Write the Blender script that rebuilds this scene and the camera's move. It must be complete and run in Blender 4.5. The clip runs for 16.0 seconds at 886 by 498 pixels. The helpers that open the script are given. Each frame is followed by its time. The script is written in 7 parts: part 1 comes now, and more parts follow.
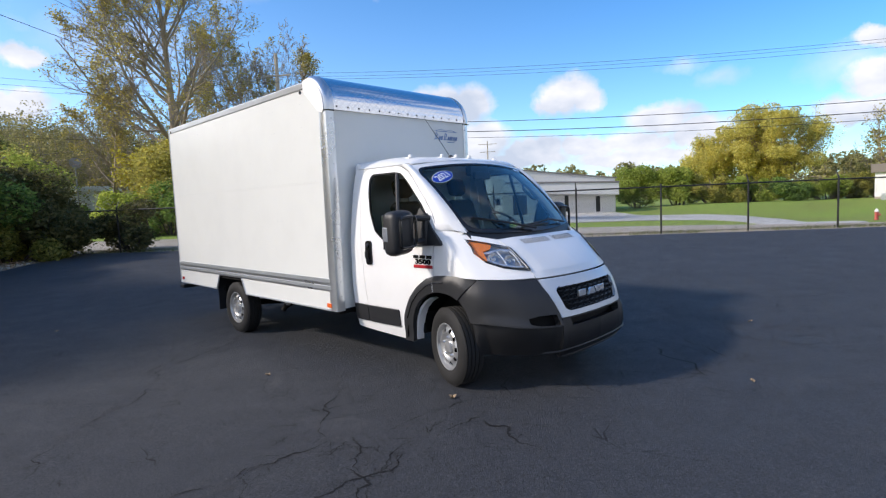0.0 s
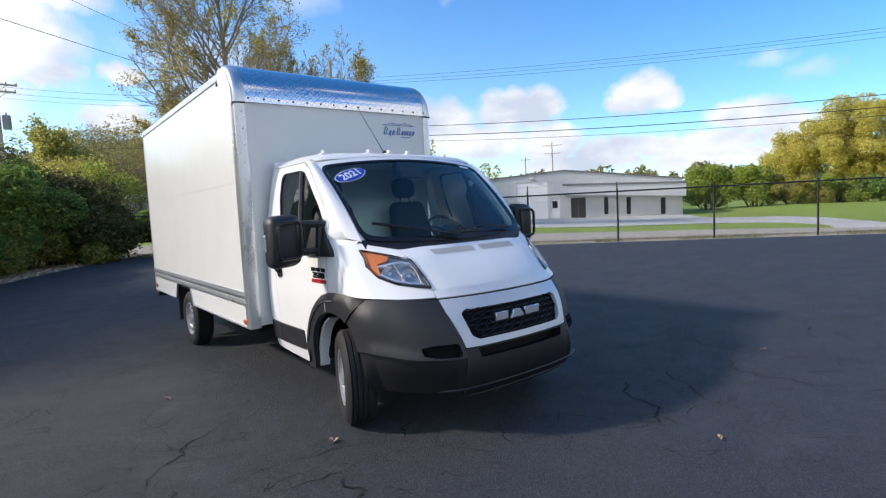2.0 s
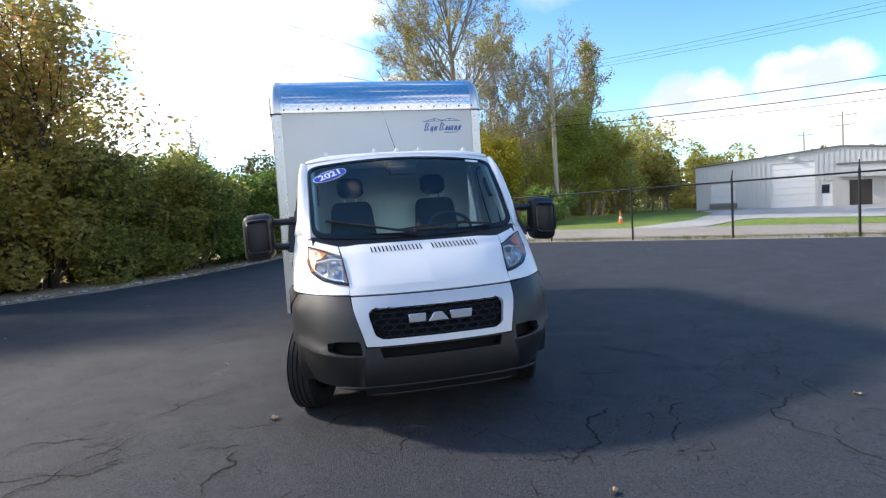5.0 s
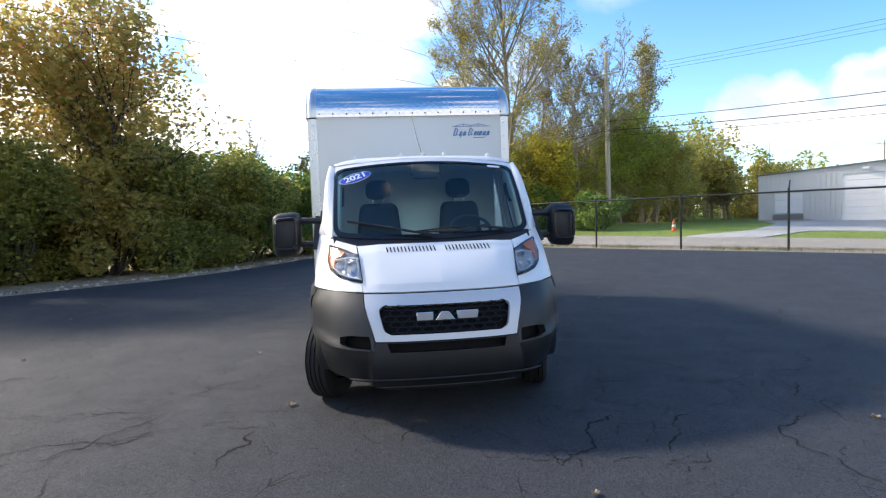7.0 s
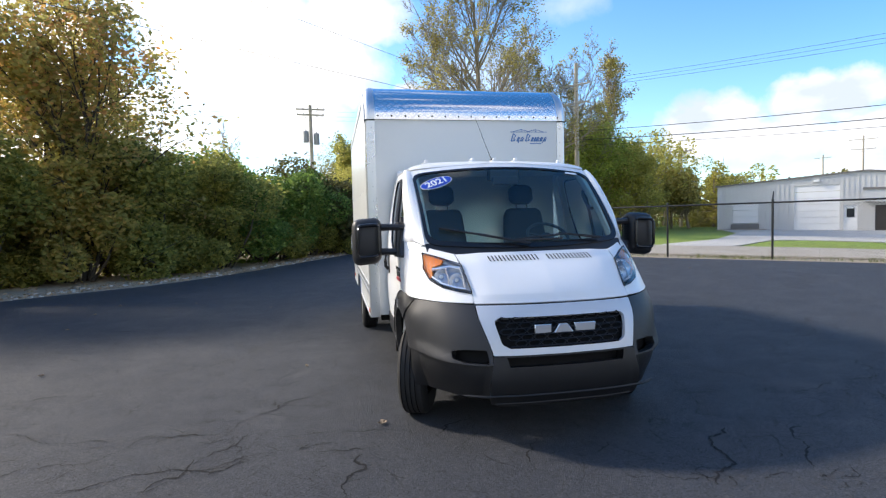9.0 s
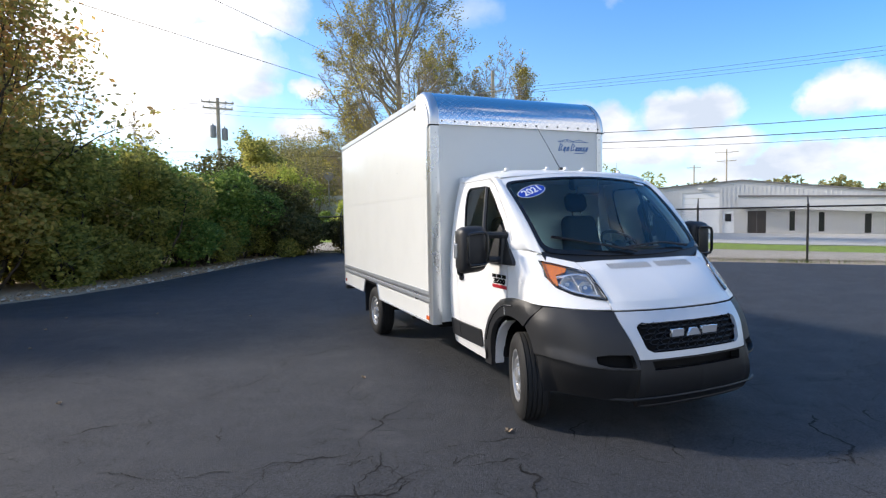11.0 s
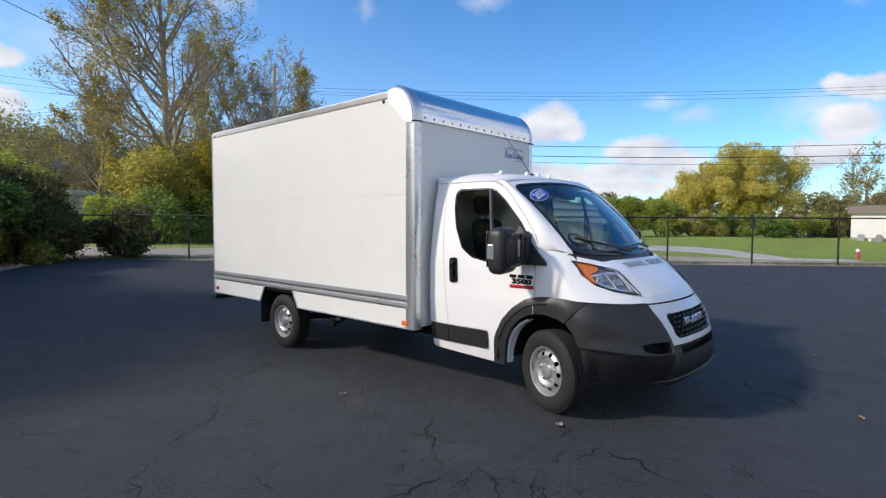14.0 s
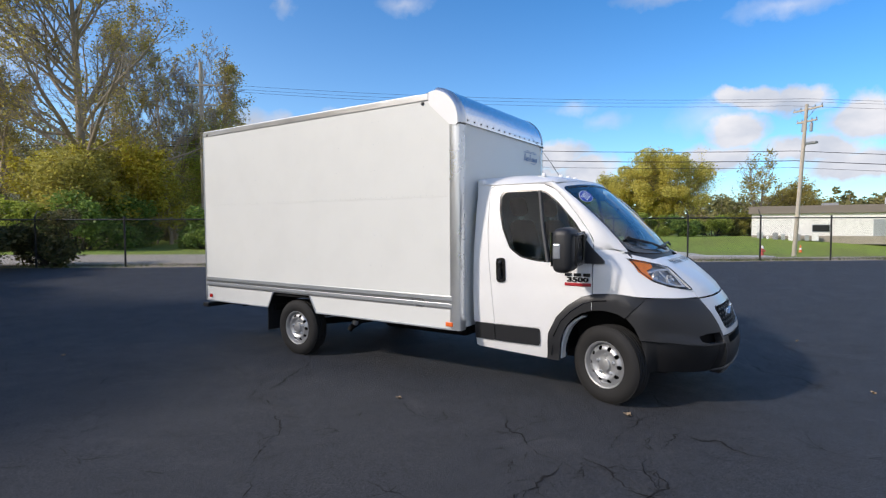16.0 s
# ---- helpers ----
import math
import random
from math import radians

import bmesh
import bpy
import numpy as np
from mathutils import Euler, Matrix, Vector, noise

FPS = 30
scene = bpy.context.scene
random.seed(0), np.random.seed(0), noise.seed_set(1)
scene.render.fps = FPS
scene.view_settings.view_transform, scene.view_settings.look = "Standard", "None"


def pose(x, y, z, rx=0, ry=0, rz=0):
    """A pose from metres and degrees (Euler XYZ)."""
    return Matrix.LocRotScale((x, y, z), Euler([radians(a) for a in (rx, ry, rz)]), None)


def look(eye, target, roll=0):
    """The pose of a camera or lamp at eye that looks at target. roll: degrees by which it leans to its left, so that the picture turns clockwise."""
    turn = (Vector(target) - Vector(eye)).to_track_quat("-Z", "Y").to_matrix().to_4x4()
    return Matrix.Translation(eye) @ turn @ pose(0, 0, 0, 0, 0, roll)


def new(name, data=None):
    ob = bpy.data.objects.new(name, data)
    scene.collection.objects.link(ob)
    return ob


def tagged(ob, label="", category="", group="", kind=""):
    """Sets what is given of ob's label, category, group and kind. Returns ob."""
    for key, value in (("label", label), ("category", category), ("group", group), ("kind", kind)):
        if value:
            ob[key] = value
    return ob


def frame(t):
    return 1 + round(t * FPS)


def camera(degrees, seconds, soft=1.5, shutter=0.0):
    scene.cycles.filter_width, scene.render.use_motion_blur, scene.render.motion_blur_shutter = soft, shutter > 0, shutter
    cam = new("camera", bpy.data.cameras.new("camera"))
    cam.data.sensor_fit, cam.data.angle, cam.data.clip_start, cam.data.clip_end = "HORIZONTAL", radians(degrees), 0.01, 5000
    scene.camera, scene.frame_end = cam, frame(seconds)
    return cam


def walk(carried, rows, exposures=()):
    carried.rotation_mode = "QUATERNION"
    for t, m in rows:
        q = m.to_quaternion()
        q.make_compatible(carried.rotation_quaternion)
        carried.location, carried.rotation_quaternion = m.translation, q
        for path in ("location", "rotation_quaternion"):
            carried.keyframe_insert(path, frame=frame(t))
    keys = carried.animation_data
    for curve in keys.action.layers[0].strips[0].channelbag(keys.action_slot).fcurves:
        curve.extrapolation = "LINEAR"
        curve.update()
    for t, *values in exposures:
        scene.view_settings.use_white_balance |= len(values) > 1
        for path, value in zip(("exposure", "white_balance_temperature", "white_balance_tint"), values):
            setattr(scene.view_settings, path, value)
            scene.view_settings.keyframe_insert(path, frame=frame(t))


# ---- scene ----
cam = camera(79.5, 16.0, 1.25)
PATH = [
    (0, (-4.486, -3.364, 1.695), (-3.062, -1.97, 1.521), -2.5),
    (0.5, (-4.067, -3.306, 1.669), (-2.649, -1.908, 1.479), -2.4),
    (1, (-3.661, -3.364, 1.665), (-2.258, -1.951, 1.476), -2.2),
    (1.5, (-3.282, -3.535, 1.698), (-1.933, -2.067, 1.528), -2.8),
    (2, (-2.889, -3.679, 1.626), (-1.652, -2.114, 1.476), -2.9),
    (2.5, (-2.484, -3.854, 1.638), (-1.36, -2.207, 1.488), -2.8),
    (3, (-2.095, -4.152, 1.659), (-1.123, -2.409, 1.523), -3.2),
    (3.5, (-1.762, -4.241, 1.582), (-0.857, -2.463, 1.44), -3.1),
    (4, (-1.392, -4.265, 1.604), (-0.573, -2.448, 1.431), -3.2),
    (4.5, (-0.994, -4.354, 1.595), (-0.407, -2.449, 1.439), -3.5),
    (5, (-0.752, -4.588, 1.55), (-0.326, -2.639, 1.415), -3.7),
    (6.25, (-0.42, -4.76, 1.545), (-0.205, -2.775, 1.42), -2.7),
    (7.5, (-0.637, -4.806, 1.555), (-0.383, -2.826, 1.439), -1.7),
    (8, (-0.897, -4.617, 1.55), (-0.651, -2.635, 1.437), -2.0),
    (8.5, (-1.172, -4.46, 1.586), (-0.865, -2.486, 1.482), -1.6),
    (9, (-1.588, -4.423, 1.598), (-1.191, -2.465, 1.495), -1.4),
    (11.5, (-3.706, -3.682, 1.706), (-2.841, -1.882, 1.602), -0.8),
    (12, (-4.092, -3.434, 1.679), (-3.1, -1.7, 1.58), -0.5),
    (12.5, (-4.374, -3.137, 1.642), (-3.229, -1.501, 1.543), -0.1),
    (13, (-4.58, -2.852, 1.676), (-3.316, -1.305, 1.573), -0.2),
    (13.5, (-4.89, -2.606, 1.649), (-3.496, -1.175, 1.553), 0.1),
    (14, (-5.113, -2.411, 1.671), (-3.626, -1.077, 1.575), 0.2),
    (14.5, (-5.267, -2.193, 1.661), (-3.737, -0.908, 1.56), -0.0),
    (15, (-5.498, -1.963, 1.667), (-3.917, -0.741, 1.572), -0.3),
    (15.5, (-5.782, -1.716, 1.685), (-4.156, -0.555, 1.605), -0.1),
    (16, (-5.931, -1.45, 1.661), (-4.269, -0.341, 1.574), -0.3),
]
EXPOSURES = [(0.0, 1.32, 6700, 14), (2.0, 1.39, 6750, 13), (3.5, 1.60, 6850, 13), (5.0, 1.79, 7000, 12), (7.5, 1.81, 7000, 12), (9.0, 1.75, 7000, 12), (11.5, 1.46, 6850, 13), (12.5, 1.32, 6800, 14), (16.0, 1.07, 6750, 14)]
walk(cam, [(t, look(eye, target, roll)) for t, eye, target, roll in PATH], EXPOSURES)

# ---- world, sun, exposure ----
SUN_DIR = Vector((-3.62, 2.49, 2.91)).normalized()
SUN_EL = math.asin(SUN_DIR.z)
SUN_AZ = math.atan2(SUN_DIR.x, SUN_DIR.y)


def build_world():
    w = bpy.data.worlds.new("sky")
    scene.world = w
    w.use_nodes = True
    nt = w.node_tree
    nt.nodes.clear()
    N, L = nt.nodes.new, nt.links.new
    out, bg = N("ShaderNodeOutputWorld"), N("ShaderNodeBackground")
    sky = N("ShaderNodeTexSky")
    sky.sky_type = "NISHITA"
    sky.sun_disc = False
    sky.sun_elevation, sky.sun_rotation = SUN_EL, SUN_AZ
    sky.air_density, sky.dust_density, sky.ozone_density = 1.0, 0.1, 3.0
    tc, sep = N("ShaderNodeTexCoord"), N("ShaderNodeSeparateXYZ")
    L(tc.outputs["Generated"], sep.inputs[0])

    def m(op, a, b=None, clamp=False):
        n = N("ShaderNodeMath")
        n.operation, n.use_clamp = op, clamp
        for i, v in enumerate((a, b)):
            if v is None:
                continue
            if isinstance(v, (int, float)):
                n.inputs[i].default_value = v
            else:
                L(v, n.inputs[i])
        return n.outputs[0]

    z = sep.outputs["Z"]

    def cloud_noise(scale, detail, shift, stretch=(1.0, 1.0, 1.9)):
        mp = N("ShaderNodeMapping")
        mp.inputs["Location"].default_value = shift
        mp.inputs["Scale"].default_value = stretch
        L(tc.outputs["Generated"], mp.inputs[0])
        n = N("ShaderNodeTexNoise")
        n.inputs["Scale"].default_value, n.inputs["Detail"].default_value = scale, detail
        n.inputs["Roughness"].default_value = 0.5
        L(mp.outputs[0], n.inputs["Vector"])
        return n.outputs["Fac"]

    big = cloud_noise(6.2, 7.0, CLOUD_SHIFT, (1.0, 1.0, 1.5))
    nrm = N("ShaderNodeVectorMath")
    nrm.operation = "NORMALIZE"
    L(tc.outputs["Generated"], nrm.inputs[0])

    def vec(op, a, b, out="Vector"):
        n = N("ShaderNodeVectorMath")
        n.operation = op
        for i, v in enumerate((a, b)):
            if v is None:
                continue
            if isinstance(v, (tuple, Vector)):
                n.inputs[i].default_value = v
            else:
                L(v, n.inputs[i])
        return n.outputs[out]

    # ragged edges: the direction wavers at two scales
    waver = nrm.outputs[0]
    for scale, detail, kick in ((9.0, 3.0, 0.055), (26.0, 6.0, 0.050)):
        wn = N("ShaderNodeTexNoise")
        wn.inputs["Scale"].default_value, wn.inputs["Detail"].default_value, wn.inputs["Roughness"].default_value = scale, detail, 0.62
        L(nrm.outputs[0], wn.inputs["Vector"])
        waver = vec("ADD", waver, vec("MULTIPLY", vec("SUBTRACT", wn.outputs["Color"], (0.5, 0.5, 0.5)), (kick, kick, kick * 0.7)))

    def field(rows):
        """How deep a direction lies inside the nearest of a set of clouds."""
        best = None
        for az, el, wide, tall in rows:
            a, e = radians(az), radians(el)
            c = Vector((math.sin(a) * math.cos(e), math.cos(a) * math.cos(e), math.sin(e)))
            off = vec("MULTIPLY", vec("SUBTRACT", waver, c), (1 / radians(wide), 1 / radians(wide), 1 / radians(tall)))
            inside = m("SUBTRACT", 1.0, vec("LENGTH", off, None, "Value"))
            best = inside if best is None else m("MAXIMUM", best, inside)
        return best

    heaps = m("MULTIPLY", field(CUMULUS), 2.4, True)
    thin = m("MULTIPLY", field(WISPS), 0.9, True)
    # elsewhere round the horizon the same cumulus is added, unseen, as fill light
    need = m("ADD", 0.27, m("MULTIPLY", m("MAXIMUM", z, 0.0), 0.36))
    fill_cover = m("MULTIPLY", m("SUBTRACT", big, m("MINIMUM", need, 0.72)), 11.0, True)
    north_east = vec("DOT_PRODUCT", nrm.outputs[0], (0.72, 0.69, 0.0), "Value")
    fill_cover = m("MULTIPLY", fill_cover, m("MULTIPLY", m("SUBTRACT", 0.56, north_east), 5.0, True))
    # thin bright cloud spreads round the sun
    near_sun = vec("DOT_PRODUCT", nrm.outputs[0], Vector((-3.5, 3.3, 1.9)).normalized(), "Value")
    veil = m("ADD", m("SUBTRACT", near_sun, 0.72), m("MULTIPLY", m("SUBTRACT", big, 0.5), 1.0))
    veil = m("MULTIPLY", veil, 3.2, True)
    fac = m("MAXIMUM", m("MAXIMUM", heaps, fill_cover), m("MAXIMUM", m("MULTIPLY", thin, 0.55), m("MULTIPLY", veil, 0.92)))
    shade = N("ShaderNodeMix")
    shade.data_type = "RGBA"
    shade.inputs["A"].default_value = (2.2, 2.6, 3.2, 1)
    shade.inputs["B"].default_value = (4.2, 4.3, 4.5, 1)
    L(m("MULTIPLY", m("SUBTRACT", cloud_noise(9.0, 5.0, (3.0, 0.6, 0.25)), 0.34), 2.5, True), shade.inputs["Factor"])
    mix = N("ShaderNodeMix")
    mix.data_type = "RGBA"
    L(fac, mix.inputs["Factor"])
    deep = N("ShaderNodeMix")
    deep.data_type, deep.blend_type = "RGBA", "MULTIPLY"
    deep.inputs["Factor"].default_value = 1.0
    # the blue deepens upwards and away from the sun
    tint = N("ShaderNodeMix")
    tint.data_type = "RGBA"
    tint.inputs["A"].default_value = (0.78, 0.87, 0.92, 1)
    tint.inputs["B"].default_value = (0.19, 0.58, 0.86, 1)
    L(m("MULTIPLY", m("ADD", m("MULTIPLY", z, 1.6), m("MULTIPLY", m("SUBTRACT", 0.35, near_sun), 0.46)), 1.0, True), tint.inputs["Factor"])
    L(tint.outputs["Result"], deep.inputs["B"])
    L(sky.outputs[0], deep.inputs["A"])
    L(deep.outputs["Result"], mix.inputs["A"])
    glare = N("ShaderNodeMix")
    glare.data_type = "RGBA"
    glare.inputs["B"].default_value = (7.4, 7.3, 7.2, 1)
    L(m("MULTIPLY", m("SUBTRACT", near_sun, 0.66), 5.0, True), glare.inputs["Factor"])
    L(shade.outputs["Result"], glare.inputs["A"])
    L(glare.outputs["Result"], mix.inputs["B"])
    L(mix.outputs["Result"], bg.inputs[0])
    bg.inputs[1].default_value = 0.108
    L(bg.outputs[0], out.inputs[0])


CLOUD_SHIFT = (0.7, 3.1, 0.2)
# clouds by bearing from +y, height, half width and half height, in degrees
CUMULUS = [
    (59.3, 10.3, 3.6, 2.3), (57.6, 9.6, 2.2, 1.6), (61.2, 9.8, 2.4, 1.7),
    (36.6, 8.0, 3.6, 3.6), (39.6, 8.8, 3.4, 3.0), (45.3, 9.9, 3.6, 2.5), (48.6, 9.6, 3.0, 2.6), (43.0, 6.8, 6.0, 2.6), (50.0, 6.0, 4.0, 2.4),
    (68.4, 7.4, 3.8, 2.0), (71.5, 5.6, 4.0, 1.9), (66.0, 5.2, 4.5, 1.5), (61.0, 4.9, 4.5, 1.5), (55.5, 5.2, 4.5, 1.7), (53.0, 4.0, 9.0, 1.4), (66.0, 3.6, 9.0, 1.2),
    (86.6, 11.2, 2.9, 1.3), (89.6, 10.9, 2.6, 1.5), (85.0, 8.6, 3.4, 1.9), (83.2, 6.2, 4.0, 1.7), (94.8, 9.0, 3.6, 2.1), (91.0, 6.6, 5.0, 1.5), (95.0, 5.0, 7.0, 1.8), (84.6, 11.8, 2.2, 1.0),
    (1.0, 15.8, 5.5, 4.5), (-4.0, 11.5, 7.0, 5.0), (3.2, 13.2, 3.0, 1.8), (8.6, 13.7, 2.1, 1.2), (-9.0, 18.0, 9.0, 8.0), (3.0, 20.5, 6.0, 3.2), (8.0, 9.5, 3.0, 1.6),
]
WISPS = [
    (69.8, 11.8, 2.0, 0.9), (73.0, 10.5, 2.6, 1.0), (89.0, 18.7, 5.0, 1.1), (78.0, 21.0, 4.5, 0.9), (52.6, 22.3, 3.0, 1.3),
    (25.4, 21.0, 4.0, 2.0), (39.8, 21.3, 1.2, 1.6), (16.0, 15.0, 7.0, 3.0), (83.0, 10.0, 4.0, 2.2),
]
build_world()
sun_data = bpy.data.lights.new("sun", "SUN")
sun_data.energy, sun_data.angle, sun_data.color = 1.55, radians(4.5), (1.0, 0.94, 0.85)
sun_ob = new("sun", sun_data)
sun_ob.matrix_world = look(SUN_DIR * 200, (0, 0, 0))

# ---- materials ----


class Nodes:
    """A short way to write a node material."""

    def __init__(self, name):
        self.mat = bpy.data.materials.new(name)
        self.mat.use_nodes = True
        self.nt = self.mat.node_tree
        self.bsdf = self.nt.nodes["Principled BSDF"]
        self.out = self.nt.nodes["Material Output"]
        self.pos = None

    def n(self, kind, **values):
        node = self.nt.nodes.new("ShaderNode" + kind)
        for k, v in values.items():
            node.inputs[k.replace("_", " ")].default_value = v
        return node

    def link(self, a, b):
        self.nt.links.new(a, b)

    def coords(self, stretch=(1, 1, 1)):
        tc, mp = self.n("TexCoord"), self.n("Mapping")
        mp.inputs["Scale"].default_value = stretch
        self.link(tc.outputs["Object"], mp.inputs[0])
        return mp.outputs[0]

    def noise(self, scale, detail=4.0, rough=0.55, vec=None):
        t = self.n("TexNoise", Scale=scale, Detail=detail, Roughness=rough)
        self.link(vec if vec is not None else self.coords(), t.inputs["Vector"])
        return t.outputs["Fac"]

    def ramp(self, fac, stops):
        r = self.n("ValToRGB")
        e = r.color_ramp.elements
        while len(e) < len(stops):
            e.new(0.5)
        for el, (p, c) in zip(e, stops):
            el.position, el.color = p, (*c, 1) if len(c) == 3 else c
        self.link(fac, r.inputs[0])
        return r.outputs["Color"]

    def mix(self, fac, a, b, blend="MIX"):
        x = self.n("Mix")
        x.data_type, x.blend_type = "RGBA", blend
        for key, v in (("Factor", fac), ("A", a), ("B", b)):
            if isinstance(v, (int, float)):
                x.inputs[key].default_value = v
            elif isinstance(v, tuple):
                x.inputs[key].default_value = (*v, 1)
            else:
                self.link(v, x.inputs[key])
        return x.outputs["Result"]

    def bump(self, height, strength=0.3, distance=0.01):
        b = self.n("Bump", Strength=strength, Distance=distance)
        self.link(height, b.inputs["Height"])
        self.link(b.outputs[0], self.bsdf.inputs["Normal"])
        return b

    def set(self, **values):
        for k, v in values.items():
            s = self.bsdf.inputs[k.replace("_", " ")]
            if isinstance(v, (int, float)):
                s.default_value = v
            elif isinstance(v, tuple):
                s.default_value = (*v, 1) if len(v) == 3 else v
            else:
                self.link(v, s)
        return self


def span(c, k):
    return tuple(min(1.0, v * k) for v in c)


def plain(name, color, rough=0.5, metal=0.0, grain=40.0, vary=0.12, bump=0.05, dist=0.002, coat=0.0):
    """A painted, moulded or metal surface with mottling at two scales and a fine relief."""
    m = Nodes(name)
    a = m.noise(grain, 5.0)
    b = m.noise(2.3, 3.0)
    col = m.mix(m.mix(0.5, a, b), span(color, 1 - vary), span(color, 1 + vary))
    m.set(Base_Color=col, Metallic=metal, Coat_Weight=coat, Coat_Roughness=0.06)
    r = m.n("MapRange", To_Min=max(0.02, rough - 0.08), To_Max=min(1, rough + 0.08))
    m.link(b, r.inputs["Value"])
    m.set(Roughness=r.outputs[0])
    if bump:
        m.bump(a, bump, dist)
    return m.mat


def paint_white(name, color, rough=0.28, coat=0.5):
    m = Nodes(name)
    dirt = m.noise(1.7, 6.0, 0.62)
    fine = m.noise(70, 3.0)
    col = m.mix(m.ramp(dirt, [(0.42, (0, 0, 0)), (0.75, (1, 1, 1))]), color, span(color, 0.955))
    m.set(Base_Color=col, Coat_Weight=coat, Coat_Roughness=0.05)
    r = m.n("MapRange", To_Min=rough - 0.06, To_Max=rough + 0.12)
    m.link(dirt, r.inputs["Value"])
    m.set(Roughness=r.outputs[0])
    m.bump(fine, 0.02, 0.002)
    return m.mat


def asphalt(name):
    m = Nodes(name)
    grit = m.noise(230, 2.0, 0.6)
    mid = m.noise(30, 4.0)
    patch = m.noise(0.55, 5.0, 0.6)
    wide = m.noise(0.13, 3.0)
    stain = m.noise(1.9, 6.0, 0.68)
    col = m.mix(patch, (0.0225, 0.0247, 0.0298), (0.041, 0.0442, 0.0520))
    col = m.mix(m.ramp(stain, [(0.58, (0, 0, 0)), (0.78, (0.6, 0.6, 0.6))]), col, (0.048, 0.054, 0.064))
    col = m.mix(m.ramp(wide, [(0.35, (0, 0, 0)), (0.7, (0.45, 0.45, 0.45))]), col, (0.037, 0.039, 0.045))
    col = m.mix(m.ramp(grit, [(0.3, (0, 0, 0)), (0.72, (0.55, 0.55, 0.55))]), col, (0.086, 0.091, 0.102))
    speck = m.noise(95, 3.0, 0.7)
    col = m.mix(m.ramp(speck, [(0.32, (0.95, 0.95, 0.95)), (0.47, (0, 0, 0))]), col, (0.005, 0.0055, 0.007))
    col = m.mix(m.ramp(speck, [(0.56, (0, 0, 0)), (0.70, (0.85, 0.85, 0.85))]), col, (0.125, 0.130, 0.142))
    # wavering coordinates for cracks and worn lines
    vec = m.coords()
    wob = m.n("TexNoise", Scale=2.4, Detail=5.0)
    m.link(vec, wob.inputs["Vector"])
    add = m.n("VectorMath")
    add.operation = "MULTIPLY_ADD"
    m.link(wob.outputs["Color"], add.inputs[0])
    add.inputs[1].default_value = (0.22, 0.22, 0.0)
    m.link(vec, add.inputs[2])

    def edges(scale, width):
        vo = m.n("TexVoronoi", Scale=scale)
        vo.feature = "DISTANCE_TO_EDGE"
        m.link(add.outputs[0], vo.inputs["Vector"])
        return m.ramp(vo.outputs["Distance"], [(0.0, (1, 1, 1)), (width, (0, 0, 0))])

    both = lambda a, b: m.mix(1.0, a, b, "MULTIPLY")
    # pale worn streaks where the seal coat has rubbed off
    worn = both(edges(0.55, 0.05), m.ramp(m.noise(1.1, 5.0, 0.65), [(0.48, (0, 0, 0)), (0.68, (0.5, 0.5, 0.5))]))
    worn = both(worn, m.ramp(mid, [(0.3, (0.2, 0.2, 0.2)), (0.62, (1, 1, 1))]))
    col = m.mix(worn, col, (0.100, 0.100, 0.103))
    # crazed patches: a broken net of hairline cracks over pitted, pebbly ground
    crazed = m.ramp(m.noise(0.5, 3.0), [(0.46, (0, 0, 0)), (0.56, (1, 1, 1))])
    broken = m.ramp(m.noise(4.0, 3.0), [(0.47, (0, 0, 0)), (0.55, (1, 1, 1))])
    net = both(m.mix(1.0, edges(1.9, 0.012), m.mix(0.6, (0, 0, 0), edges(6.5, 0.024)), "ADD"), both(crazed, broken))
    pits = m.n("TexVoronoi", Scale=62.0)
    m.link(vec, pits.inputs["Vector"])
    pit = both(m.ramp(pits.outputs["Distance"], [(0.12, (1, 1, 1)), (0.42, (0, 0, 0))]), both(m.ramp(m.noise(7.0, 3.0), [(0.46, (0, 0, 0)), (0.60, (1, 1, 1))]), m.ramp(m.noise(0.8, 4.0), [(0.44, (0.15, 0.15, 0.15)), (0.60, (1, 1, 1))])))
    dark = m.mix(1.0, net, m.mix(0.6, (0, 0, 0), pit), "LIGHTEN")
    col = m.mix(dark, col, (0.004, 0.004, 0.005))
    rough = m.n("MapRange", To_Min=0.60, To_Max=0.82)
    m.link(m.mix(0.35, m.ramp(stain, [(0.35, (0, 0, 0)), (0.7, (1, 1, 1))]), patch), rough.inputs["Value"])
    m.set(Base_Color=col, Roughness=rough.outputs[0], Specular_IOR_Level=0.28)
    m.bump(m.mix(0.5, m.mix(0.4, grit, mid), speck), 1.0, 0.020)
    return m.mat


def grass_ground(name):
    m = Nodes(name)
    fine = m.noise(38, 5.0, 0.7)
    mid = m.noise(1.6, 5.0)
    wide = m.noise(0.12, 4.0)
    col = m.mix(fine, (0.15, 0.235, 0.04), (0.31, 0.41, 0.08))
    col = m.mix(m.ramp(mid, [(0.45, (0, 0, 0)), (0.75, (0.6, 0.6, 0.6))]), col, (0.31, 0.37, 0.09))
    col = m.mix(m.ramp(wide, [(0.45, (0, 0, 0)), (0.65, (0.40, 0.40, 0.40))]), col, (0.21, 0.19, 0.07))
    m.set(Base_Color=col, Roughness=0.85, Specular_IOR_Level=0.2)
    m.bump(fine, 0.9, 0.03)
    return m.mat


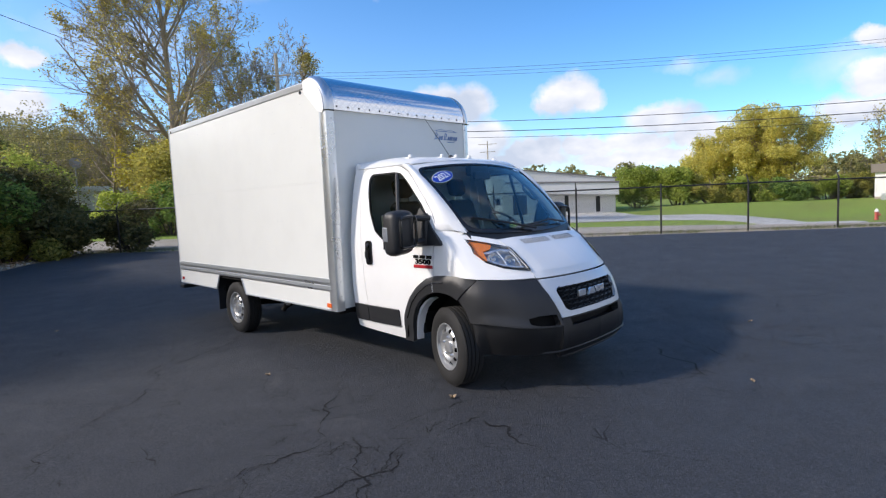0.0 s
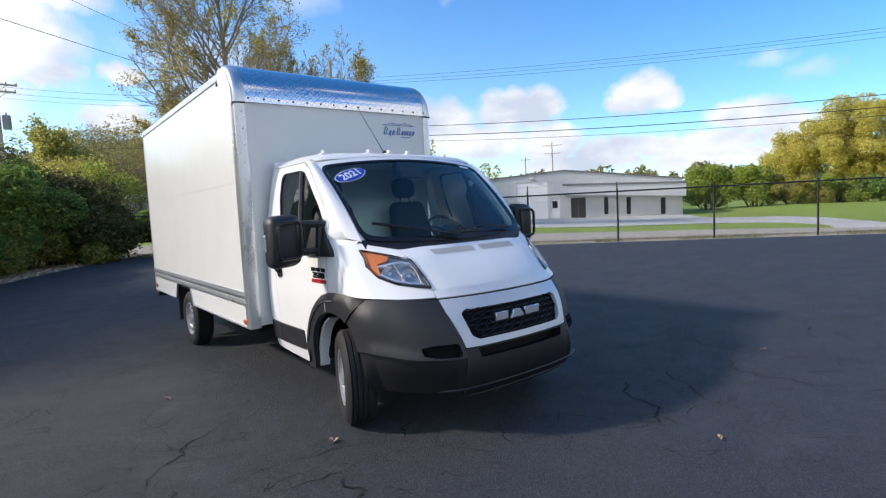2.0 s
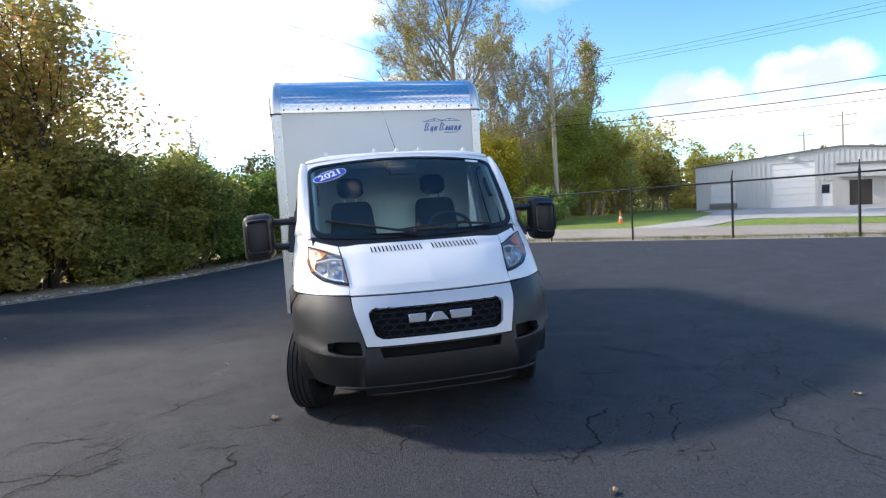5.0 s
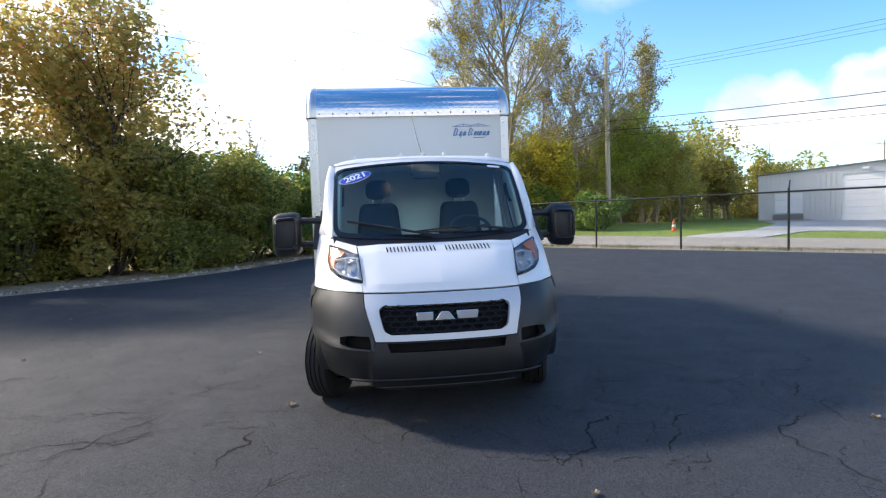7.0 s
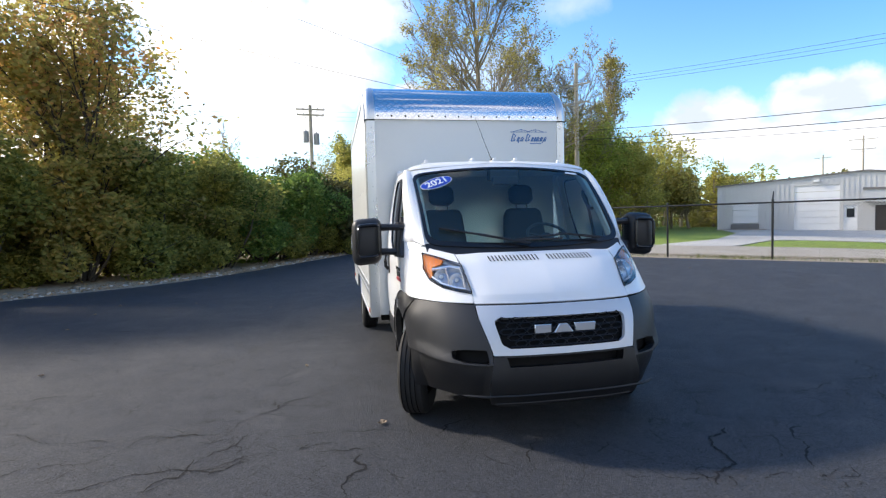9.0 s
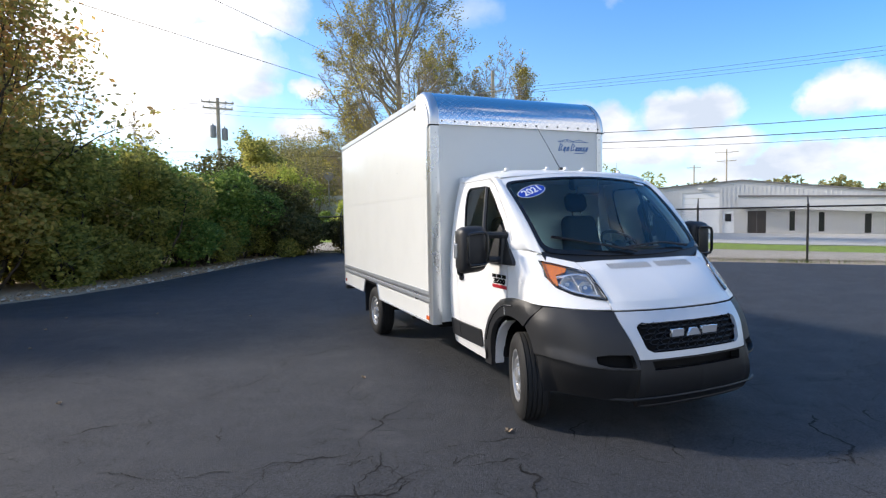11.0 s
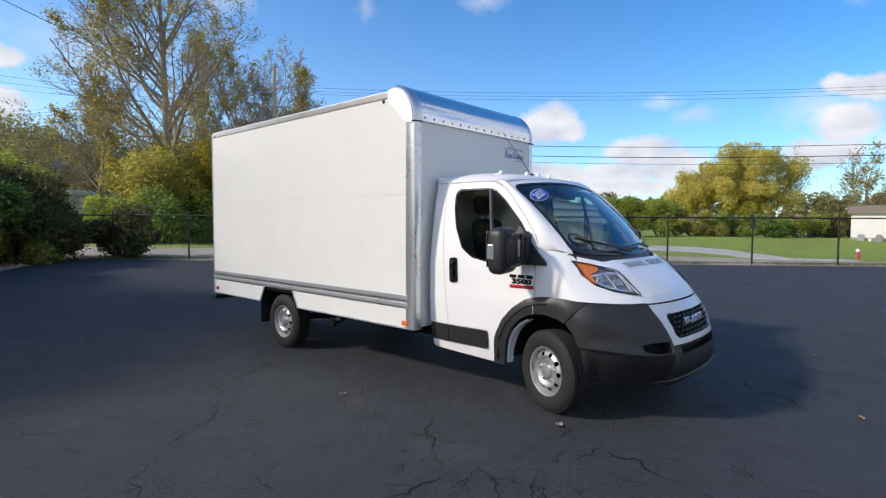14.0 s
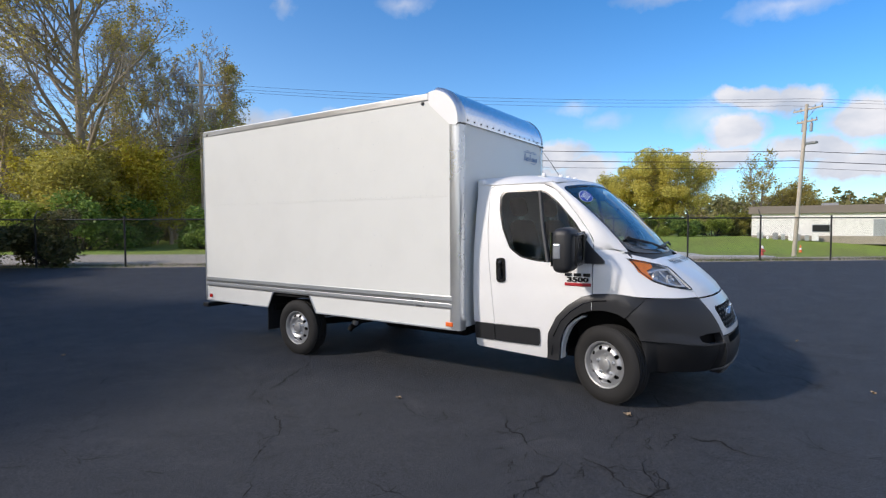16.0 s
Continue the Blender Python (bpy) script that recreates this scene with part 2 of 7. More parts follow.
def concrete(name, color, wear=0.25, grit_scale=120):
    m = Nodes(name)
    grit = m.noise(grit_scale, 3.0, 0.6)
    mid = m.noise(2.4, 6.0, 0.65)
    wide = m.noise(0.3, 3.0)
    col = m.mix(grit, span(color, 0.8), span(color, 1.15))
    col = m.mix(m.ramp(mid, [(0.4, (0, 0, 0)), (0.8, (wear * 2,) * 3)]), col, span(color, 0.6))
    col = m.mix(m.ramp(wide, [(0.4, (0, 0, 0)), (0.7, (0.5, 0.5, 0.5))]), col, span(color, 1.25))
    m.set(Base_Color=col, Roughness=0.88)
    m.bump(grit, 0.5, 0.006)
    return m.mat


def foliage(name, dark, mid, light, shine=0.35, through_light=0.48):
    """Leaves: every leaf takes its own tone."""
    m = Nodes(name)
    geo = m.n("NewGeometry")
    patch = m.noise(0.35, 3.0)
    tone = m.mix(0.5, geo.outputs["Random Per Island"], patch)
    col = m.ramp(tone, [(0.18, dark), (0.5, mid), (0.82, light)])
    m.set(Base_Color=col, Roughness=0.55, Specular_IOR_Level=shine, Transmission_Weight=0.0)
    tr = m.n("BsdfTranslucent")
    m.link(col, tr.inputs["Color"])
    mixer = m.n("MixShader", Fac=through_light)
    m.link(m.bsdf.outputs[0], mixer.inputs[1])
    m.link(tr.outputs[0], mixer.inputs[2])
    m.link(mixer.outputs[0], m.out.inputs["Surface"])
    return m.mat


def bark(name, color):
    m = Nodes(name)
    v = m.coords((1, 1, 0.16))
    ridge = m.noise(17, 6.0, 0.65, v)
    col = m.mix(ridge, span(color, 0.45), span(color, 1.35))
    m.set(Base_Color=col, Roughness=0.9)
    m.bump(ridge, 0.9, 0.03)
    return m.mat


def pane(name, tint, fresnel=1.45):
    """Thin glass: clear with a tint, mirrored by its Fresnel gloss."""
    m = Nodes(name)
    m.nt.nodes.remove(m.bsdf)
    tr, gl, fr, mx = m.n("BsdfTransparent"), m.n("BsdfGlossy", Roughness=0.015), m.n("Fresnel", IOR=fresnel), m.n("MixShader")
    tr.inputs["Color"].default_value = (*tint, 1)
    gl.inputs["Color"].default_value = (0.95, 0.97, 1.0, 1)
    m.link(fr.outputs[0], mx.inputs[0])
    m.link(tr.outputs[0], mx.inputs[1])
    m.link(gl.outputs[0], mx.inputs[2])
    m.link(mx.outputs[0], m.out.inputs["Surface"])
    return m.mat


def tread_plate(name):
    """Bright aluminium with raised lozenges in two directions."""
    m = Nodes(name)
    vec = m.coords()
    sep = m.n("SeparateXYZ")
    m.link(vec, sep.inputs[0])

    def mt(op, a, b=0.0):
        k = m.n("Math")
        k.operation = op
        for i, v in enumerate((a, b)):
            if isinstance(v, (int, float)):
                k.inputs[i].default_value = v
            else:
                m.link(v, k.inputs[i])
        return k.outputs[0]

    x = mt("MULTIPLY", sep.outputs["X"], 23.0)
    y = mt("MULTIPLY", mt("ADD", sep.outputs["Z"], mt("MULTIPLY", sep.outputs["Y"], 0.9)), 23.0)
    a = mt("ADD", x, y)
    b = mt("SUBTRACT", x, y)
    bars = []
    for p, q in ((a, b), (b, a)):
        fx = mt("ABSOLUTE", mt("SUBTRACT", mt("FRACT", p), 0.5))
        fy = mt("ABSOLUTE", mt("SUBTRACT", mt("FRACT", mt("MULTIPLY", q, 0.5)), 0.5))
        bars.append(mt("MULTIPLY", mt("LESS_THAN", fx, 0.14), mt("LESS_THAN", fy, 0.30)))
    h = mt("MAXIMUM", bars[0], bars[1])
    smear = m.noise(9, 4.0)
    m.set(Base_Color=m.mix(h, m.mix(smear, (0.70, 0.71, 0.73), (0.80, 0.81, 0.83)), (0.93, 0.94, 0.95)), Metallic=1.0, Roughness=m.mix(smear, (0.10,) * 3, (0.19,) * 3))
    m.bump(m.mix(0.25, h, smear), 0.22, 0.004)
    return m.mat


MAT = {
    "asphalt": asphalt("sealed_asphalt"),
    "crack_edge": plain("rubbed_crack_edge", (0.085, 0.084, 0.086), 0.85, 0.3, 60, 0.3, 0.4),
    "crack": plain("crack_black", (0.005, 0.005, 0.0055), 0.9, 0, 90, 0.3, 0.4),
    "grass": grass_ground("lawn"),
    "road": concrete("weathered_road", (0.37, 0.33, 0.27)),
    "path": concrete("pale_concrete", (0.48, 0.465, 0.43)),
    "gravel": concrete("gravel_and_soil", (0.37, 0.30, 0.215), 0.36, 42),
    "white": paint_white("vehicle_white", (0.85, 0.85, 0.84), 0.34, 0.4),
    "panel": paint_white("box_panel_white", (0.76, 0.77, 0.74), 0.30, 0.25),
    "silver_paint": plain("silver_front_panel", (0.61, 0.63, 0.655), 0.38, 0.2, 120, 0.04, 0.02, coat=0.4),
    "black_plastic": plain("grained_black_plastic", (0.018, 0.0188, 0.0212), 0.46, 0, 240, 0.18, 0.25, 0.003),
    "matt_black": plain("matt_black", (0.008, 0.008, 0.0085), 0.62, 0, 90, 0.15, 0.05),
    "grille_black": plain("grille_black", (0.013, 0.013, 0.014), 0.42, 0, 90, 0.15, 0.05),
    # worn bumper plastic, its black deepened to stand in for shade low down
    "bumper_shaded": plain("worn_shaded_bumper", (0.0135, 0.0138, 0.015), 0.40, 0, 200, 0.3, 0.25, 0.003),
    "dusty_plastic": plain("dusty_plastic", (0.026, 0.026, 0.0275), 0.7, 0, 40, 0.35, 0.25, 0.004),
    "black_gloss": plain("gloss_black", (0.012, 0.012, 0.013), 0.22, 0, 60, 0.1, 0.02),
    "rubber": plain("tyre_rubber", (0.0125, 0.0122, 0.0122), 0.80, 0, 110, 0.25, 0.3, 0.003),
    "under": plain("underbody_black", (0.010, 0.010, 0.010), 0.7, 0.1, 30, 0.4, 0.3, 0.005),
    "steel_wheel": plain("silver_wheel_paint", (0.50, 0.51, 0.52), 0.36, 0.7, 55, 0.08, 0.05),
    "alu": plain("bare_aluminium", (0.68, 0.69, 0.70), 0.30, 0.9, 50, 0.06, 0.06),
    "alu_grey": plain("anodised_rail", (0.50, 0.53, 0.55), 0.36, 0.55, 60, 0.08, 0.05),
    "post_alu": plain("satin_corner_extrusion", (0.66, 0.69, 0.71), 0.28, 0.8, 50, 0.05, 0.05),
    "plate": tread_plate("tread_plate"),
    "chrome": plain("chrome", (0.90, 0.91, 0.92), 0.14, 0.72, 30, 0.03, 0.0),
    "lamp_bowl": plain("silvered_lamp_bowl", (0.40, 0.43, 0.47), 0.14, 0.55, 16, 0.35, 0.6, 0.014),
    "lens": pane("clear_lens", (0.93, 0.95, 0.97)),
    "amber": plain("amber_lens", (0.78, 0.225, 0.04), 0.16, 0, 26, 0.45, 0.4, 0.006, coat=0.7),
    "marker_orange": plain("orange_marker_lens", (0.80, 0.15, 0.03), 0.2, 0, 60, 0.15, 0.1, coat=0.7),
    "badge_red": plain("dark_red_print", (0.42, 0.02, 0.03), 0.35, 0, 60, 0.1, 0.0),
    "red": plain("red_lens", (0.55, 0.02, 0.015), 0.2, 0, 60, 0.15, 0.1, coat=0.7),
    "glass": pane("windscreen_glass", (0.80, 1.0, 0.95), 1.52),
    "side_glass": pane("side_glass", (0.32, 0.39, 0.39), 1.36),
    "dark_glass": plain("dark_window_glass", (0.02, 0.022, 0.024), 0.08, 0, 5, 0.2, 0.0),
    "seat": plain("charcoal_cloth", (0.040, 0.044, 0.052), 0.9, 0, 320, 0.25, 0.4, 0.004),
    "dash": plain("dark_dash_plastic", (0.055, 0.057, 0.062), 0.6, 0, 200, 0.15, 0.2, 0.003),
    "bulkhead": plain("pale_bulkhead_lining", (0.86, 0.88, 0.87), 0.6, 0, 60, 0.06, 0.05),
    "trim_light": plain("pale_grey_trim", (0.76, 0.78, 0.76), 0.6, 0, 90, 0.08, 0.1),
    "blue": plain("blue_vinyl", (0.008, 0.055, 0.46), 0.35, 0, 60, 0.06, 0.0),
    "logo_blue": plain("logo_blue", (0.045, 0.18, 0.44), 0.4, 0, 60, 0.06, 0.0),
    "white_print": plain("white_print", (0.82, 0.82, 0.82), 0.45, 0, 60, 0.03, 0.0),
    "mirror": plain("mirror_glass", (0.80, 0.82, 0.84), 0.02, 1.0, 5, 0.01, 0.0),
    "fence": plain("black_vinyl_coat", (0.014, 0.014, 0.014), 0.5, 0, 80, 0.3, 0.2),
    "siding": plain("ribbed_grey_siding", (0.62, 0.62, 0.61), 0.5, 0.1, 6, 0.10, 0.05),
    "block": plain("painted_block", (0.60, 0.59, 0.57), 0.75, 0, 12, 0.10, 0.2),
    "roof_grey": plain("grey_roof_edge", (0.20, 0.19, 0.18), 0.6, 0.2, 10, 0.12, 0.1),
    "fascia": plain("brown_fascia", (0.20, 0.17, 0.145), 0.6, 0.1, 10, 0.12, 0.1),
    "door_white": plain("white_door_paint", (0.87, 0.87, 0.86), 0.5, 0, 10, 0.06, 0.05),
    "door_brown": plain("brown_door", (0.045, 0.035, 0.030), 0.35, 0, 10, 0.2, 0.05),
    "stucco": plain("white_stucco", (0.84, 0.83, 0.80), 0.8, 0, 8, 0.08, 0.2),
    "pole_wood": bark("weathered_pole", (0.52, 0.46, 0.385)),
    "bark": bark("grey_bark", (0.35, 0.29, 0.22)),
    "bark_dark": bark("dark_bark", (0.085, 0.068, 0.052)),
    "wire": plain("cable_black", (0.03, 0.03, 0.032), 0.6, 0, 20, 0.1, 0.0),
    "insulator": plain("grey_equipment", (0.30, 0.31, 0.32), 0.5, 0.3, 20, 0.15, 0.05),
    "orange": plain("cone_orange", (0.85, 0.19, 0.05), 0.5, 0, 30, 0.1, 0.05),
    "hydrant_red": plain("hydrant_red", (0.52, 0.10, 0.085), 0.45, 0, 40, 0.15, 0.1),
    "yellow": plain("yellow_paint", (0.75, 0.52, 0.04), 0.5, 0, 30, 0.1, 0.05),
    "leaf_olive": foliage("olive_leaves", (0.23, 0.205, 0.06), (0.42, 0.36, 0.105), (0.60, 0.49, 0.14)),
    "leaf_green": foliage("green_leaves", (0.082, 0.142, 0.034), (0.180, 0.294, 0.064), (0.396, 0.480, 0.114)),
    "leaf_hedge": foliage("hedge_leaves", (0.160, 0.175, 0.050), (0.340, 0.350, 0.092), (0.680, 0.590, 0.165), 0.35, 0.68),
    # hedge leaves with the shade between them put into the colour
    "leaf_shaded": foliage("shaded_hedge_leaves", (0.060, 0.072, 0.027), (0.125, 0.125, 0.045), (0.25, 0.21, 0.08)),
    "leaf_rust": foliage("turning_leaves", (0.27, 0.25, 0.075), (0.48, 0.43, 0.12), (0.68, 0.43, 0.14), 0.35, 0.62),
    "leaf_turning": foliage("olive_and_russet_leaves", (0.31, 0.30, 0.10), (0.53, 0.47, 0.15), (0.76, 0.38, 0.17), 0.35, 0.72),
    "leaf_yellow": foliage("yellow_leaves", (0.290, 0.242, 0.031), (0.524, 0.436, 0.057), (0.620, 0.620, 0.098)),
    "leaf_lime": foliage("lime_leaves", (0.20, 0.25, 0.05), (0.38, 0.46, 0.09), (0.60, 0.62, 0.15), 0.35, 0.58),
    "leaf_thicket": foliage("thicket_leaves", (0.25, 0.24, 0.06), (0.46, 0.43, 0.105), (0.64, 0.56, 0.15), 0.35, 0.55),
    "leaf_gold": foliage("golden_leaves", (0.42, 0.38, 0.10), (0.66, 0.59, 0.15), (0.82, 0.74, 0.24), 0.35, 0.58),
    "leaf_far": foliage("far_leaves", (0.160, 0.160, 0.068), (0.287, 0.266, 0.108), (0.469, 0.406, 0.160)),
    "leaf_dry": plain("dry_leaf", (0.30, 0.22, 0.14), 0.8, 0, 60, 0.3, 0.2),
    "blade": foliage("grass_blades", (0.06, 0.09, 0.02), (0.12, 0.16, 0.04), (0.25, 0.23, 0.09)),
}
for key, level in (("matt_black", 0.12), ("grille_black", 0.22), ("under", 0.2), ("bumper_shaded", 0.35)):
    MAT[key].node_tree.nodes["Principled BSDF"].inputs["Specular IOR Level"].default_value = level
GROUP_HEDGE = "overgrown hedge along the lot"

# ---- mesh helpers ----


def thing(name, label, category, group="", kind="", at=(0, 0, 0), turn=0.0):
    ob = new(name)
    ob.empty_display_size = 0.2
    ob.matrix_basis = pose(*at, 0, 0, turn)
    return tagged(ob, label, category, group, kind)


def finish(me, smooth=True, angle=38):
    if smooth:
        me.shade_smooth()
        me.set_sharp_from_angle(angle=radians(angle))
    me.update()


BOXY = set()


def part(name, bm, material, parent=None, label="", smooth=True, angle=38):
    me = bpy.data.meshes.new(name)
    if id(bm) in BOXY:
        BOXY.discard(id(bm))
        angle = 12
    bm.to_mesh(me)
    bm.free()
    me.materials.append(MAT[material] if isinstance(material, str) else material)
    finish(me, smooth, angle)
    ob = new(name, me)
    if parent is not None:
        ob.parent = parent
    if label:
        ob["label"] = label
    return ob


def raw(name, verts, quads, material, parent=None, label="", smooth=False):
    """A mesh straight from arrays of vertices and quads (or triangles)."""
    verts, quads = np.asarray(verts, np.float32), np.asarray(quads, np.int32)
    k = quads.shape[1]
    me = bpy.data.meshes.new(name)
    me.vertices.add(len(verts))
    me.vertices.foreach_set("co", verts.ravel())
    me.loops.add(quads.size)
    me.loops.foreach_set("vertex_index", quads.ravel())
    me.polygons.add(len(quads))
    me.polygons.foreach_set("loop_start", np.arange(0, quads.size, k, dtype=np.int32))
    me.update(calc_edges=True)
    if smooth:
        me.shade_smooth()
    me.materials.append(MAT[material])
    ob = new(name, me)
    if parent is not None:
        ob.parent = parent
    if label:
        ob["label"] = label
    return ob


def add_box(bm, x0, x1, y0, y1, z0, z1, bevel=0.0, m=None, seg=2):
    vs = [bm.verts.new((x, y, z)) for x in (x0, x1) for y in (y0, y1) for z in (z0, z1)]
    fs = [bm.faces.new([vs[i] for i in f]) for f in ((0, 1, 3, 2), (4, 6, 7, 5), (0, 4, 5, 1), (2, 3, 7, 6), (0, 2, 6, 4), (1, 5, 7, 3))]
    if bevel:
        edges = list({e for f in fs for e in f.edges})
        got = bmesh.ops.bevel(bm, geom=edges, offset=bevel, segments=seg, profile=0.5, affect="EDGES")
        vs = list({v for f in got["faces"] for v in f.verts} | {v for v in vs if v.is_valid})
    if m is not None:
        bmesh.ops.transform(bm, matrix=m, verts=[v for v in vs if v.is_valid])
    return bm


def box(x0, x1, y0, y1, z0, z1, bevel=0.0, m=None, seg=2):
    bm = add_box(bmesh.new(), x0, x1, y0, y1, z0, z1, bevel, m, seg)
    if seg < 3:
        BOXY.add(id(bm))
    else:
        BOXY.discard(id(bm))
    return bm


def add_tube(bm, points, radii, sides=8, caps=True):
    """A tube along points, with one radius or one for each point."""
    pts = [Vector(p) for p in points]
    if isinstance(radii, (int, float)):
        radii = [radii] * len(pts)
    rings = []
    for i, p in enumerate(pts):
        d = (pts[min(i + 1, len(pts) - 1)] - pts[max(i - 1, 0)]).normalized()
        ref = Vector((0, 0, 1)) if abs(d.z) < 0.95 else Vector((1, 0, 0))
        a = d.cross(ref).normalized()
        b = d.cross(a)
        rings.append([bm.verts.new(p + radii[i] * (math.cos(k * math.tau / sides) * a + math.sin(k * math.tau / sides) * b)) for k in range(sides)])
    for r, s in zip(rings, rings[1:]):
        for k in range(sides):
            bm.faces.new((r[k], r[(k + 1) % sides], s[(k + 1) % sides], s[k]))
    if caps:
        bm.faces.new(rings[0][::-1])
        bm.faces.new(rings[-1])
    return bm


def tube(points, radii, sides=8, caps=True):
    bm = add_tube(bmesh.new(), points, radii, sides, caps)
    BOXY.discard(id(bm))
    return bm


def lathe(profile, steps=32, axis="z", m=None, close=False):
    """Turn (radius, height) pairs about an axis."""
    bm = bmesh.new()
    BOXY.discard(id(bm))
    rings = []
    for k in range(steps):
        a = k * math.tau / steps
        ring = []
        for r, h in profile:
            p = (r * math.cos(a), r * math.sin(a), h)
            if axis == "x":
                p = (p[2], p[0], p[1])
            ring.append(bm.verts.new(p))
        rings.append(ring)
    n = len(profile)
    for k in range(steps):
        a, b = rings[k], rings[(k + 1) % steps]
        for i in range(n if close else n - 1):
            j = (i + 1) % n
            bm.faces.new((a[i], b[i], b[j], a[j]))
    bmesh.ops.remove_doubles(bm, verts=bm.verts, dist=1e-5)
    bmesh.ops.recalc_face_normals(bm, faces=bm.faces)
    if m is not None:
        bmesh.ops.transform(bm, matrix=m, verts=bm.verts)
    return bm


def rounded(points, radius, seg=4):
    """A polygon with its corners rounded; radius: one, or one for each corner."""
    out = []
    n = len(points)
    for i in range(n):
        r = radius[i] if isinstance(radius, (list, tuple)) else radius
        p, a, b = Vector(points[i]), Vector(points[i - 1]), Vector(points[(i + 1) % n])
        if r <= 0:
            out.append(tuple(p))
            continue
        u, v = (a - p), (b - p)
        k = min(r, u.length * 0.45, v.length * 0.45)
        u.normalize(), v.normalize()
        for s in range(seg + 1):
            t = s / seg
            q = p + u * k * (1 - t) ** 2 + v * k * t ** 2
            out.append(tuple(q))
    return out


def panel(outline, fn, step=0.06, holes=(), rim=0.012, outward=(0, 0, 1)):
    """A sheet cut to an outline in two parameters, laid on the surface fn(a, b), with an edge turned inwards by rim."""
    bm = bmesh.new()
    BOXY.discard(id(bm))
    edges = []
    for loop in (outline, *holes):
        vs = [bm.verts.new((a, b, 0)) for a, b in loop]
        edges += [bm.edges.new((vs[i], vs[(i + 1) % len(vs)])) for i in range(len(vs))]
    bmesh.ops.triangle_fill(bm, use_beauty=True, use_dissolve=False, edges=edges)
    for ax in (0, 1):
        lo, hi = min(p[ax] for p in outline), max(p[ax] for p in outline)
        count = max(1, int((hi - lo) / step))
        for k in range(1, count):
            co, no = [0, 0, 0], [0, 0, 0]
            co[ax], no[ax] = lo + (hi - lo) * k / count, 1
            bmesh.ops.bisect_plane(bm, geom=bm.verts[:] + bm.edges[:] + bm.faces[:], dist=1e-6, plane_co=co, plane_no=no)
    for v in bm.verts:
        v.co = Vector(fn(v.co.x, v.co.y))
    bm.normal_update()
    total = sum((f.normal * f.calc_area() for f in bm.faces), Vector())
    if total.dot(Vector(outward)) < 0:
        bmesh.ops.reverse_faces(bm, faces=bm.faces)
    bm.normal_update()
    if rim:
        border = [e for e in bm.edges if e.is_boundary]
        normals = {v: v.normal.copy() for e in border for v in e.verts}
        got = bmesh.ops.extrude_edge_only(bm, edges=border)
        fresh = [g for g in got["geom"] if isinstance(g, bmesh.types.BMVert)]
        for v in fresh:
            src = min((o for e in v.link_edges for o in (e.other_vert(v),) if o in normals), key=lambda o: (o.co - v.co).length)
            v.co = v.co - normals[src] * rim
    return bm


def interp(x, table):
    """Smooth interpolation in a table of (x, y...) rows."""
    xs = [r[0] for r in table]
    if x <= xs[0]:
        return table[0][1]
    if x >= xs[-1]:
        return table[-1][1]
    i = max(k for k in range(len(xs)) if xs[k] <= x)
    i = min(i, len(xs) - 2)
    t = (x - xs[i]) / (xs[i + 1] - xs[i])

    def slope(k):
        a, b = max(k - 1, 0), min(k + 1, len(xs) - 1)
        return (table[b][1] - table[a][1]) / (xs[b] - xs[a])

    h = xs[i + 1] - xs[i]
    p0, p1, m0, m1 = table[i][1], table[i + 1][1], slope(i) * h, slope(i + 1) * h
    t2, t3 = t * t, t * t * t
    return p0 * (2 * t3 - 3 * t2 + 1) + m0 * (t3 - 2 * t2 + t) + p1 * (3 * t2 - 2 * t3) + m1 * (t3 - t2)


def smooth(a, b, x):
    t = min(1.0, max(0.0, (x - a) / (b - a)))
    return t * t * (3 - 2 * t)


# ---- the plan of the site: u runs along the fence, d away from the lot ----
FU, FD = Vector((-0.625, 0.781)), Vector((0.781, 0.625))


def ud(u, d):
    p = FU * u + FD * d
    return p.x, p.y


def ground_z(x, y):
    u, d = FU.x * x + FU.y * y, FD.x * x + FD.y * y
    rise = smooth(2.0, 15.0, d)
    far = 0.21 - 0.13 * smooth(17.0, 34.0, d) + 0.011 * max(-32.0, min(32.0, u)) * smooth(10.0, 30.0, d)
    dip = -0.0085 * max(0.0, min(8.0, y)) * (1 - smooth(5.0, 12.0, d)) * smooth(-9.0, -3.0, x)
    # shallow valley beyond the fence, rising again to the far bushes
    valley = 0.023 * max(-40.0, min(0.0, u)) * smooth(16.0, 31.0, d) * (1 - smooth(37.0, 53.0, d))
    bank = 0.50 * smooth(40.0, 54.0, d) * smooth(-10.0, -25.0, u)
    return rise * far + dip + valley + bank


def on_ground(u, d, lift=0.0):
    x, y = ud(u, d)
    return x, y, ground_z(x, y) + lift


def sheet(name, outline, lift, material, label, step=2.0, kind="structure"):
    """A flat piece of ground, cut to an outline in (u, d) and laid on the land."""
    bm = panel(outline, lambda a, b: (*ud(a, b), ground_z(*ud(a, b)) + lift), step, rim=0.03 if lift > 0 else 0)
    ob = part(name, bm, material, None, "", True, 60)
    return tagged(ob, label, "ground", kind=kind)


# ---- ground ----


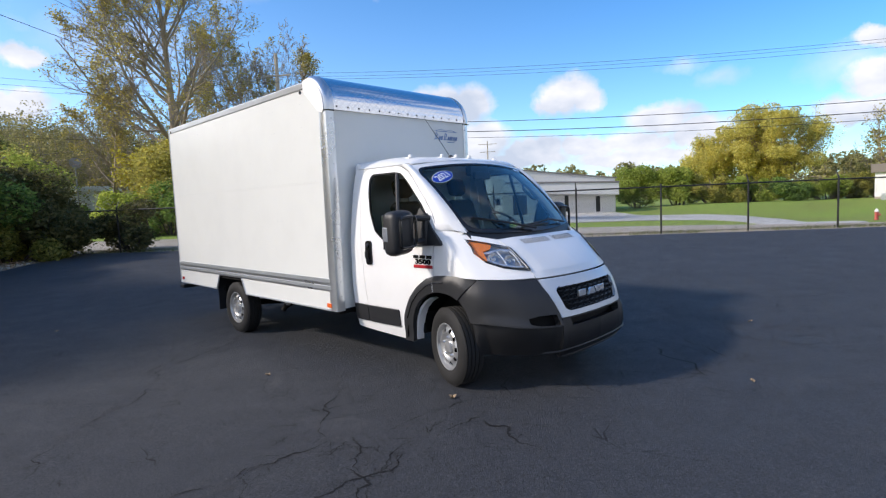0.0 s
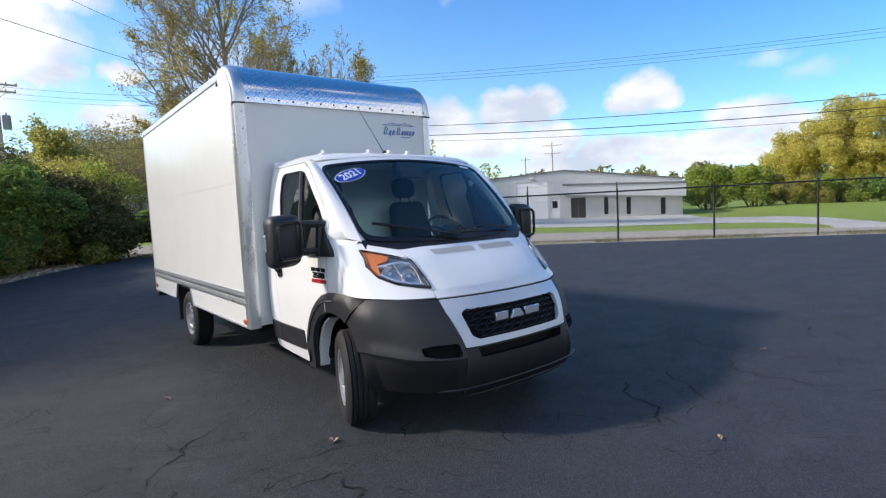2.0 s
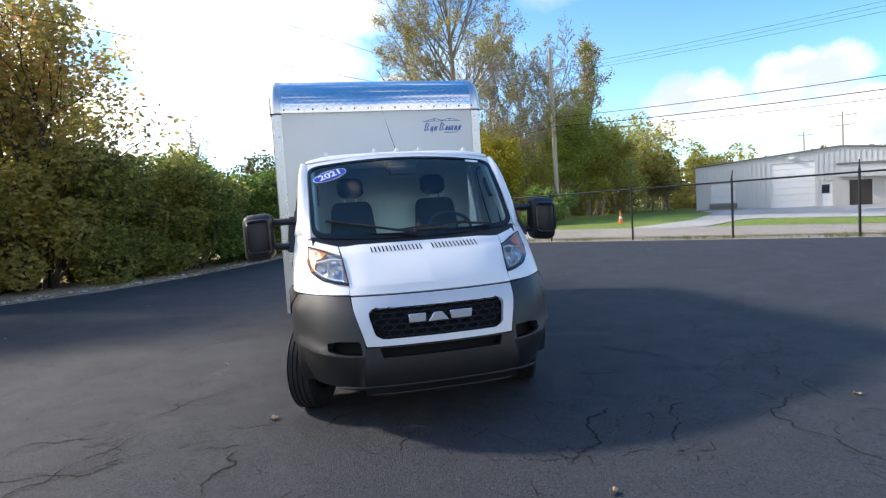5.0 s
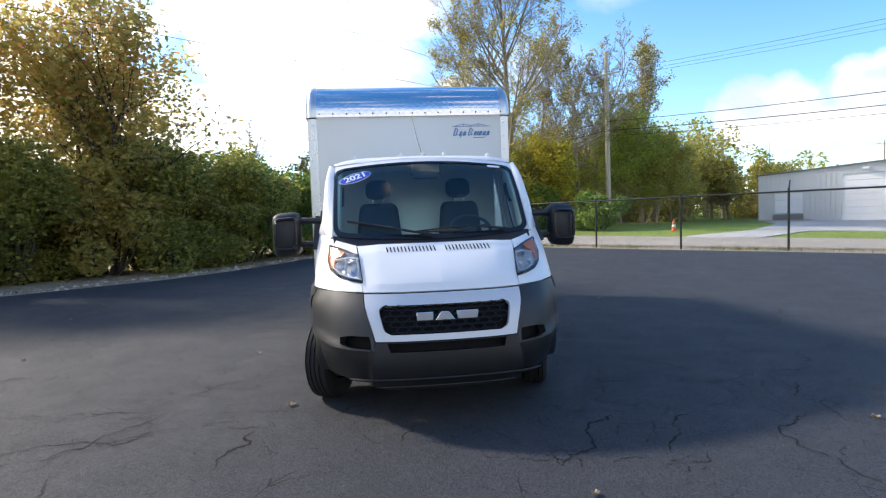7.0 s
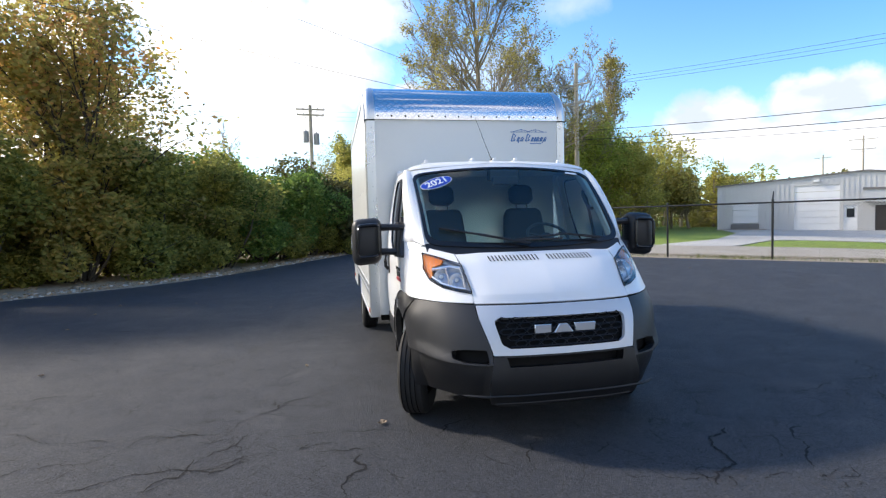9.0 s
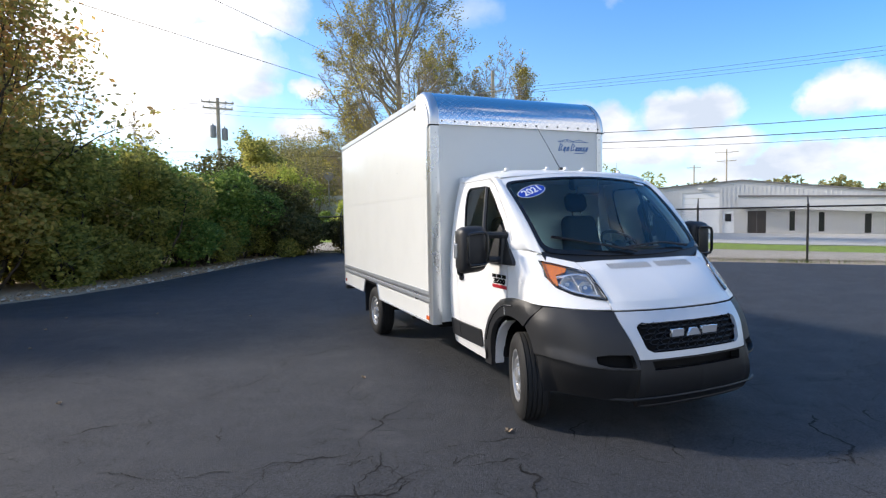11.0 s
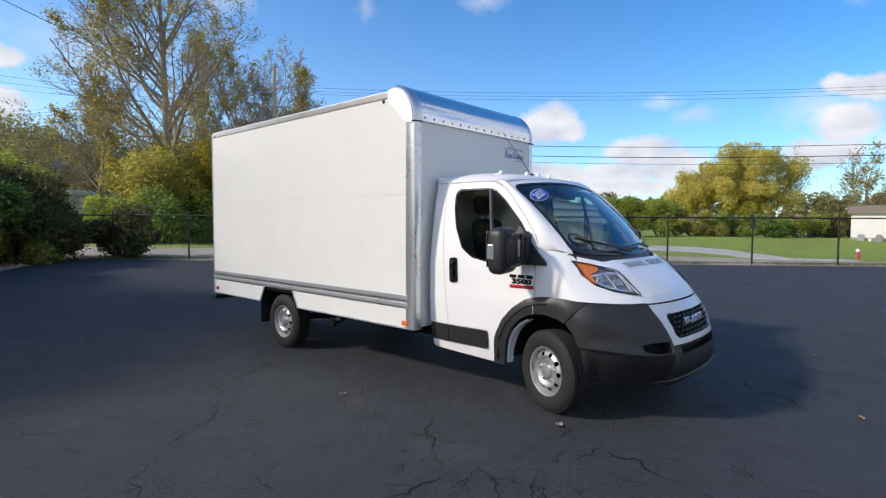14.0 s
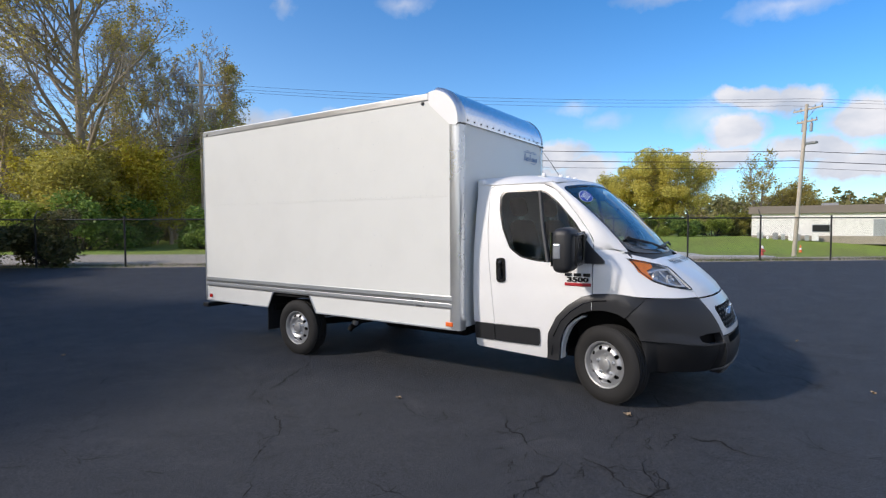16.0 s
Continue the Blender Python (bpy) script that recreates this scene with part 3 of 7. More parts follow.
def build_ground():
    # one sheet to the horizon: fine near the lot, coarse far off
    ring = [0, 4, 8, 12] + [14 + 1.25 * k for k in range(42)] + [70, 90, 150, 300, 700, 1500]
    steps = 160
    verts, quads = [], []
    for r in ring:
        for k in range(steps):
            a = k * math.tau / steps
            x, y = r * math.cos(a), r * math.sin(a)
            verts.append((x, y, ground_z(x, y) - 0.012))
    for i in range(len(ring) - 1):
        for k in range(steps):
            a, b = i * steps + k, i * steps + (k + 1) % steps
            quads.append((a, b, b + steps, a + steps))
    ob = raw("ground", verts, quads, "grass", smooth=True)
    tagged(ob, "mown green lawn reaching to the tree line", "lawn", kind="structure")
    edge = [(-60, 14.15), (-12, 14.2), (-6, 14.3), (4, 14.25), (12, 14.3), (17.1, 14.6), (16.2, 11), (15.35, 7.6), (14.3, 4.6), (13.5, 2.0), (13.2, -1.0), (13.4, -5), (13.0, -12), (12.6, -30), (-60, -30)]
    lot = sheet("parking_lot", edge, 0.004, "asphalt", "dark sealed asphalt lot with hairline cracks", 1.6)
    lot["category"] = "asphalt lot"
    verge = [(22, 15.2), (17.1, 14.6), (16.2, 11), (15.35, 7.6), (14.3, 4.6), (13.5, 2.0), (13.2, -1.0), (13.4, -5), (13.0, -12), (12.6, -30), (26, -30), (26, 4), (24, 15.2)]
    tagged(sheet("gravel_verge", verge, -0.004, "gravel", "bare gravel and soil verge under the hedge", 1.2), category="verge")
    tagged(sheet("fence_verge", [(-60, 14.15), (-12, 14.2), (-6, 14.3), (4, 14.25), (12, 14.3), (17.1, 14.6), (22, 15.2), (22, 15.9), (-60, 15.9)], -0.003, "gravel", "narrow strip of soil and dry grass at the fence", 1.2), category="verge")
    tagged(sheet("road", [(-60, 15.9), (120, 15.9), (120, 22.6), (4, 22.0), (-2, 21.5), (-7.4, 21.3), (-9.6, 20.2), (-11.2, 18.4), (-13.4, 17.3), (-16, 16.8), (-60, 16.6)], 0.022, "road", "pale worn road beyond the fence", 1.6), category="road")
    drive = rounded([(-14.6, 16.7), (-10.9, 18.2), (-14.0, 25.5), (-16.4, 31.5), (-15.6, 35.6), (-10.7, 35.0), (-2.4, 30.2), (2.4, 30.4), (2.6, 21.3), (6.0, 21.5), (5.2, 30), (6.4, 42), (9.4, 50.2), (-11.8, 50.2), (-12.7, 43.4), (-18.3, 43.2), (-20.8, 41.3), (-21.0, 36), (-18.8, 28)], 1.5, 4)
    tagged(sheet("driveway", drive, 0.028, "path", "pale concrete driveway in front of the metal building", 1.6), category="driveway")


# cracks in the asphalt, each wandering from one end to the other: x, y, x, y, half width in millimetres
LONG_CRACKS = [
    (-5.6, 0.1, -3.3, 1.96, 9), (-3.3, 1.96, -1.3, 3.84, 8), (-2.6, 2.75, -0.9, 3.1, 6), (-2.7, 2.5, -1.7, 4.0, 6),
    (-3.65, -0.46, -2.43, -0.1, 8), (-2.43, -0.1, -1.3, 0.9, 9), (-2.43, -0.12, -2.45, -1.7, 8), (-3.4, -0.9, -1.43, -0.7, 7),
    (-1.45, -0.75, -1.6, -1.5, 8), (-0.9, -0.62, -0.4, 0.0, 7), (3.2, 0.64, 5.4, 2.3, 10), (1.83, 1.02, 2.48, -0.45, 7),
    (2.48, -0.45, 6.4, -0.2, 8), (1.23, -0.99, 0.57, -1.74, 9), (0.3, -1.44, 1.3, -1.8, 8), (1.79, -1.12, 1.23, -1.9, 8),
]
SHORT_CRACKS = [
    (-2.57, -0.66, -2.3, -0.18, 7), (1.6, 0.46, 1.6, -0.27, 7), (1.24, -1.95, 1.55, -1.7, 8), (2.47, -0.76, 2.9, -0.66, 6),
    (-6.4, 3.6, -3.5, 4.2, 6), (-7.5, 6.2, -3.9, 7.3, 6), (3.6, 4.0, 9.4, 6.2, 7), (2.0, -3.0, 3.1, -0.6, 8),
    (3.1, -0.6, 7.5, -2.6, 7), (-2.9, -1.0, -2.0, -0.6, 6), (-0.4, -1.2, 0.4, -0.55, 7), (4.4, 0.5, 4.1, 3.0, 6),
    (2.6, -1.6, 3.9, -2.8, 8), (-4.6, 0.2, -3.3, -0.05, 6), (-1.9, -0.3, -1.0, -0.5, 6), (2.41, 1.91, 5.2, 3.74, 6),
]


def build_cracks():
    rng, chip = random.Random(4), random.Random(12)
    bm, pale = bmesh.new(), bmesh.new()

    def wander(a, b, rough):
        """A jagged line from a to b: halved again and again with a sideways kick."""
        pts = [Vector(a), Vector(b)]
        while (pts[1] - pts[0]).length > 0.026:
            fine = [pts[0]]
            for p, q in zip(pts, pts[1:]):
                d = q - p
                fine += [p.lerp(q, rng.uniform(0.42, 0.58)) + Vector((-d.y, d.x)) * rng.gauss(0, rough), q]
            pts = fine
        return pts

    def ribbon(pts, width, keep=0.42, bm=bm, lift=0.0075):
        last = None
        for i, p in enumerate(pts):
            d = pts[min(i + 1, len(pts) - 1)] - pts[max(i - 1, 0)]
            s = Vector((-d.y, d.x)).normalized() if d.length else Vector((1, 0))
            n = noise.noise((p.x * 3.1, p.y * 3.1, width * 900))
            w = width * max(0.0, keep + 1.5 * n) * min(1, 0.15 + min(i, len(pts) - 1 - i) / 6)
            w += width * 1.3 * max(0.0, noise.noise((p.x * 17, p.y * 17, 3.0)) - 0.22)
            pair = [bm.verts.new((q.x, q.y, ground_z(q.x, q.y) + lift)) for q in (p + s * w * rng.uniform(0.3, 1.6), p - s * w * rng.uniform(0.3, 1.6))]
            if last and w > 0.0006:
                bm.faces.new((last[0], last[1], pair[1], pair[0]))
            last = pair

    for x0, y0, x1, y1, mm in LONG_CRACKS + SHORT_CRACKS:
        line = wander((x0, y0), (x1, y1), 0.115)
        ribbon(line, mm * 0.00082, 0.62 if mm >= 8 else 0.45)
        # the seal coat is rubbed pale beside the crack
        for p in line[1::2]:
            for _ in range(3):
                q = p + Vector((chip.gauss(0, 0.07), chip.gauss(0, 0.07)))
                a = math.atan2(y1 - y0, x1 - x0) + chip.gauss(0, 0.7)
                b = q + Vector((math.cos(a), math.sin(a))) * chip.uniform(0.05, 0.16)
                ribbon([q.lerp(b, k / 4) + Vector((chip.gauss(0, 0.006), chip.gauss(0, 0.006))) for k in range(5)], chip.uniform(0.002, 0.007), 0.45, pale, 0.006)
        for p in line[3::5]:
            if rng.random() < 0.22:
                a, length = rng.uniform(0, math.tau), rng.uniform(0.06, 0.30)
                ribbon(wander(p, p + Vector((math.cos(a), math.sin(a))) * length, 0.15), mm * 0.0004)
            if rng.random() < 0.18:
                q = p + Vector((rng.gauss(0, 0.16), rng.gauss(0, 0.16)))
                a = math.atan2(y1 - y0, x1 - x0) + rng.gauss(0, 0.5)
                ribbon(wander(q, q + Vector((math.cos(a), math.sin(a))) * rng.uniform(0.1, 0.35), 0.15), mm * 0.00045)
    # crazed patches of short cracks lying along one another
    for cx, cy, rx, ry, lean, n in ((-2.5, -0.6, 0.95, 0.50, 0.55, 230), (1.35, -1.55, 0.60, 0.45, 0.9, 6), (-2.0, 3.2, 0.7, 0.5, 0.75, 22), (2.3, 0.1, 0.6, 0.6, -0.9, 9), (3.3, -1.8, 0.9, 0.8, 0.2, 6)):
        for _ in range(n):
            p = Vector((cx + rng.gauss(0, rx), cy + rng.gauss(0, ry)))
            a = lean + rng.gauss(0, 0.32) + (math.pi / 2 if rng.random() < 0.25 else 0)
            ribbon(wander(p, p + Vector((math.cos(a), math.sin(a))) * min(0.30, 0.04 + rng.expovariate(14)), 0.10), rng.uniform(0.0018, 0.0042), 0.6)
    ob = part("crack", bm, "crack", None, "", False)
    tagged(ob, "dark branching cracks in the asphalt", "cracks", kind="stuff")
    ob = part("worn_streak", pale, "crack_edge", None, "", False)
    tagged(ob, "pale rubbed streaks beside the asphalt cracks", "wear marks", kind="stuff")


build_ground()
build_cracks()

# ---- the box truck: nose to -y, its right-hand side at -x ----
truck = thing("box_truck", "white cab box truck with tall white cargo box, front wheels turned", "truck")
HALF = 1.22
BOX_F, BOX_R, BOX_TOP = 1.48, 6.02, 3.085

# outline of the nose in plan at rising heights, centre line to flank
NOSE = [
    (0.27, [(0, -0.895), (0.35, -0.88), (0.58, -0.83), (0.78, -0.69), (0.90, -0.53), (0.965, -0.40), (0.985, -0.30), (0.989, -0.130)]),
    (0.36, [(0, -0.955), (0.35, -0.94), (0.60, -0.885), (0.81, -0.735), (0.945, -0.55), (1.005, -0.39), (1.02, -0.28), (1.024, -0.110)]),
    (0.48, [(0, -0.985), (0.35, -0.965), (0.60, -0.91), (0.82, -0.755), (0.96, -0.56), (1.02, -0.39), (1.035, -0.27), (1.039, -0.100)]),
    (0.65, [(0, -0.965), (0.33, -0.945), (0.57, -0.89), (0.80, -0.745), (0.95, -0.54), (1.015, -0.37), (1.035, -0.25), (1.039, -0.080)]),
    (0.85, [(0, -0.895), (0.33, -0.875), (0.58, -0.82), (0.80, -0.685), (0.95, -0.50), (1.015, -0.35), (1.035, -0.22), (1.039, -0.050)]),
    (1.00, [(0, -0.80), (0.33, -0.775), (0.61, -0.70), (0.80, -0.58), (0.935, -0.43), (1.005, -0.31), (1.034, -0.18), (1.041, 0.160)]),
    (1.13, [(0, -0.665), (0.33, -0.64), (0.60, -0.585), (0.775, -0.475), (0.905, -0.345), (0.99, -0.23), (1.028, -0.12), (1.041, 0.160)]),
    (1.27, [(0, -0.465), (0.33, -0.455), (0.62, -0.435), (0.75, -0.365), (0.87, -0.25), (0.97, -0.13), (1.020, -0.03), (1.039, 0.180)]),
    (1.345, [(0, -0.335), (0.33, -0.325), (0.62, -0.30), (0.76, -0.25), (0.875, -0.165), (0.965, -0.06), (1.012, 0.04), (1.032, 0.220)]),
    (1.43, [(0, -0.22), (0.33, -0.21), (0.62, -0.19), (0.77, -0.14), (0.88, -0.07), (0.955, 0.03), (1.000, 0.12), (1.022, 0.290)]),
]


def nose_at(s, z):
    """The nose's surface: s from 0 (centre line) to 6 (flank), negative to the other side."""
    a = abs(s)
    xt, yt = [], []
    for zz, row in NOSE:
        k = [(i, p) for i, p in enumerate(row)]
        xt.append((zz, interp(a, [(i, p[0]) for i, p in k])))
        yt.append((zz, interp(a, [(i, p[1]) for i, p in k])))
    return math.copysign(1, s) * interp(z, xt), interp(z, yt), z


def nose_s(x, z):
    """s at a given half width."""
    lo, hi = 0.0, 7.0
    for _ in range(26):
        mid = (lo + hi) / 2
        lo, hi = (mid, hi) if nose_at(mid, z)[0] < abs(x) else (lo, mid)
    return math.copysign(lo, x) if x else 0.0


def nose_sy(y, z):
    """s on the flank at a given y."""
    lo, hi = 3.0, 7.0
    for _ in range(26):
        mid = (lo + hi) / 2
        lo, hi = (mid, hi) if nose_at(mid, z)[1] < y else (lo, mid)
    return lo


# wheel-arch flare: outer and inner edge, rear foot to the bumper's seam
FLARE_OUT = [(0.585, 0.345), (0.575, 0.60), (0.487, 0.775), (0.372, 0.895), (0.234, 0.988), (0.127, 1.019), (-0.004, 1.032), (-0.131, 1.030), (-0.23, 1.018), (-0.336, 1.0)]
FLARE_IN = [(-0.165, 0.822), (-0.10, 0.852), (-0.03, 0.868), (0.05, 0.875), (0.126, 0.868), (0.234, 0.832), (0.320, 0.775), (0.385, 0.700), (0.430, 0.60), (0.452, 0.50), (0.465, 0.345)]
FLANK = [(0.30, 0.965), (0.36, 0.99), (0.50, 1.018), (0.70, 1.034), (0.98, 1.046), (1.03, 1.040), (1.08, 1.040), (1.2, 1.043), (1.34, 1.034), (1.5, 1.018), (1.7, 0.992), (1.9, 0.958), (2.03, 0.928), (2.09, 0.908)]


def flank(y, z, off=0.0):
    w = interp(z, FLANK)
    w -= 0.10 * smooth(0.55, -0.25, y) * smooth(1.30, 1.75, z)
    w -= 0.012 * smooth(1.1, 1.45, y)
    return w + off


def flank_fn(side, off=0.0):
    return lambda y, z: (side * flank(y, z, off), y, z)


def roof_z(x, y, off=0.0):
    crown = interp(y, [(0.46, 2.135), (0.60, 2.168), (0.8, 2.195), (1.05, 2.215), (1.44, 2.212)])
    t = min(1.0, abs(x) / 0.925)
    return crown - 0.02 * t ** 2 - (crown - 0.02 - 2.085) * t ** 7 + off


def screen_fn(x, v, off=0.0):
    """The windscreen's surface, v from 0 (cowl) to 1 (roof)."""
    q = (x / 0.88) ** 2
    base = Vector((x, -0.315 + 0.165 * q, 1.345 + 0.05 * q))
    top = Vector((x, 0.475 + 0.085 * q, 2.138 - 0.066 * q))
    p = base.lerp(top, v)
    bulge = 4 * v * (1 - v) * 0.035
    return p + Vector((0, -0.7, 0.7)) * (bulge + off)


def ring_arch(r, a0, a1, n, cy=0.0, cz=0.37, sy=1.0):
    return [(cy + sy * r * math.cos(math.radians(a0 + (a1 - a0) * k / n)), cz + r * math.sin(math.radians(a0 + (a1 - a0) * k / n))) for k in range(n + 1)]


def build_cab():
    W = "white"
    shell = part("cab_shell", box(-0.90, 0.90, 1.36, 1.46, 0.42, 2.16, 0.03), "white", truck)
    del shell
    # hood: between the seams, from the grille panel to the cowl
    zs = [0.998 + (1.335 - 0.998) * k / 12 for k in range(13)]

    def seam_x(z):
        return interp(z, [(0.99, 0.612), (1.07, 0.610), (1.27, 0.640), (1.345, 0.66)])

    hood = [(nose_s(seam_x(z), z), z) for z in zs]
    hood = [(-s, z) for s, z in hood] + hood[::-1]

    def hood_fn(s, z):
        x, y, _ = nose_at(s, z)
        ridge = 0.010 * smooth(0.62, 0.46, abs(x)) * smooth(1.0, 1.06, z)
        return x, y - ridge * 0.6, z + ridge * 0.8

    ob = part("hood", panel(hood, hood_fn, 0.045, outward=(0, -1, 1), rim=0.015), W, truck, "white bonnet with two rows of slots")
    for k in range(27):
        bm = bmesh.new()
        x = (-0.412 + 0.0298 * k) if k < 14 else (0.072 + 0.0298 * (k - 14))
        s = nose_s(abs(x), 1.290)
        a, b = Vector(hood_fn(math.copysign(s, x), 1.270)), Vector(hood_fn(math.copysign(s, x), 1.309))
        n = Vector((0, -0.62, 0.78))
        for q in ((a, b),):
            v = [bm.verts.new(p + Vector((dx, 0, 0)) + n * 0.004) for p, lean in zip(q, (0.004, -0.004)) for dx in (lean - 0.0052, lean + 0.0052)]
            bm.faces.new((v[0], v[1], v[3], v[2]))
        part("hood_slot", bm, "matt_black", ob, "black hood slot", False)

    # grille panel in light silver, with the opening
    top = 0.985
    g_out = []
    for k in range(9):
        z = 0.655 + (top - 0.655) * k / 8
        x = interp(z, [(0.65, 0.53), (0.72, 0.548), (0.9, 0.60), (0.985, 0.606)])
        g_out.append((nose_s(x, z), z))
    g_out = [(-s, z) for s, z in g_out] + g_out[::-1]
    hole = [(0.415, 0.70), (0.47, 0.73), (0.505, 0.875), (0.47, 0.905), (0.0, 0.91)]
    hole = [(nose_s(x, z), z) for x, z in hole[:-1]]
    hole = rounded([(-s, z) for s, z in hole] + hole[::-1], 0.05)
    front = part("grille_panel", panel(g_out, nose_at, 0.06, (hole,), 0.03, (0, -1, 0)), "silver_paint", truck, "light silver grille surround")
    # grille: recessed backing with a lattice of honeycomb bars
    back = [(a * 1.01, 0.805 + (b - 0.805) * 1.03) for a, b in hole]
    part("grille_back", panel(back, lambda s, z: Vector(nose_at(s, z)) + Vector((0, 0.06, 0)), 0.1, rim=0, outward=(0, -1, 0)), "matt_black", front)
    lat = bmesh.new()
    for row in range(6):
        z = 0.690 + row * 0.039
        for col in range(-6, 7):
            x = col * 0.094 + (0.047 if row % 2 else 0)
            if abs(x) > 0.405 + 0.4 * (z - 0.70):
                continue
            y = nose_at(nose_s(abs(x), max(0.66, z)), z)[1] + 0.024
            add_tube(lat, [(x - 0.047, y, z), (x - 0.026, y - 0.004, z + 0.0195), (x + 0.026, y - 0.004, z + 0.0195), (x + 0.047, y, z)], 0.0065, 4)
            add_tube(lat, [(x - 0.047, y, z), (x - 0.026, y - 0.004, z - 0.0195), (x + 0.026, y - 0.004, z - 0.0195), (x + 0.047, y, z)], 0.0065, 4)
    part("grille_lattice", lat, "grille_black", front, "black honeycomb lattice")
    em = bmesh.new()
    for a, b, slant in ((-0.222, -0.098, 0.0), (-0.085, 0.065, 0.045), (0.085, 0.236, -0.008)):
        y = -0.908 if abs(a + b) < 0.2 else -0.896
        lo = [(a, 0.790), (b, 0.790), (b - slant, 0.852), (a + slant, 0.852)]
        rows = [[em.verts.new((x, yy, z)) for x, z in lo] for yy in (y, y + 0.022)]
        em.faces.new(rows[0])
        for k in range(4):
            em.faces.new((rows[0][k], rows[1][k], rows[1][(k + 1) % 4], rows[0][(k + 1) % 4]))
    bmesh.ops.bevel(em, geom=em.edges[:], offset=0.004, segments=1, affect="EDGES")
    bmesh.ops.recalc_face_normals(em, faces=em.faces)
    part("emblem", em, "chrome", front, "three chrome emblem plates")

    # black bumper: centre, two corners, lip, and intakes let into it
    def bumper_fn(s, z):
        """The nose with a hollow over the lower lip and a soft fold under the corner intakes."""
        x, y, _ = nose_at(s, z)
        a = abs(x)
        lip = 0.022 * smooth(-0.56, -0.36, y) * smooth(0.99, 0.86, z)
        # a shelf stands out under the corner intake
        crest = 0.592 + 0.045 * smooth(0.80, 1.0, a)
        shelf = smooth(crest + 0.075, crest + 0.012, z) * smooth(0.50, 0.60, a) * smooth(-0.36, -0.48, y)
        return x + math.copysign(0.014 * shelf * smooth(0.62, 0.98, a) + lip, x), y - 0.014 * shelf * smooth(1.06, 0.80, a), z

    def under_fn(s, z):
        """The lower corner panel, set back under the shelf and leaning in towards the lip."""
        x, y, _ = nose_at(s, z)
        a = abs(x)
        set_back = (0.020 + 0.05 * smooth(0.60, 0.36, z)) * smooth(0.52, 0.60, a) * smooth(-0.34, -0.44, y)
        return x - math.copysign(set_back * smooth(0.62, 0.98, a), x), y + set_back * smooth(1.06, 0.80, a), z

    bump = thing_part("bumper", truck)
    zb = 0.648
    cut = [(nose_s(0.425, 0.58), 0.576), (nose_s(0.445, 0.64), 0.642)]
    cut = [(-s, z) for s, z in cut] + cut[::-1]
    low = [(-nose_s(0.55, 0.30), 0.30), (nose_s(0.55, 0.30), 0.30), (nose_s(0.535, zb), zb), (-nose_s(0.535, zb), zb)]
    part("bumper_centre", panel(low, bumper_fn, 0.03, (rounded(cut, 0.01),), 0.07, (0, -1, 0)), "bumper_shaded", bump)
    part("lower_intake", panel([(a * 1.08, b + (0.03 if b > 0.62 else -0.03)) for a, b in cut], lambda s, z: Vector(nose_at(s, z)) + Vector((0, 0.09, 0)), 0.1, rim=0, outward=(0, -1, 0)), "matt_black", bump)
    ridge = [Vector(bumper_fn(s, 0.372)) + Vector((0, -0.002, 0)) for s in np.linspace(-2.6, 2.6, 27)]
    part("bumper_ridge", tube(ridge, [0.003] + [0.010] * 25 + [0.003], 6), "bumper_shaded", bump)
    for side in (-1, 1):
        corner, foot = [], []
        seam = [(0.30, 0.555), (0.648, 0.540), (0.72, 0.553), (0.9, 0.606), (0.99, 0.614)]
        for k in range(6):
            z = 0.590 + (0.988 - 0.590) * k / 5
            corner.append((nose_s(interp(z, seam), z), z))
            z = 0.335 + (0.582 - 0.335) * k / 5
            foot.append((nose_s(interp(z, seam), z), z))
        outer = [(nose_s(0.80, 1.0), 0.997)] + [(s, 1.0) for s in (4.0, 4.6, 5.0)] + [(nose_sy(y, z), z) for y, z in ((-0.336, 0.997), (-0.25, 0.91), (-0.17, 0.822), (-0.215, 0.775), (-0.247, 0.739), (-0.285, 0.66), (-0.297, 0.628))]
        crest = [(nose_s(x, z), z) for x, z in ((1.0, 0.630), (0.95, 0.620), (0.88, 0.605), (0.80, 0.596), (0.70, 0.590))]
        ol = [(side * a, b) for a, b in corner + outer + crest]
        lower = foot + [(nose_s(x, z - 0.010), z - 0.010) for x, z in ((0.70, 0.590), (0.80, 0.596), (0.88, 0.605), (0.95, 0.620), (1.0, 0.630))] + [(nose_sy(y, z), z) for y, z in ((-0.300, 0.618), (-0.308, 0.594), (-0.332, 0.50), (-0.345, 0.42), (-0.352, 0.335))]
        lower = [(side * a, b) for a, b in lower]
        pocket = [(side * a, b) for a, b in rounded([(nose_s(0.562, 0.61), 0.600), (nose_s(0.72, 0.61), 0.603), (nose_s(0.795, 0.63), 0.626), (nose_s(0.80, 0.67), 0.672), (nose_s(0.72, 0.69), 0.690), (nose_s(0.575, 0.69), 0.690)], 0.03)]
        part("bumper_corner", panel(ol, bumper_fn, 0.03, (pocket,), 0.07, (side * 0.5, -1, 0)), "black_plastic", bump, "grained black plastic corner")
        # same plastic as the corner; the darker colour carries the shade under the shelf
        part("lower_corner", panel(lower, under_fn, 0.04, (), 0.05, (side * 0.5, -1, 0)), "bumper_shaded", bump, "lower corner panel, its black deepened to paint in shade")
        part("corner_intake", panel([(a + (a - side * nose_s(0.68, 0.645)) * 0.35, b + (b - 0.645) * 0.5) for a, b in pocket], lambda s, z: Vector(nose_at(s, z)) + Vector((-0.03 * side, 0.085, 0)), 0.3, rim=0, outward=(0, -1, 0)), "matt_black", bump)
    lip = bmesh.new()
    rim_at = lambda s: nose_at(s, 0.33)
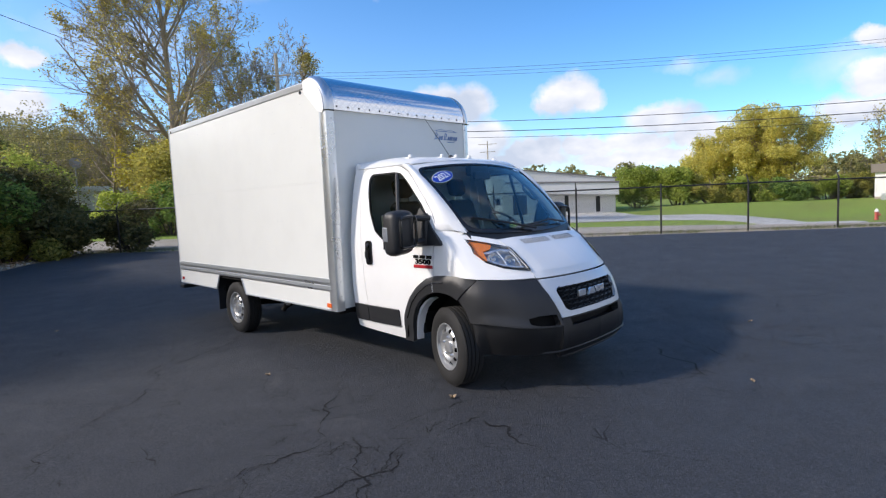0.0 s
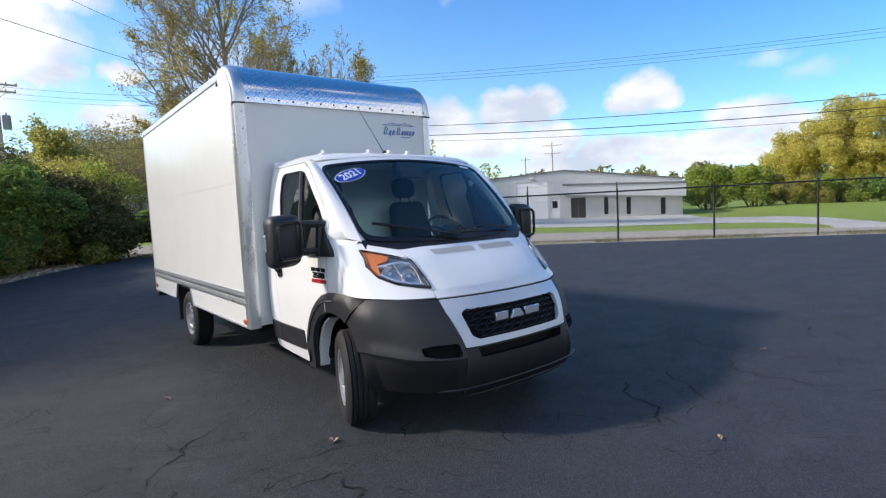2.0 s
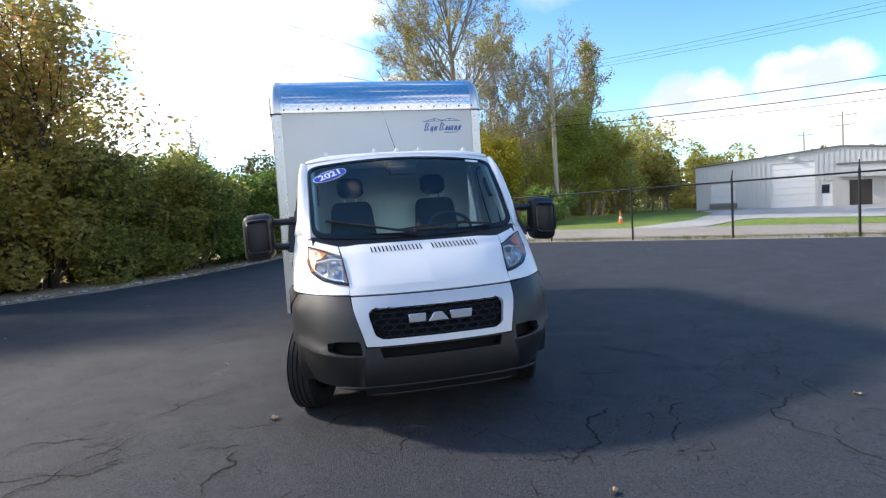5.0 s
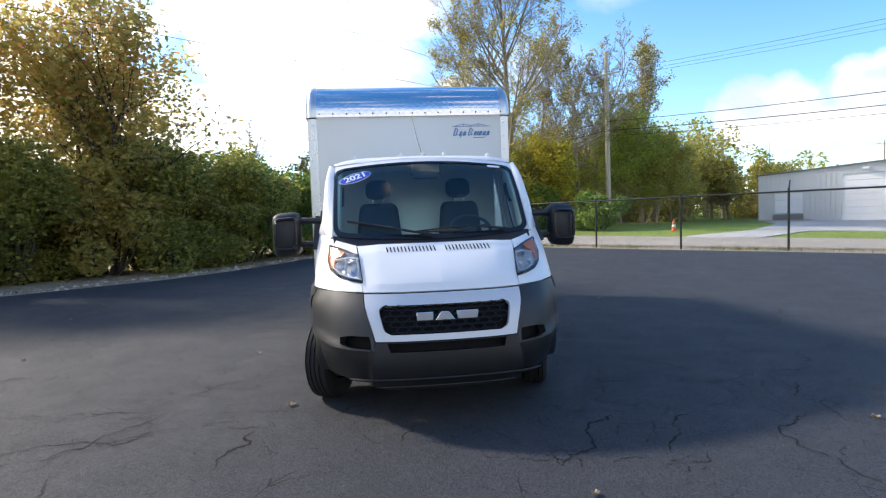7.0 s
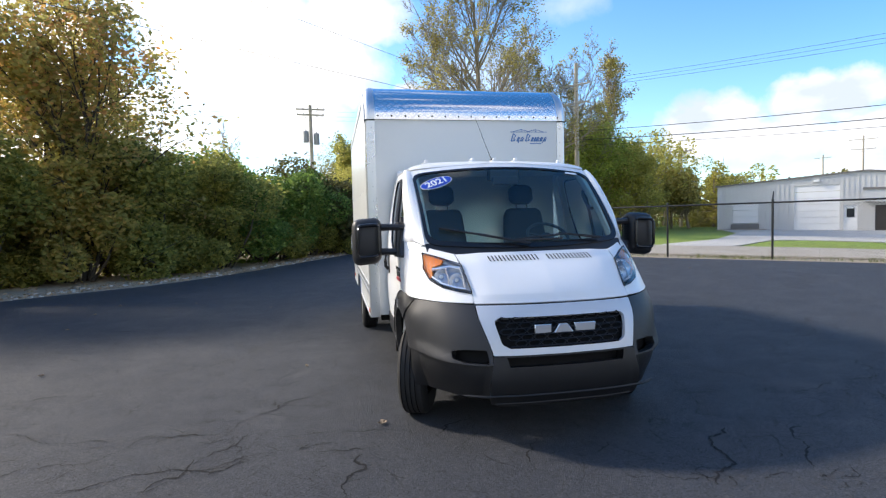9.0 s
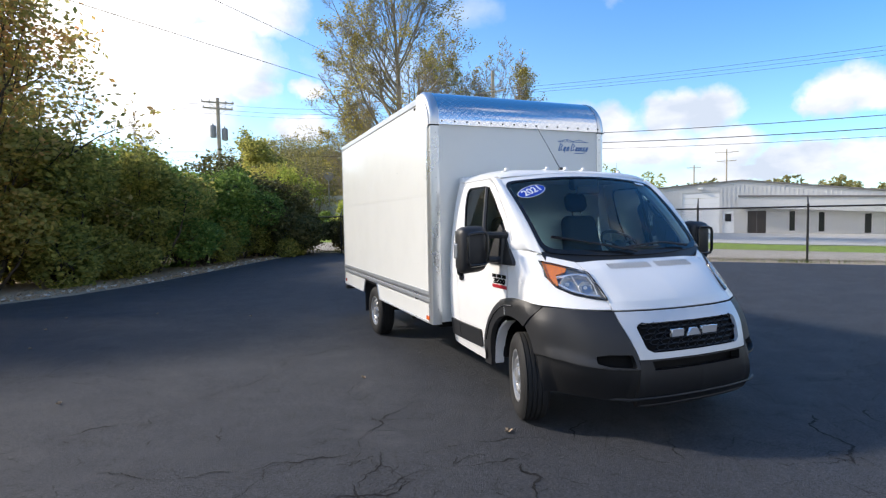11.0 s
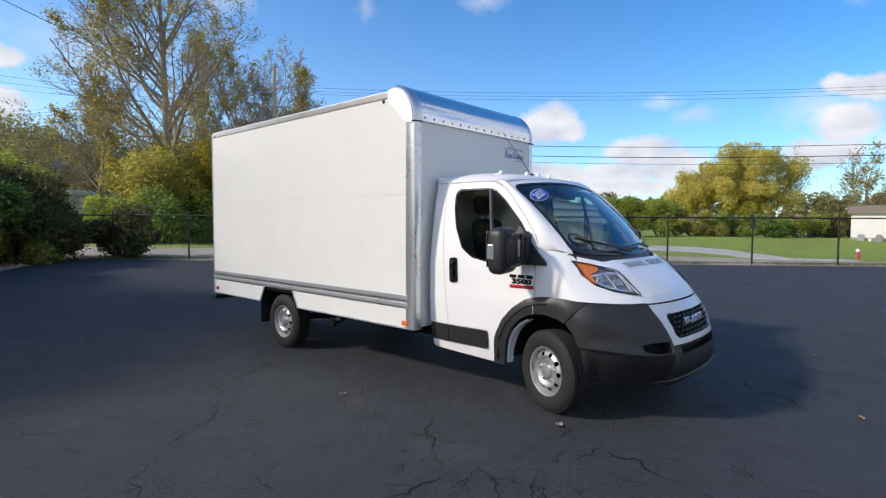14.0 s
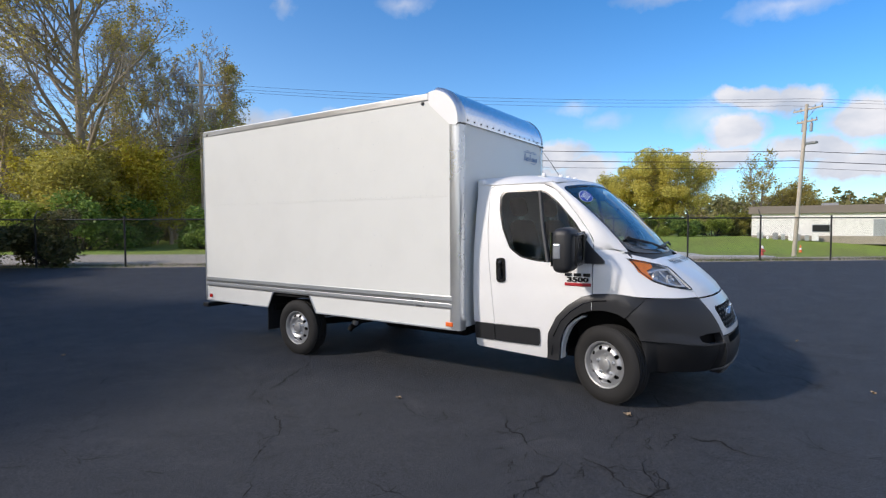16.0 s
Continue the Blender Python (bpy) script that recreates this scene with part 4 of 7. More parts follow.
    add_tube(lip, [(rim_at(s)[0] - math.copysign(0.05 * smooth(2.6, 4.0, abs(s)), s), rim_at(s)[1] + 0.022 + 0.042 * smooth(1.7, 2.4, abs(s)), 0.326 - 0.020 * smooth(2.4, 1.6, abs(s))) for s in np.linspace(-1.75, 1.75, 25)], [0.004] + [0.012] * 23 + [0.004], 10)
    part("lip", lip, "bumper_shaded", bump, "scuffed black lower lip")
    chin = bmesh.new()
    rings = []
    for x in np.linspace(-0.46, 0.46, 15):
        y = nose_at(nose_s(abs(x), 0.30), 0.30)[1]
        rings.append([chin.verts.new((x, y + dy, z)) for dy, z in ((0.026, 0.340), (0.008, 0.326), (0.004, 0.292), (0.014, 0.283), (0.10, 0.288), (0.10, 0.338))])
    for r, q in zip(rings, rings[1:]):
        for k in range(6):
            chin.faces.new((r[k], r[(k + 1) % 6], q[(k + 1) % 6], q[k]))
    chin.faces.new(rings[0])
    chin.faces.new(rings[-1][::-1])
    bmesh.ops.recalc_face_normals(chin, faces=chin.faces)
    part("chin_strip", chin, "dusty_plastic", bump, "dusty grey plastic chin strip")

    for side in (-1, 1):
        # headlamp: lens over a bright bowl with amber end
        zt = [(0.612, 1.062), (0.70, 1.075), (0.80, 1.10), (0.875, 1.15), (0.905, 1.23), (0.893, 1.345), (0.80, 1.318), (0.70, 1.283), (0.642, 1.266)]
        ol = [(side * nose_s(x, z), z) for x, z in zt]
        lamp = thing_part("headlight", truck)
        ol = rounded(ol, 0.02, 3)
        part("headlight_lens", panel(ol, lambda s, z: Vector(nose_at(s, z)) + Vector((side * 0.006, -0.012, 0.006)), 0.06, rim=0.02, outward=(side, -1, 0.5)), "lens", lamp).visible_shadow = False
        on = lambda x, z, inset=0.0: Vector(nose_at(side * nose_s(x, z), z)) + Vector((-side * inset * 0.5, inset, 0))
        rim = [Vector(nose_at(a, b)) + Vector((side * 0.003, -0.006, 0.003)) for a, b in ol]
        part("headlight_bezel", tube(rim + rim[:1], 0.0045, 6, False), "black_gloss", lamp)
        inner = [(a * 0.995, 1.19 + (b - 1.19) * 0.97) for a, b in ol]
        part("headlight_bowl", panel(inner, lambda s, z: Vector(nose_at(s, z)) + Vector((-side * 0.022, 0.040, -0.01)), 0.03, rim=-0.035, outward=(side, -1, 0.5)), "lamp_bowl", lamp)
        am = [(0.862, 1.160), (0.900, 1.232), (0.890, 1.335), (0.83, 1.316), (0.765, 1.292), (0.79, 1.262), (0.848, 1.240)]
        ol2 = rounded([(side * nose_s(x, z), z) for x, z in am], 0.012, 2)
        part("turn_signal", panel(ol2, lambda s, z: Vector(nose_at(s, z)) + Vector((-side * 0.004, 0.006, 0)), 0.06, rim=0.018, outward=(side, -1, 0.5)), "amber", lamp, "amber turn signal")
        for x0, z0, r in ((0.705, 1.150, 0.046), (0.805, 1.170, 0.052)):
            c = on(x0, z0, 0.034)
            m = Matrix.Translation(c) @ Vector((0.35 * side, -1, 0.35)).to_track_quat("Z", "Y").to_matrix().to_4x4()
            part("reflector", lathe([(0.002, -0.026), (r * 0.5, -0.022), (r, 0.0), (r * 1.10, 0.004), (r * 1.16, -0.012)], 20, "z", m), "chrome", lamp, "chrome reflector bowl")
            part("bulb", lathe([(0.001, 0.006), (r * 0.3, 0.0), (r * 0.34, -0.02)], 12, "z", m), "white_print", lamp)
        # bright bars under, over and between the bowls
        for bar, w in ((((0.645, 1.092), (0.72, 1.100), (0.80, 1.124), (0.858, 1.168)), 0.010), (((0.655, 1.238), (0.73, 1.246), (0.80, 1.232), (0.85, 1.222)), 0.011), (((0.655, 1.10), (0.648, 1.17), (0.662, 1.24)), 0.008), (((0.755, 1.11), (0.752, 1.17), (0.758, 1.235)), 0.006)):
            part("light_bar", tube([on(x, z, 0.012) for x, z in bar], w, 6), "chrome", lamp)
        part("side_marker", tube([on(x, z, 0.006) for x, z in ((0.868, 1.158), (0.893, 1.20), (0.898, 1.24))], 0.010, 6), "amber", lamp)

        # front fender skin round the headlamp
        band = [(nose_s(0.618, z), z) for z in (1.002, 1.03, 1.066)]
        hl = [(0.69, 1.071), (0.80, 1.094), (0.882, 1.146), (0.913, 1.23), (0.902, 1.354), (0.80, 1.326), (0.70, 1.290), (0.652, 1.272)]
        hl = [(nose_s(x, z), z) for x, z in hl]
        up = [(nose_s(0.664, 1.338), 1.338), (nose_s(0.80, 1.372), 1.372), (nose_s(0.865, 1.395), 1.395), (4.5, 1.43)] + [(nose_sy(0.137, z), z) for z in (1.43, 1.39, 1.345, 1.27, 1.2, 1.13, 1.07, 1.018)] + [(nose_sy(y, 1.02), z) for y, z in ((0.06, 1.024), (0.0, 1.024), (-0.1, 1.022), (-0.2, 1.018))] + [(5.0, 1.012), (4.0, 1.008), (3.0, 1.002)]
        ol = band + hl + up
        part("fender_front", panel([(side * a, b) for a, b in ol], nose_at, 0.07, rim=0.015, outward=(side, -1, 0.3)), W, truck)
        # wheel-arch flare in black plastic, from the bumper round to the sill
        fl = FLARE_OUT + [(-0.25, 0.91)] + FLARE_IN

        def flare(y, z, side=side):
            r = math.hypot(y, (z - 0.37) * 0.95)
            lift = 0.030 * smooth(0.66, 0.585, r) * smooth(-0.36, -0.20, y) + 0.004
            base = flank(y, max(z, 0.42))
            if y < 0.0:
                t = smooth(0.0, -0.14, y)
                base = base * (1 - t) + nose_at(min(6.9, nose_sy(y, min(z, 0.99))), min(z, 0.99))[0] * t
            return side * (base + lift), y, z

        flare_ob = part("wheel_arch_flare", panel(fl, flare, 0.04, rim=0.05, outward=(side, 0, 0)), "black_plastic", truck, "black plastic wheel-arch flare")
        groove = [(y + (0.0 - y) * 0.10, z + (0.40 - z) * 0.10) for y, z in FLARE_OUT[1:-3]]
        part("flare_step", tube([(flare(y, z)[0] * 1.002, y, z) for y, z in groove], 0.006, 5), "black_gloss", flare_ob)
        part("flare_seam", tube([(flare(0.135, z)[0] * 1.001, 0.135, z) for z in (1.015, 0.95, 0.87)], 0.003, 4), "trim_light", flare_ob)
        liner = bmesh.new()
        prof = ring_arch(0.52, 3, 177, 20, 0.02, 0.36)
        rows = [[liner.verts.new((side * (x - 0.16 * (x > 0.9) * smooth(-0.25, -0.48, y)), y, z)) for y, z in prof] for x in (1.055, 0.62)]
        for k in range(len(prof) - 1):
            liner.faces.new((rows[0][k], rows[0][k + 1], rows[1][k + 1], rows[1][k]))
        inner = [liner.verts.new((side * 0.62, y, 0.30)) for y in (prof[-1][0], prof[0][0])]
        liner.faces.new([v for v in rows[1]] + inner)
        part("wheel_liner", liner, "under", truck)
        lip = [(0.452, 0.36), (0.44, 0.50), (0.415, 0.60), (0.37, 0.70), (0.305, 0.775), (0.225, 0.83)]
        flange = bmesh.new()
        rings = []
        for k, (y, z) in enumerate(lip):
            dz = -0.008 * k
            rings.append([flange.verts.new((side * x, y + dy, z + dz + dy * 0.4)) for x, dy in ((0.998, 0.0), (0.915, -0.006), (0.915, 0.014), (0.998, 0.024))])
        for r, q in zip(rings, rings[1:]):
            for k in range(4):
                flange.faces.new((r[k], r[(k + 1) % 4], q[(k + 1) % 4], q[k]))
        flange.faces.new(rings[0])
        flange.faces.new(rings[-1])
        bmesh.ops.recalc_face_normals(flange, faces=flange.faces)
        part("arch_inner", flange, W, truck, "white inner wheel-arch flange")

        # door with its window
        arch_d = [(0.145, 1.005), (0.225, 0.975), (0.36, 0.884), (0.472, 0.767), (0.56, 0.595), (0.57, 0.345)]
        door_ol = [(1.275, 2.045), (1.268, 1.62), (1.245, 1.37), (1.215, 1.1), (1.172, 0.642), (0.66, 0.642), (0.645, 0.345)] + arch_d[::-1] + [(0.145, 1.50), (0.20, 1.60), (0.33, 1.775), (0.455, 1.925), (0.56, 2.02), (0.68, 2.072), (0.80, 2.078), (1.225, 2.078)]
        win = [(1.115, 2.022), (1.155, 1.975), (1.147, 1.82), (1.102, 1.63), (1.005, 1.425), (0.875, 1.338), (0.70, 1.304), (0.55, 1.298), (0.21, 1.298), (0.20, 1.50), (0.33, 1.69), (0.51, 1.89), (0.645, 2.0), (0.74, 2.022)]
        win = rounded(win, 0.03, 3)
        door = part("door", panel(door_ol, flank_fn(side), 0.07, (win,), 0.02, (side, 0, 0)), W, truck, "white cab door")
        seal_in = [(0.70 + (y - 0.70) * 0.955, 1.66 + (z - 1.66) * 0.955) for y, z in win]
        part("window_seal", panel(win, flank_fn(side, -0.004), 0.09, (seal_in,), 0.012, (side, 0, 0)), "black_gloss", door)
        part("window_glass", panel(seal_in, flank_fn(side, -0.012), 0.15, rim=0, outward=(side, 0, 0)), "side_glass", door).visible_shadow = False
        part("window_divider", tube([(side * flank(0.715, 2.005, -0.004), 0.715, 2.005), (side * flank(0.655, 1.65, -0.004), 0.655, 1.65), (side * flank(0.585, 1.30, -0.004), 0.585, 1.30)], 0.020, 6), "dash", door)
        hb = rounded([(1.040, 1.08), (1.142, 1.075), (1.150, 1.325), (1.050, 1.331)], 0.035)
        part("handle_bezel", panel(hb, flank_fn(side, 0.012), 0.1, rim=0.02, outward=(side, 0, 0)), "black_gloss", door)
        part("door_handle", tube([(side * flank(1.097, z, d), 1.097, z) for z, d in ((1.12, 0.01), (1.15, 0.035), (1.21, 0.04), (1.27, 0.035), (1.295, 0.01))], 0.016, 8), "black_plastic", door, "black grab handle")
        tr = rounded([(0.672, 0.462), (1.166, 0.462), (1.166, 0.634), (0.672, 0.634)], [0.03, 0.005, 0.005, 0.02])
        part("door_moulding", panel(tr, flank_fn(side, 0.012), 0.1, rim=0.025, outward=(side, 0, 0)), "black_plastic", door, "black lower moulding")
        tr = rounded([(1.176, 0.462), (1.415, 0.462), (1.415, 0.634), (1.176, 0.634)], 0.01)
        part("pillar_moulding", panel(tr, flank_fn(side, 0.012), 0.1, rim=0.025, outward=(side, 0, 0)), "black_plastic", truck, "black lower moulding")
        # sill and rear pillar
        sill = [(0.652, 0.638), (1.415, 0.638), (1.415, 0.385), (1.38, 0.372), (0.62, 0.338), (0.648, 0.42)]
        part("sill", panel(sill, flank_fn(side, -0.004), 0.1, rim=0.04, outward=(side, 0, 0)), W, truck)
        pil = [(1.178, 0.642), (1.221, 1.1), (1.251, 1.37), (1.274, 1.62), (1.281, 2.05), (1.235, 2.085), (1.43, 2.085), (1.43, 0.642)]
        part("rear_pillar", panel(pil, flank_fn(side), 0.09, rim=0.02, outward=(side, 0, 0)), W, truck)
        # A-pillar from the screen's edge to the door's upper seam
        A = [screen_fn(side * 0.872, v) for v in np.linspace(0.02, 1.0, 12)]
        Bk = [(0.14, 1.47), (0.145, 1.515), (0.165, 1.555), (0.20, 1.605), (0.265, 1.695), (0.33, 1.78), (0.39, 1.855), (0.455, 1.93), (0.51, 1.985), (0.56, 2.025), (0.62, 2.056), (0.68, 2.077)]
        B = [Vector((side * flank(y, z), y, z)) for y, z in Bk]
        bm = bmesh.new()
        grid = []
        for i, (a, b) in enumerate(zip(A, B)):
            row = []
            for k in range(7):
                t = k / 6
                p = a.lerp(b, t)
                out = Vector((side * 0.75, -0.45, 0.35)) * 0.045 * 4 * t * (1 - t) * (0.35 + 0.65 * smooth(0, 4, i))
                row.append(bm.verts.new(p + out))
            grid.append(row)
        for r, s in zip(grid, grid[1:]):
            for k in range(6):
                bm.faces.new((r[k], r[k + 1], s[k + 1], s[k]) if side < 0 else (r[k + 1], r[k], s[k], s[k + 1]))
        # foot of the pillar down to the fender
        foot = [bm.verts.new(nose_at(side * s, z)) for s, z in ((nose_s(0.862, 1.40), 1.40), *((4.45 + (nose_sy(0.137, 1.43) - 4.45) * k / 5, 1.43) for k in range(6)))]
        for k in range(6):
            f = (foot[k], foot[k + 1], grid[0][k + 1], grid[0][k])
            bm.faces.new(f if side < 0 else f[::-1])
        part("a_pillar", bm, W, truck, "", True, 60)

    # windscreen with its black border
    ws = rounded([(-0.86, 0.03), (0.86, 0.03), (0.868, 0.948), (-0.868, 0.948)], 0.10, 5)
    inn = rounded([(-0.828, 0.075), (0.828, 0.075), (0.844, 0.925), (-0.844, 0.925)], 0.10, 5)
    screen = thing_part("windscreen", truck)
    part("windscreen_border", panel(ws, screen_fn, 0.08, (inn,), 0.02, (0, -1, 1)), "black_gloss", screen)
    part("windscreen_glass", panel([(a * 1.004, 0.545 + (b - 0.545) * 1.01) for a, b in inn], lambda x, v: screen_fn(x, v, -0.006), 0.12, rim=0, outward=(0, -1, 1)), "glass", screen, "tinted windscreen").visible_shadow = False
    st = rounded([(0.62, 0.880), (0.75, 0.880), (0.75, 0.912), (0.62, 0.912)], 0.004)
    part("inspection_label", panel(st, lambda x, v: screen_fn(x, v, 0.004), 0.1, rim=0, outward=(0, -1, 1)), "white_print", screen)
    header = [(-0.866, 0.85), (-0.80, 0.925), (0.80, 0.925), (0.866, 0.85), (0.873, 1.004), (-0.873, 1.004)]
    part("windscreen_header", panel(header, lambda x, v: screen_fn(x, v, -0.0025), 0.08, rim=0.01, outward=(0, -1, 1)), W, truck)
    # cowl under the screen
    cowl = [(-0.86, -0.04), (0.86, -0.04), (0.865, 0.045), (-0.865, 0.045)]
    part("cowl", panel(cowl, lambda x, v: screen_fn(x, v, -0.012), 0.08, rim=0.02, outward=(0, -1, 1)), "black_plastic", truck)
    # roof
    rf = [(-0.872, 0.57), (-0.6, 0.515), (-0.3, 0.487), (0, 0.478), (0.3, 0.487), (0.6, 0.515), (0.872, 0.57), (0.905, 0.66), (0.915, 0.80), (0.918, 1.2), (0.90, 1.44), (-0.90, 1.44), (-0.918, 1.2), (-0.915, 0.80), (-0.905, 0.66)]
    def roof_fn(x, y):
        z = roof_z(x, y)
        edge = smooth(0.80, 0.48, y)
        top = screen_fn(max(-0.872, min(0.872, x)), 1.0)
        zz = z * (1 - edge) + min(z, top.z + 0.9 * max(0, y - top.y)) * edge
        return x, y, zz
    part("roof", panel(rf, roof_fn, 0.06, rim=0.02, outward=(0, 0, 1)), W, truck, "white cab roof")
    for x in (-0.685, -0.212, 0.015, 0.236, 0.70):
        y = 0.78
        m = Matrix.Translation((x, y, roof_z(x, y) - 0.004))
        lamp = part("clearance_lamp", box(-0.034, 0.034, -0.03, 0.05, 0, 0.012, 0.005, m), "trim_light", truck, "small pale roof lamp")
        part("lamp_lens", box(-0.015, 0.015, -0.025, 0.015, 0.010, 0.038, 0.007, m), "white_print", lamp)
    ant = part("antenna", tube([(0.02, 0.86, 2.20), (-0.02, 0.98, 2.40), (-0.06, 1.21, 2.72)], [0.0045, 0.003, 0.002], 6), "black_gloss", truck, "thin black whip antenna")
    part("antenna_base", lathe([(0.03, 0), (0.026, 0.02), (0.012, 0.035), (0.001, 0.036)], 14, "z", Matrix.Translation((0.02, 0.86, 2.198))), "black_plastic", ant)
    # wipers
    for a, mid, tip in (((-0.02, 0.045), (-0.38, 0.10), (-0.74, 0.19)), ((0.64, 0.05), (0.30, 0.10), (-0.16, 0.085))):
        pts = [screen_fn(a[0], a[1], 0.03), screen_fn(mid[0], mid[1], 0.05), screen_fn(tip[0], tip[1], 0.025)]
        wip = part("wiper", tube(pts, [0.013, 0.010, 0.006], 6), "black_plastic", truck, "black wiper arm")
        b0, b1 = (a[0] * 0.55 + tip[0] * 0.45, a[1] * 0.55 + tip[1] * 0.45), tip
        part("wiper_blade", tube([screen_fn(b0[0], b0[1] + 0.02, 0.014), screen_fn(b1[0], b1[1], 0.012)], 0.009, 5), "black_plastic", wip)


def thing_part(name, parent):
    """A part that only gathers its own pieces."""
    ob = new(name)
    ob.empty_display_size = 0.05
    ob.parent = parent
    return ob


def text_mesh(txt, size, depth=0.0, shear=0.0, bold=0.0):
    cu = bpy.data.curves.new("text", "FONT")
    cu.body, cu.size, cu.extrude, cu.shear, cu.offset = txt, size, depth, shear, bold
    cu.align_x, cu.align_y = "CENTER", "CENTER"
    ob = bpy.data.objects.new("text", cu)
    me = bpy.data.meshes.new_from_object(ob)
    bm = bmesh.new()
    bm.from_mesh(me)
    bpy.data.objects.remove(ob)
    bpy.data.meshes.remove(me)
    bpy.data.curves.remove(cu)
    return bm


def build_badges():
    # oval year sticker on the inside top corner of the screen
    c = Vector((-0.672, 0.765))
    tilt = math.radians(24)
    ell = lambda rx, ry: [(c.x + rx * math.cos(a) * math.cos(tilt) - ry * math.sin(a) * math.sin(tilt), c.y + (rx * math.cos(a) * math.sin(tilt) + ry * math.sin(a)) / 1.12) for a in np.linspace(0, math.tau, 40, endpoint=False)]
    fn = lambda off: (lambda x, v: screen_fn(x, v, off))
    ob = part("year_sticker", panel(ell(0.160, 0.072), fn(0.003), 0.2, rim=0, outward=(0, -1, 1)), "white_print", truck, "blue oval sticker reading 2021")
    part("sticker_face", panel(ell(0.152, 0.064), fn(0.006), 0.2, rim=0, outward=(0, -1, 1)), "blue", ob)
    bm = text_mesh("2021", 0.112, 0.0, 0.12, 0.003)
    for v in bm.verts:
        x, y = v.co.x, v.co.y
        v.co = screen_fn(c.x + x * math.cos(tilt) - y * math.sin(tilt), c.y + (x * math.sin(tilt) + y * math.cos(tilt)) / 1.12, 0.009)
    part("sticker_digits", bm, "white_print", ob, "", False)
    # door badge as plain bars
    for side in (-1, 1):
        bm = bmesh.new()
        x = flank(0.27, 1.18)
        for y0, y1 in ((0.158, 0.226), (0.246, 0.318), (0.338, 0.406)):
            lo, hi = sorted((side * x, side * (x + 0.008)))
            add_box(bm, lo, hi, y0, y1, 1.176, 1.207, 0.003)
        b = part("door_badge", bm, "black_gloss", truck, "dark badge bars and digits 3500 above a red strip")
        bm = text_mesh("3500", 0.060, 0.003, 0.0, 0.0028)
        for v in bm.verts:
            u, w, d = v.co.x * 1.75, v.co.y, v.co.z
            v.co = (side * (flank(0.28, 1.145) + 0.004 + d), 0.28 + side * u, 1.143 + w)
        part("badge_digits", bm, "black_gloss", b, "", False)
        x = flank(0.27, 1.12)
        lo, hi = sorted((side * x, side * (x + 0.007)))
        part("badge_strip", box(lo, hi, 0.152, 0.408, 1.084, 1.114, 0.003), "badge_red", b)


def build_mirrors():
    for side in (-1, 1):
        mir = thing_part("wing_mirror", truck)
        S = Matrix.Diagonal((side, 1, 1, 1))
        # pod over the front corner of the window
        pod = [(0.485, 1.295), (0.03, 1.305), (0.035, 1.335), (0.14, 1.44), (0.25, 1.57), (0.335, 1.66), (0.40, 1.50)]
        part("mirror_pod", panel(rounded(pod, 0.02), flank_fn(side, 0.02), 0.08, rim=0.035, outward=(side, 0, 0)), "black_plastic", mir)
        bm = bmesh.new()
        add_box(bm, 1.185, 1.440, 0.215, 0.395, 1.248, 1.635, 0.068, seg=5)
        for v in bm.verts:
            # the shell swells forward and is cut low at the outer end
            k = smooth(1.12, 1.43, v.co.x)
            v.co.y -= 0.035 * (1 - abs((v.co.z - 1.45) / 0.2) ** 2) * (1 - 0.5 * k) if v.co.y < 0.285 else 0
            v.co.z -= 0.02 * k if v.co.z < 1.45 else -0.015 * (1 - k)
        bmesh.ops.transform(bm, matrix=S, verts=bm.verts)
        if side < 0:
            bmesh.ops.reverse_faces(bm, faces=bm.faces)
        part("mirror_housing", bm, "black_plastic", mir, "large black mirror housing")
        bm = bmesh.new()
        loop = rounded([(1.215, 1.315), (1.400, 1.305), (1.400, 1.575), (1.215, 1.588)], 0.045, 5)
        pts = [(side * x, 0.187 - 0.026 * (1 - abs((z - 1.45) / 0.2) ** 2), z) for x, z in loop]
        add_tube(bm, pts + pts[:1], 0.014, 8, False)
        part("housing_rib", bm, "black_gloss", mir)
        part("mirror_face", box(min(side * 1.205, side * 1.415), max(side * 1.205, side * 1.415), 0.396, 0.401, 1.29, 1.60, 0.002), "mirror", mir)
        for z in (1.560, 1.345):
            arm = [(side * 0.98, 0.24, z - 0.01), (side * 1.06, 0.235, z), (side * 1.13, 0.255, z), (side * 1.22, 0.285, z)]
            part("mirror_arm", tube(arm, [0.034, 0.030, 0.030, 0.034], 8), "black_plastic", mir)
        part("mirror_post", tube([(side * 1.035, 0.24, 1.30), (side * 1.03, 0.24, 1.45), (side * 1.02, 0.25, 1.60)], [0.045, 0.036, 0.030], 8), "black_plastic", mir)
        part("mirror_signal", box(min(side * 1.418, side * 1.447), max(side * 1.418, side * 1.447), 0.300, 0.372, 1.36, 1.495, 0.012), "lamp_bowl", mir, "clear side lamp on the mirror")


